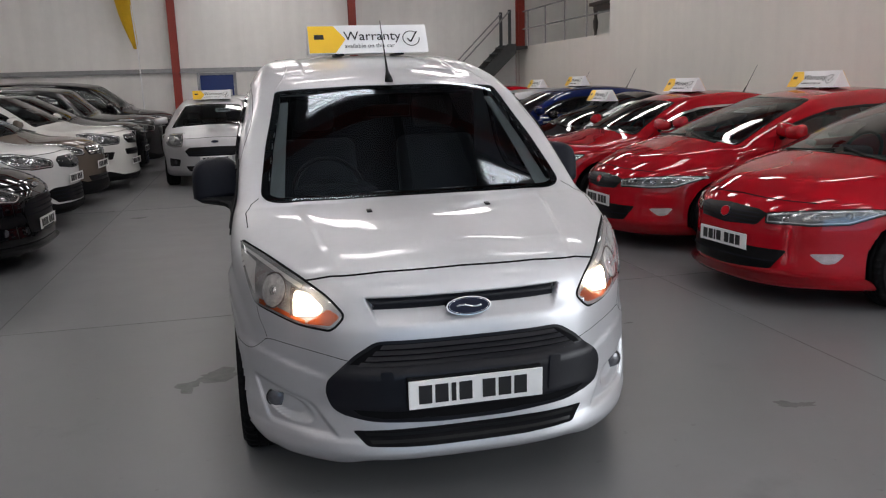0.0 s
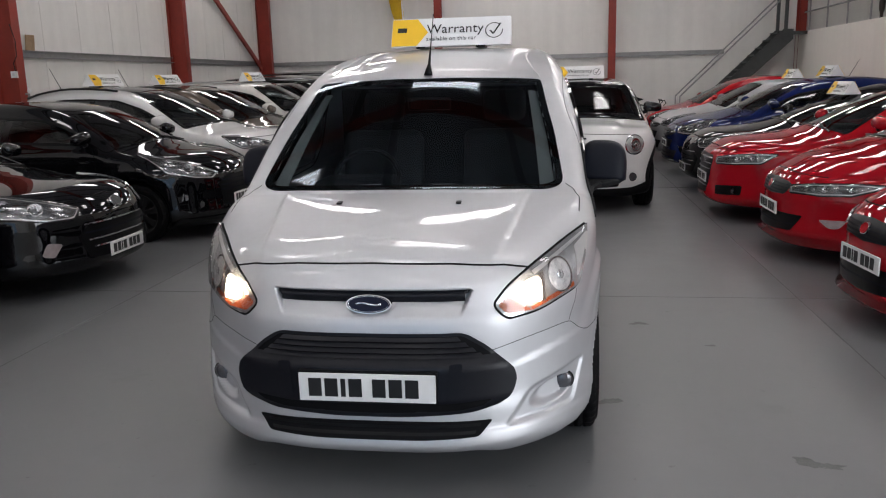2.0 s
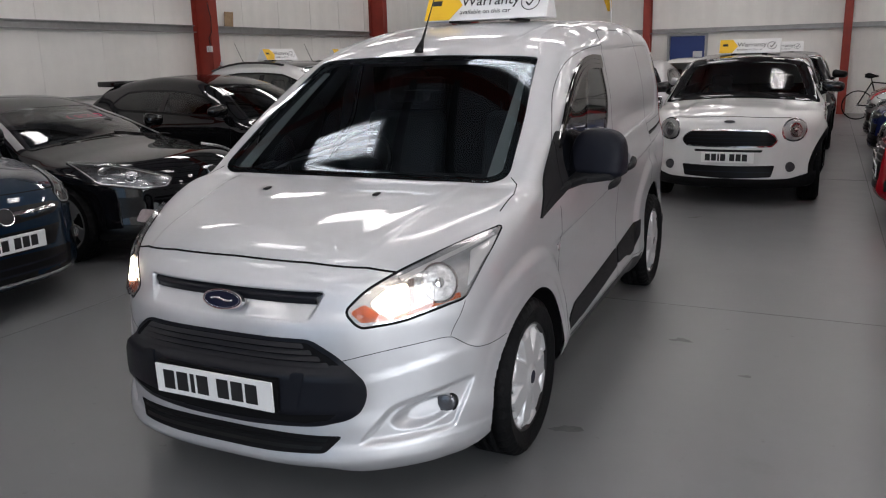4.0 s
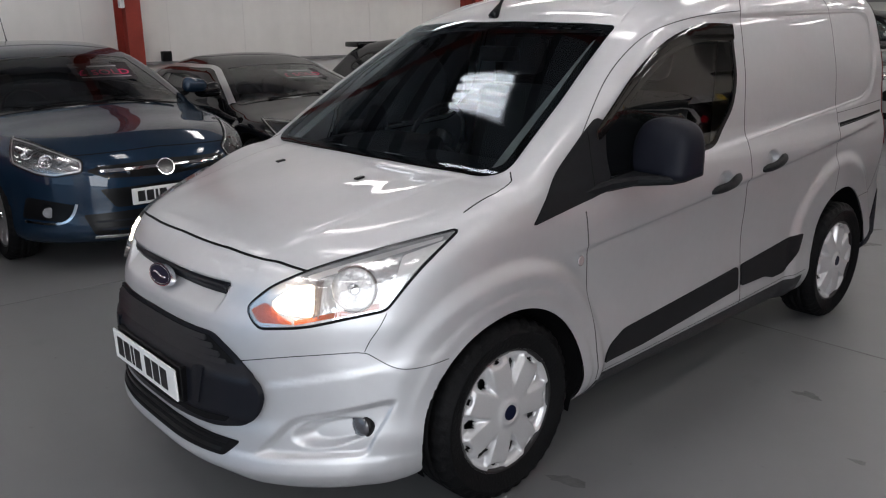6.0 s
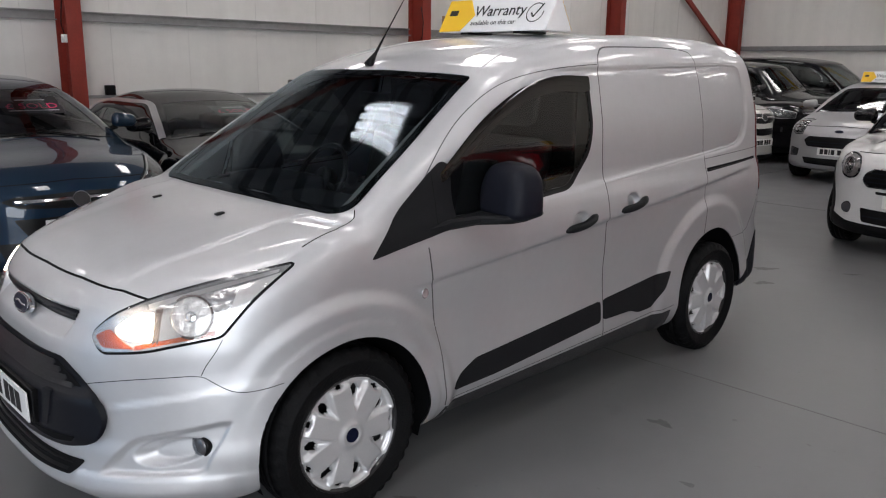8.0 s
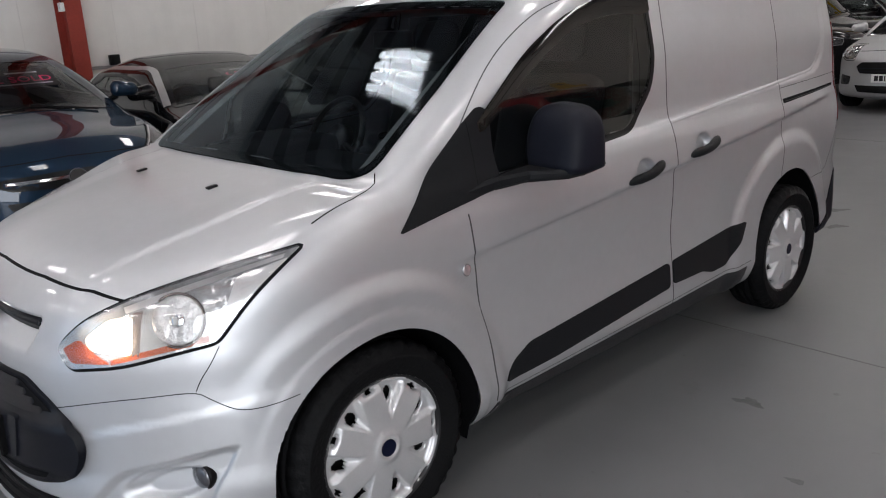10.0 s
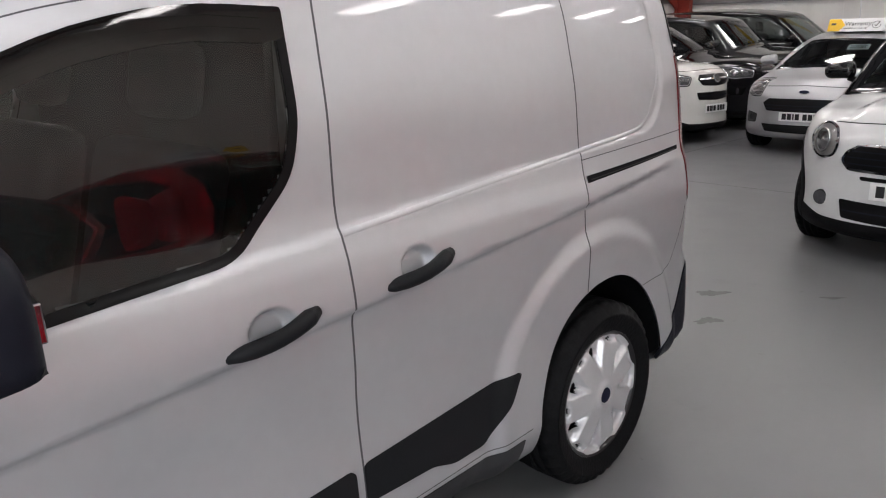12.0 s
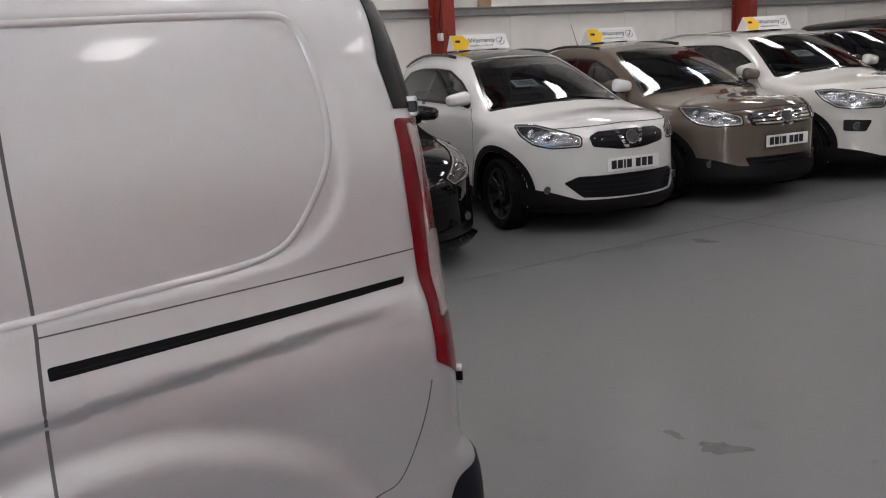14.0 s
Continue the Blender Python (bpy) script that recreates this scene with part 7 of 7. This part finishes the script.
CROSSOVER = dict(W=0.89, H=1.63, L=4.33, zf=0.93, cowl=(1.06, 1.075), head=(2.08, 1.555), tail=(3.90, 1.49), yF=0.86, wb=2.63, R=0.335, belt=1.04, plate_z=0.60, cladding=0.36, rails=M_GLOSS_BLACK, aerial=True, rake=0.30, bow=0.95, pw=2.6, flare=0.03,
               grilles=[([(0, 0.885), (0.29, 0.88), (0.37, 0.84), (0.35, 0.76), (0.12, 0.725), (0, 0.72)], M_SMOOTH_PLASTIC), ([(0, 0.52), (0.46, 0.515), (0.56, 0.46), (0.44, 0.335), (0, 0.325)], M_SMOOTH_PLASTIC)],
               bars=[(0.33, 0.845, 0.010, M_PLASTIC), (0.34, 0.805, 0.010, M_PLASTIC), (0.33, 0.765, 0.010, M_PLASTIC), (0.48, 0.475, 0.012, M_PLASTIC), (0.48, 0.43, 0.012, M_PLASTIC), (0.44, 0.385, 0.012, M_PLASTIC)],
               lamp_front=[(0.42, 0.845), (0.43, 0.765), (0.62, 0.755), (0.72, 0.785)], lamp_side=[(0.56, 0.86), (0.70, 0.945), (0.52, 0.945)], fogs=[(0.66, 0.40, 0.035)], badge=(0.815, 0.062, 0.062),
               pairs=[([(0.105, 0.885), (0.145, 0.885), (0.075, 0.735), (0.03, 0.735), (0.03, 0.755), (0.058, 0.758)], M_CHROME)])
white_crossover = car("crossover_car", "white crossover with dark alloy wheels and black lower bumper", dict(CROSSOVER, glass_roof=True, alloy=M_DARK_ALLOY, spokes=6, style="thin"), M_WHITE, face_east(-2.92, 8.14, -6), 2.95)
BRONZE = dict(CROSSOVER, zf=0.91, cladding=0.42, rails=M_DARK_ALLOY, bars=[(0.33, 0.862, 0.013, M_CHROME), (0.35, 0.832, 0.013, M_CHROME), (0.35, 0.802, 0.013, M_CHROME), (0.33, 0.772, 0.013, M_CHROME), (0.36, 0.42, 0.014, M_PLASTIC)],
              grilles=[([(0, 0.885), (0.31, 0.88), (0.39, 0.84), (0.36, 0.755), (0, 0.745)], M_SMOOTH_PLASTIC), ([(0, 0.46), (0.42, 0.455), (0.38, 0.36), (0, 0.35)], M_SMOOTH_PLASTIC)])
bronze = car("crossover_car", "bronze crossover with chrome-barred grille and roof rails", BRONZE, M_BRONZE, face_east(-2.92, 10.08, -6), 2.95)
SUV = dict(W=0.925, H=1.69, L=4.58, zf=0.99, cowl=(1.14, 1.15), head=(2.02, 1.61), tail=(4.05, 1.56), yF=0.90, wb=2.71, R=0.36, belt=1.09, plate_z=0.48, cladding=0.33, rails=M_ALLOY, rake=0.28, spokes=5, bow=0.90, pw=2.6, flare=0.03,
              grilles=[([(0, 0.935), (0.30, 0.93), (0.35, 0.87), (0.27, 0.79), (0, 0.775)], M_SMOOTH_PLASTIC), ([(0, 0.70), (0.36, 0.70), (0.33, 0.605), (0, 0.585)], M_SMOOTH_PLASTIC)],
              bars=[(0.31, 0.875, 0.018, M_CHROME), (0.32, 0.835, 0.010, M_PLASTIC), (0.32, 0.65, 0.014, M_PLASTIC)], pairs=[([(0.54, 0.66), (0.72, 0.67), (0.72, 0.55), (0.58, 0.54)], M_SMOOTH_PLASTIC)],
              lamp_front=[(0.42, 0.90), (0.46, 0.79), (0.66, 0.78), (0.76, 0.80)], lamp_side=[(0.60, 0.89), (0.70, 0.975), (0.55, 0.985)], fogs=[(0.64, 0.60, 0.045)], badge=(0.875, 0.065, 0.065))
suv = car("white_suv", "cream-white sport utility car with dark lower cladding", dict(SUV, category="suv"), M_PEARL, face_east(-2.70, 11.95, -7), 2.35)
DARK = dict(SUV, H=1.62, plate_z=0.55, cladding=0, rails=M_ALLOY)
car("black_suv", "black sport utility car with silver roof rails", dict(DARK, category="suv", badge=None), M_BLACK, face_east(-2.75, 14.0))
LARGE = dict(SUV, H=1.80, W=0.95, L=4.7, zf=1.04, cowl=(1.25, 1.20), head=(1.80, 1.70), tail=(4.4, 1.74), plate_z=0.62, rails=None, tumble=0.16, rake=0.12, belt=1.14, badge=None)
car("grey_suv", "large dark grey boxy sport utility car", dict(LARGE, category="suv"), M_GREY, face_east(-2.65, 16.2))
MPV = dict(W=0.96, H=1.92, L=5.1, zf=1.05, cowl=(0.98, 1.24), head=(1.72, 1.80), tail=(4.85, 1.85), yF=0.92, wb=3.2, R=0.34, belt=1.18, plate_z=0.55, tumble=0.14, rake=0.12, category="van", aerial=False, glass_end=0.1,
           grilles=[([(0, 0.95), (0.36, 0.95), (0.34, 0.82), (0, 0.80)], M_SMOOTH_PLASTIC), ([(0, 0.48), (0.5, 0.48), (0.46, 0.36), (0, 0.34)], M_SMOOTH_PLASTIC)], bars=[(0.34, 0.90, 0.018, M_CHROME), (0.34, 0.85, 0.018, M_CHROME)],
           lamp_front=[(0.44, 0.93), (0.48, 0.80), (0.70, 0.79), (0.80, 0.82)], lamp_side=[(0.46, 0.95), (0.62, 1.06), (0.46, 1.06)], badge=(0.87, 0.06, 0.06))
car("black_van", "long black people-carrier van parked against the end wall", MPV, M_BLACK, face_east(-2.55, 18.75))

ST = dict(W=0.86, H=1.48, L=3.97, zf=0.80, cowl=(0.92, 1.0), head=(1.68, 1.385), tail=(3.35, 1.37), yF=0.82, wb=2.49, R=0.312, belt=0.97, plate_z=0.40, spoiler=True, lip=M_GLOSS_BLACK, alloy=M_DARK_ALLOY, spokes=8, style="thin", rake=0.30,
          grilles=[([(0, 0.66), (0.34, 0.65), (0.44, 0.58), (0.40, 0.34), (0, 0.32)], M_SMOOTH_PLASTIC)], bars=[(0.40, 0.61, 0.012, M_PLASTIC), (0.42, 0.56, 0.012, M_PLASTIC), (0.41, 0.51, 0.012, M_PLASTIC), (0.38, 0.35, 0.012, M_PLASTIC)],
          lamp_front=[(0.42, 0.70), (0.50, 0.64), (0.66, 0.66)], lamp_side=[(0.48, 0.72), (0.86, 0.92), (0.60, 0.88)], fogs=[(0.64, 0.38, 0.035)], badge=(0.755, 0.028, 0.065), badge_mat=M_BADGE)
car("black_hatchback", "black hatchback with front splitter and roof spoiler", ST, M_BLACK, face_east(-2.78, 5.85, -2), None)
COUPE = dict(W=0.915, H=1.35, L=4.29, zf=0.76, cowl=(1.20, 0.95), head=(2.05, 1.27), tail=(3.15, 1.24), yF=0.92, wb=2.61, R=0.335, belt=0.92, plate_z=0.33, arch_bar=True, rake=0.75, glass_end=0.05, spokes=5, style="thin", pillar=2.85, flare=0.03,
           grilles=[([(0, 0.58), (0.40, 0.56), (0.50, 0.48), (0.44, 0.30), (0, 0.28)], M_SMOOTH_PLASTIC)], bars=[(0.44, 0.565, 0.010, M_CHROME), (0.45, 0.50, 0.014, M_PLASTIC), (0.42, 0.44, 0.010, M_CHROME), (0.38, 0.38, 0.010, M_CHROME)],
           pairs=[([(0.60, 0.44), (0.68, 0.46), (0.72, 0.36), (0.66, 0.34)], M_CLEAR_LENS)], lamp_front=[(0.42, 0.69), (0.50, 0.62), (0.66, 0.62)], lamp_side=[(0.52, 0.67), (0.92, 0.83), (0.60, 0.82)], badge=(0.69, 0.05, 0.075))
coupe, coupe_F = car("black_coupe", "black coupe with satin silver roof arches", COUPE, M_BLACK, face_east(-2.88, 3.45))
FAMILY_HATCH = dict(W=0.905, H=1.51, L=4.42, zf=0.80, cowl=(1.05, 1.02), head=(1.88, 1.42), tail=(3.75, 1.37), yF=0.93, wb=2.685, R=0.325, belt=0.99, plate_z=0.50, bright=False, aerial=True, spokes=7,
             grilles=[([(0, 0.73), (0.42, 0.715), (0.50, 0.69), (0.40, 0.64), (0, 0.62)], M_SMOOTH_PLASTIC), ([(0, 0.42), (0.55, 0.40), (0.50, 0.26), (0, 0.24)], M_SMOOTH_PLASTIC), ([(0, 0.575), (0.44, 0.565), (0.36, 0.44), (0, 0.43)], M_SMOOTH_PLASTIC)],
             bars=[(0.42, 0.685, 0.016, M_CHROME), (0.48, 0.35, 0.012, M_PLASTIC), (0.46, 0.30, 0.012, M_PLASTIC), (0.50, 0.247, 0.012, M_CHROME)],
             pairs=[([(0.585, 0.468), (0.81, 0.52), (0.84, 0.375), (0.635, 0.352)], M_SMOOTH_PLASTIC)], fog_trim=[(0.575, 0.475), (0.60, 0.40), (0.645, 0.350), (0.72, 0.338), (0.83, 0.352)], lamp_front=[(0.50, 0.755), (0.52, 0.685), (0.66, 0.66), (0.74, 0.67)], lamp_side=[(0.52, 0.73), (0.72, 0.89), (0.52, 0.86)], fogs=[(0.72, 0.42, 0.04)], badge=(0.675, 0.062, 0.062))
family_hatch, family_hatch_F = car("blue_hatchback", "dark blue five-door hatchback with a sold card in its windscreen", FAMILY_HATCH, M_BLUE, face_east(-2.78, 1.32))
RED_CROSSOVER = dict(CROSSOVER, badge=None, pairs=[], cladding=0.55)
car("red_crossover", "deep red crossover with dark lower cladding", RED_CROSSOVER, M_DEEP_RED, face_east(-2.72, -0.92))

WEDGE_HATCH = dict(W=0.885, H=1.46, L=4.25, zf=0.76, cowl=(0.88, 1.00), head=(2.00, 1.40), tail=(3.55, 1.30), yF=0.90, wb=2.635, R=0.325, belt=0.97, plate_z=0.45, lip=M_RED, rake=0.35, glass_in=0.15, spokes=7,
             grilles=[([(0, 0.70), (0.28, 0.685), (0.36, 0.66), (0.30, 0.58), (0, 0.56)], M_SMOOTH_PLASTIC), ([(0, 0.425), (0.50, 0.420), (0.42, 0.285), (0, 0.262)], M_SMOOTH_PLASTIC)], bars=[(0.30, 0.655, 0.008, M_PLASTIC), (0.31, 0.63, 0.008, M_PLASTIC), (0.31, 0.605, 0.008, M_PLASTIC), (0.28, 0.58, 0.008, M_PLASTIC), (0.44, 0.34, 0.010, M_PLASTIC)],
             pairs=[([(0.60, 0.405), (0.74, 0.415), (0.71, 0.345), (0.665, 0.34)], M_CLEAR_LENS)], lamp_front=[(0.35, 0.66), (0.36, 0.60), (0.60, 0.60)], lamp_side=[(0.44, 0.615), (0.72, 0.70), (0.50, 0.71)], lamp_round=0.015, badge=(0.635, 0.042, 0.048), badge_mat=M_RED, bow=0.95, pw=2.8)
car("red_hatchback", "glossy red five-door hatchback with low front lip", WEDGE_HATCH, M_RED, face_west(2.57, 2.45, 5), None)
wedge_hatch = car("red_hatchback", "glossy red five-door hatchback with a warranty sign on its roof", WEDGE_HATCH, M_RED, face_west(2.57, 4.67, 1), 2.5)
PREMIUM_HATCH = dict(W=0.89, H=1.43, L=4.24, zf=0.80, cowl=(1.12, 0.98), head=(1.92, 1.35), tail=(3.45, 1.31), yF=0.86, wb=2.60, R=0.325, belt=0.94, plate_z=0.46, bright=True, spokes=5,
            grilles=[([(0, 0.72), (0.30, 0.71), (0.34, 0.65), (0.24, 0.30), (0, 0.29)], M_SMOOTH_PLASTIC)], bars=[(0.31, 0.68, 0.012, M_CHROME), (0.31, 0.62, 0.010, M_ALLOY), (0.30, 0.56, 0.010, M_ALLOY), (0.25, 0.37, 0.010, M_ALLOY)],
            pairs=[([(0.44, 0.40), (0.72, 0.42), (0.72, 0.32), (0.46, 0.30)], M_SMOOTH_PLASTIC)], lamp_front=[(0.40, 0.70), (0.42, 0.63), (0.64, 0.64)], lamp_side=[(0.46, 0.66), (0.62, 0.76), (0.46, 0.76)], fogs=[(0.66, 0.36, 0.03)], badge=(0.64, 0.035, 0.10), aerial=True)
car("red_hatchback", "bright red hatchback with bright window trim and tall grille", PREMIUM_HATCH, M_RED, face_west(2.36, 6.78), 2.35)
car("black_coupe", "black coupe with silver arches and a warranty sign", dict(COUPE, H=1.40), M_BLACK, face_west(2.48, 8.95), 2.08)
car("blue_hatchback", "navy blue five-door hatchback", dict(FAMILY_HATCH, bright=False, H=1.50), M_NAVY, face_west(2.48, 11.05), 2.55)
car("silver_hatchback", "silver hatchback in a row of cars", dict(FAMILY_HATCH, bright=False, H=1.46), M_LIGHT_SILVER, face_west(2.5, 13.2), 2.55)
car("red_small_car", "bright red small hatchback near the stairs", dict(ST, spoiler=False, lip=None, H=1.52), M_RED, face_west(2.6, 15.5))

CITY_SUV = dict(W=0.895, H=1.58, L=4.11, zf=0.93, cowl=(0.98, 1.09), head=(1.46, 1.52), tail=(3.75, 1.53), yF=0.80, wb=2.595, R=0.335, belt=1.06, plate_z=0.52, cladding=0.0, rake=0.18, tumble=0.18, rails=None, black_top=True, ring=True, mirror=M_BLACK, spokes=5, bulge=0.02, flare=0.035, cell=0.028,
            grilles=[([(0, 0.800), (0.36, 0.795), (0.44, 0.745), (0.47, 0.690), (0.42, 0.635), (0, 0.628)], M_SMOOTH_PLASTIC), ([(0, 0.600), (0.34, 0.600), (0.33, 0.575), (0, 0.575)], M_SMOOTH_PLASTIC), ([(0, 0.43), (0.46, 0.44), (0.43, 0.32), (0, 0.30)], M_SMOOTH_PLASTIC)],
            lamp_front=[(0.505, 0.80), (0.53, 0.715), (0.615, 0.68), (0.695, 0.70), (0.735, 0.785), (0.70, 0.875), (0.62, 0.91), (0.535, 0.88)], lamp_side=[], lamp_round=0.06, fogs=[(0.60, 0.42, 0.052)], bars=[(0.40, 0.755, 0.008, M_PLASTIC), (0.43, 0.715, 0.008, M_PLASTIC), (0.42, 0.675, 0.008, M_PLASTIC), (0.42, 0.37, 0.010, M_PLASTIC)], badge=(0.875, 0.02, 0.06))
city_suv, city_F = car("white_city_suv", "white compact crossover with black mirrors and a roof sign", dict(CITY_SUV, category="car"), M_WHITE, pose(1.0, 6.77, 0, 0, 0, 0), 1.95)
laid("lower_bumper", panel(city_F, rounded([(-0.86, 0.20), (0.86, 0.20), (0.86, 0.36), (0.60, 0.30), (-0.60, 0.30), (-0.86, 0.36)], 0.03), "front", 0.05, 0.007, 0.015), M_BLACK_PLASTIC, city_suv, "black plastic lower bumper")
for yy in (0.80, 3.395):
    a = np.linspace(-0.25, math.pi + 0.25, 25)
    ring = [(yy + 0.385 * math.cos(t), max(0.2, 0.335 + 0.385 * math.sin(t))) for t in a] + [(yy + 0.45 * math.cos(t), max(0.19, 0.335 + 0.45 * math.sin(t))) for t in a[::-1]]
    laid("arch_cladding", panel(city_F, ring, "side", 0.05, 0.008, 0.012), M_BLACK_PLASTIC, city_suv, "", True)
SMALL_HATCH = dict(ST, spoiler=False, lip=None, W=0.87, H=1.48, L=4.04, zf=0.83, plate_z=0.47, alloy=M_ALLOY, grilles=[([(0, 0.685), (0.42, 0.68), (0.50, 0.62), (0.44, 0.53), (0, 0.52)], M_SMOOTH_PLASTIC), ([(0, 0.37), (0.50, 0.37), (0.44, 0.28), (0, 0.27)], M_SMOOTH_PLASTIC)],
              bars=[(0.46, 0.60, 0.010, M_PLASTIC), (0.45, 0.56, 0.010, M_PLASTIC)], lamp_front=[(0.52, 0.80), (0.54, 0.70), (0.68, 0.69)], lamp_side=[(0.42, 0.73), (0.62, 0.88), (0.50, 0.90)], pairs=[([(0.58, 0.48), (0.76, 0.50), (0.76, 0.36), (0.60, 0.37)], M_SMOOTH_PLASTIC)], fogs=[(0.66, 0.43, 0.035)])
small_hatch = car("silver_hatchback", "light silver hatchback with black grille and a roof sign", SMALL_HATCH, M_LIGHT_SILVER, pose(-1.36, 11.35, 0, 0, 0, 2), 1.95)
car("white_hatchback", "white hatchback standing behind the silver one", dict(SMALL_HATCH, alloy=M_ALLOY), M_WHITE, pose(-1.1, 16.2, 0, 0, 0, 0))
car("grey_hatchback", "dark grey tall hatchback behind the white crossover", dict(CITY_SUV, mirror=M_SMOOTH_PLASTIC, rails=None, black_top=False, ring=False), M_GREY, pose(1.12, 11.7, 0, 0, 0, 0), 1.95)

# cards behind windscreens
for F, th, x, y in ((family_hatch_F, family_hatch, 0.20, 1.58), (coupe_F, coupe, 0.15, 1.75)):
    X, gn = lay(F, np.array([[x, y]]), "top")
    base = Matrix.Translation(X[0] - gn[0] * 0.012) @ Matrix(((1, 0, 0, 0), (0, gn[0][2], gn[0][1], 0), (0, -gn[0][1], gn[0][2], 0), (0, 0, 0, 1)))
    card = boxed("windscreen_card", M_INK, th, -0.24, -0.15, -0.002, 0.24, 0.15, 0.0, 0.0005, "black sold card behind the windscreen", base)
    lettering("lettering", "£", 0.125, M_PINK, card, base @ pose(-0.21, -0.06, 0.002))
    lettering("lettering", "SOLD", 0.125, M_PINK, card, base @ pose(-0.10, -0.06, 0.002))
    for x0, y0, x1, y1 in ((-0.2, -0.105, 0.2, -0.09), (-0.1, 0.08, 0.14, 0.10)):
        bm = bmesh.new()
        box(bm, x0, y0, 0.001, x1, y1, 0.0025, 0, 2, base)
        part("print_line", bm, M_PAPER, card)


def price_card(th, F, x, y, w=0.26, h=0.15, title="", mat=M_PAPER):
    """A printed card behind a windscreen: a title where it can be read, the rest as plain bars."""
    X, gn = lay(F, np.array([[x, y]]), "top")
    base = Matrix.Translation(X[0] - gn[0] * 0.012) @ Matrix(((1, 0, 0, 0), (0, gn[0][2], gn[0][1], 0), (0, -gn[0][1], gn[0][2], 0), (0, 0, 0, 1)))
    card = boxed("windscreen_card", mat, th, -w / 2, -h / 2, -0.002, w / 2, h / 2, 0.0, 0.0005, "printed price card behind the windscreen", base)
    rows = ((0.5, 0.22), (0.42, 0.02), (0.46, -0.18))
    if title:
        for k, word in enumerate(title.split()):
            lettering("lettering", word, h * 0.30, M_SIGN, card, base @ pose(-w * 0.44 + w * 0.42 * k, h * 0.16, 0.002))
        rows = ((0.5, -0.10), (0.46, -0.30))
    for a, b in rows:
        bm = bmesh.new()
        box(bm, -w * a * 0.8, h * (b - 0.06), 0.001, w * a * 0.8, h * (b + 0.06), 0.0022, 0, 2, base)
        part("print_line", bm, M_SIGN if title else M_SEAM_GREY, card)


price_card(*bronze, 0.12, 1.45, 0.36, 0.22, "FOR SALE", M_CARD_BLUE)
for (th, F), x, y in ((small_hatch, 0.18, 1.45), (white_crossover, -0.2, 1.5), (suv, -0.15, 1.55), (wedge_hatch, 0.1, 1.6)):
    price_card(th, F, x, y)
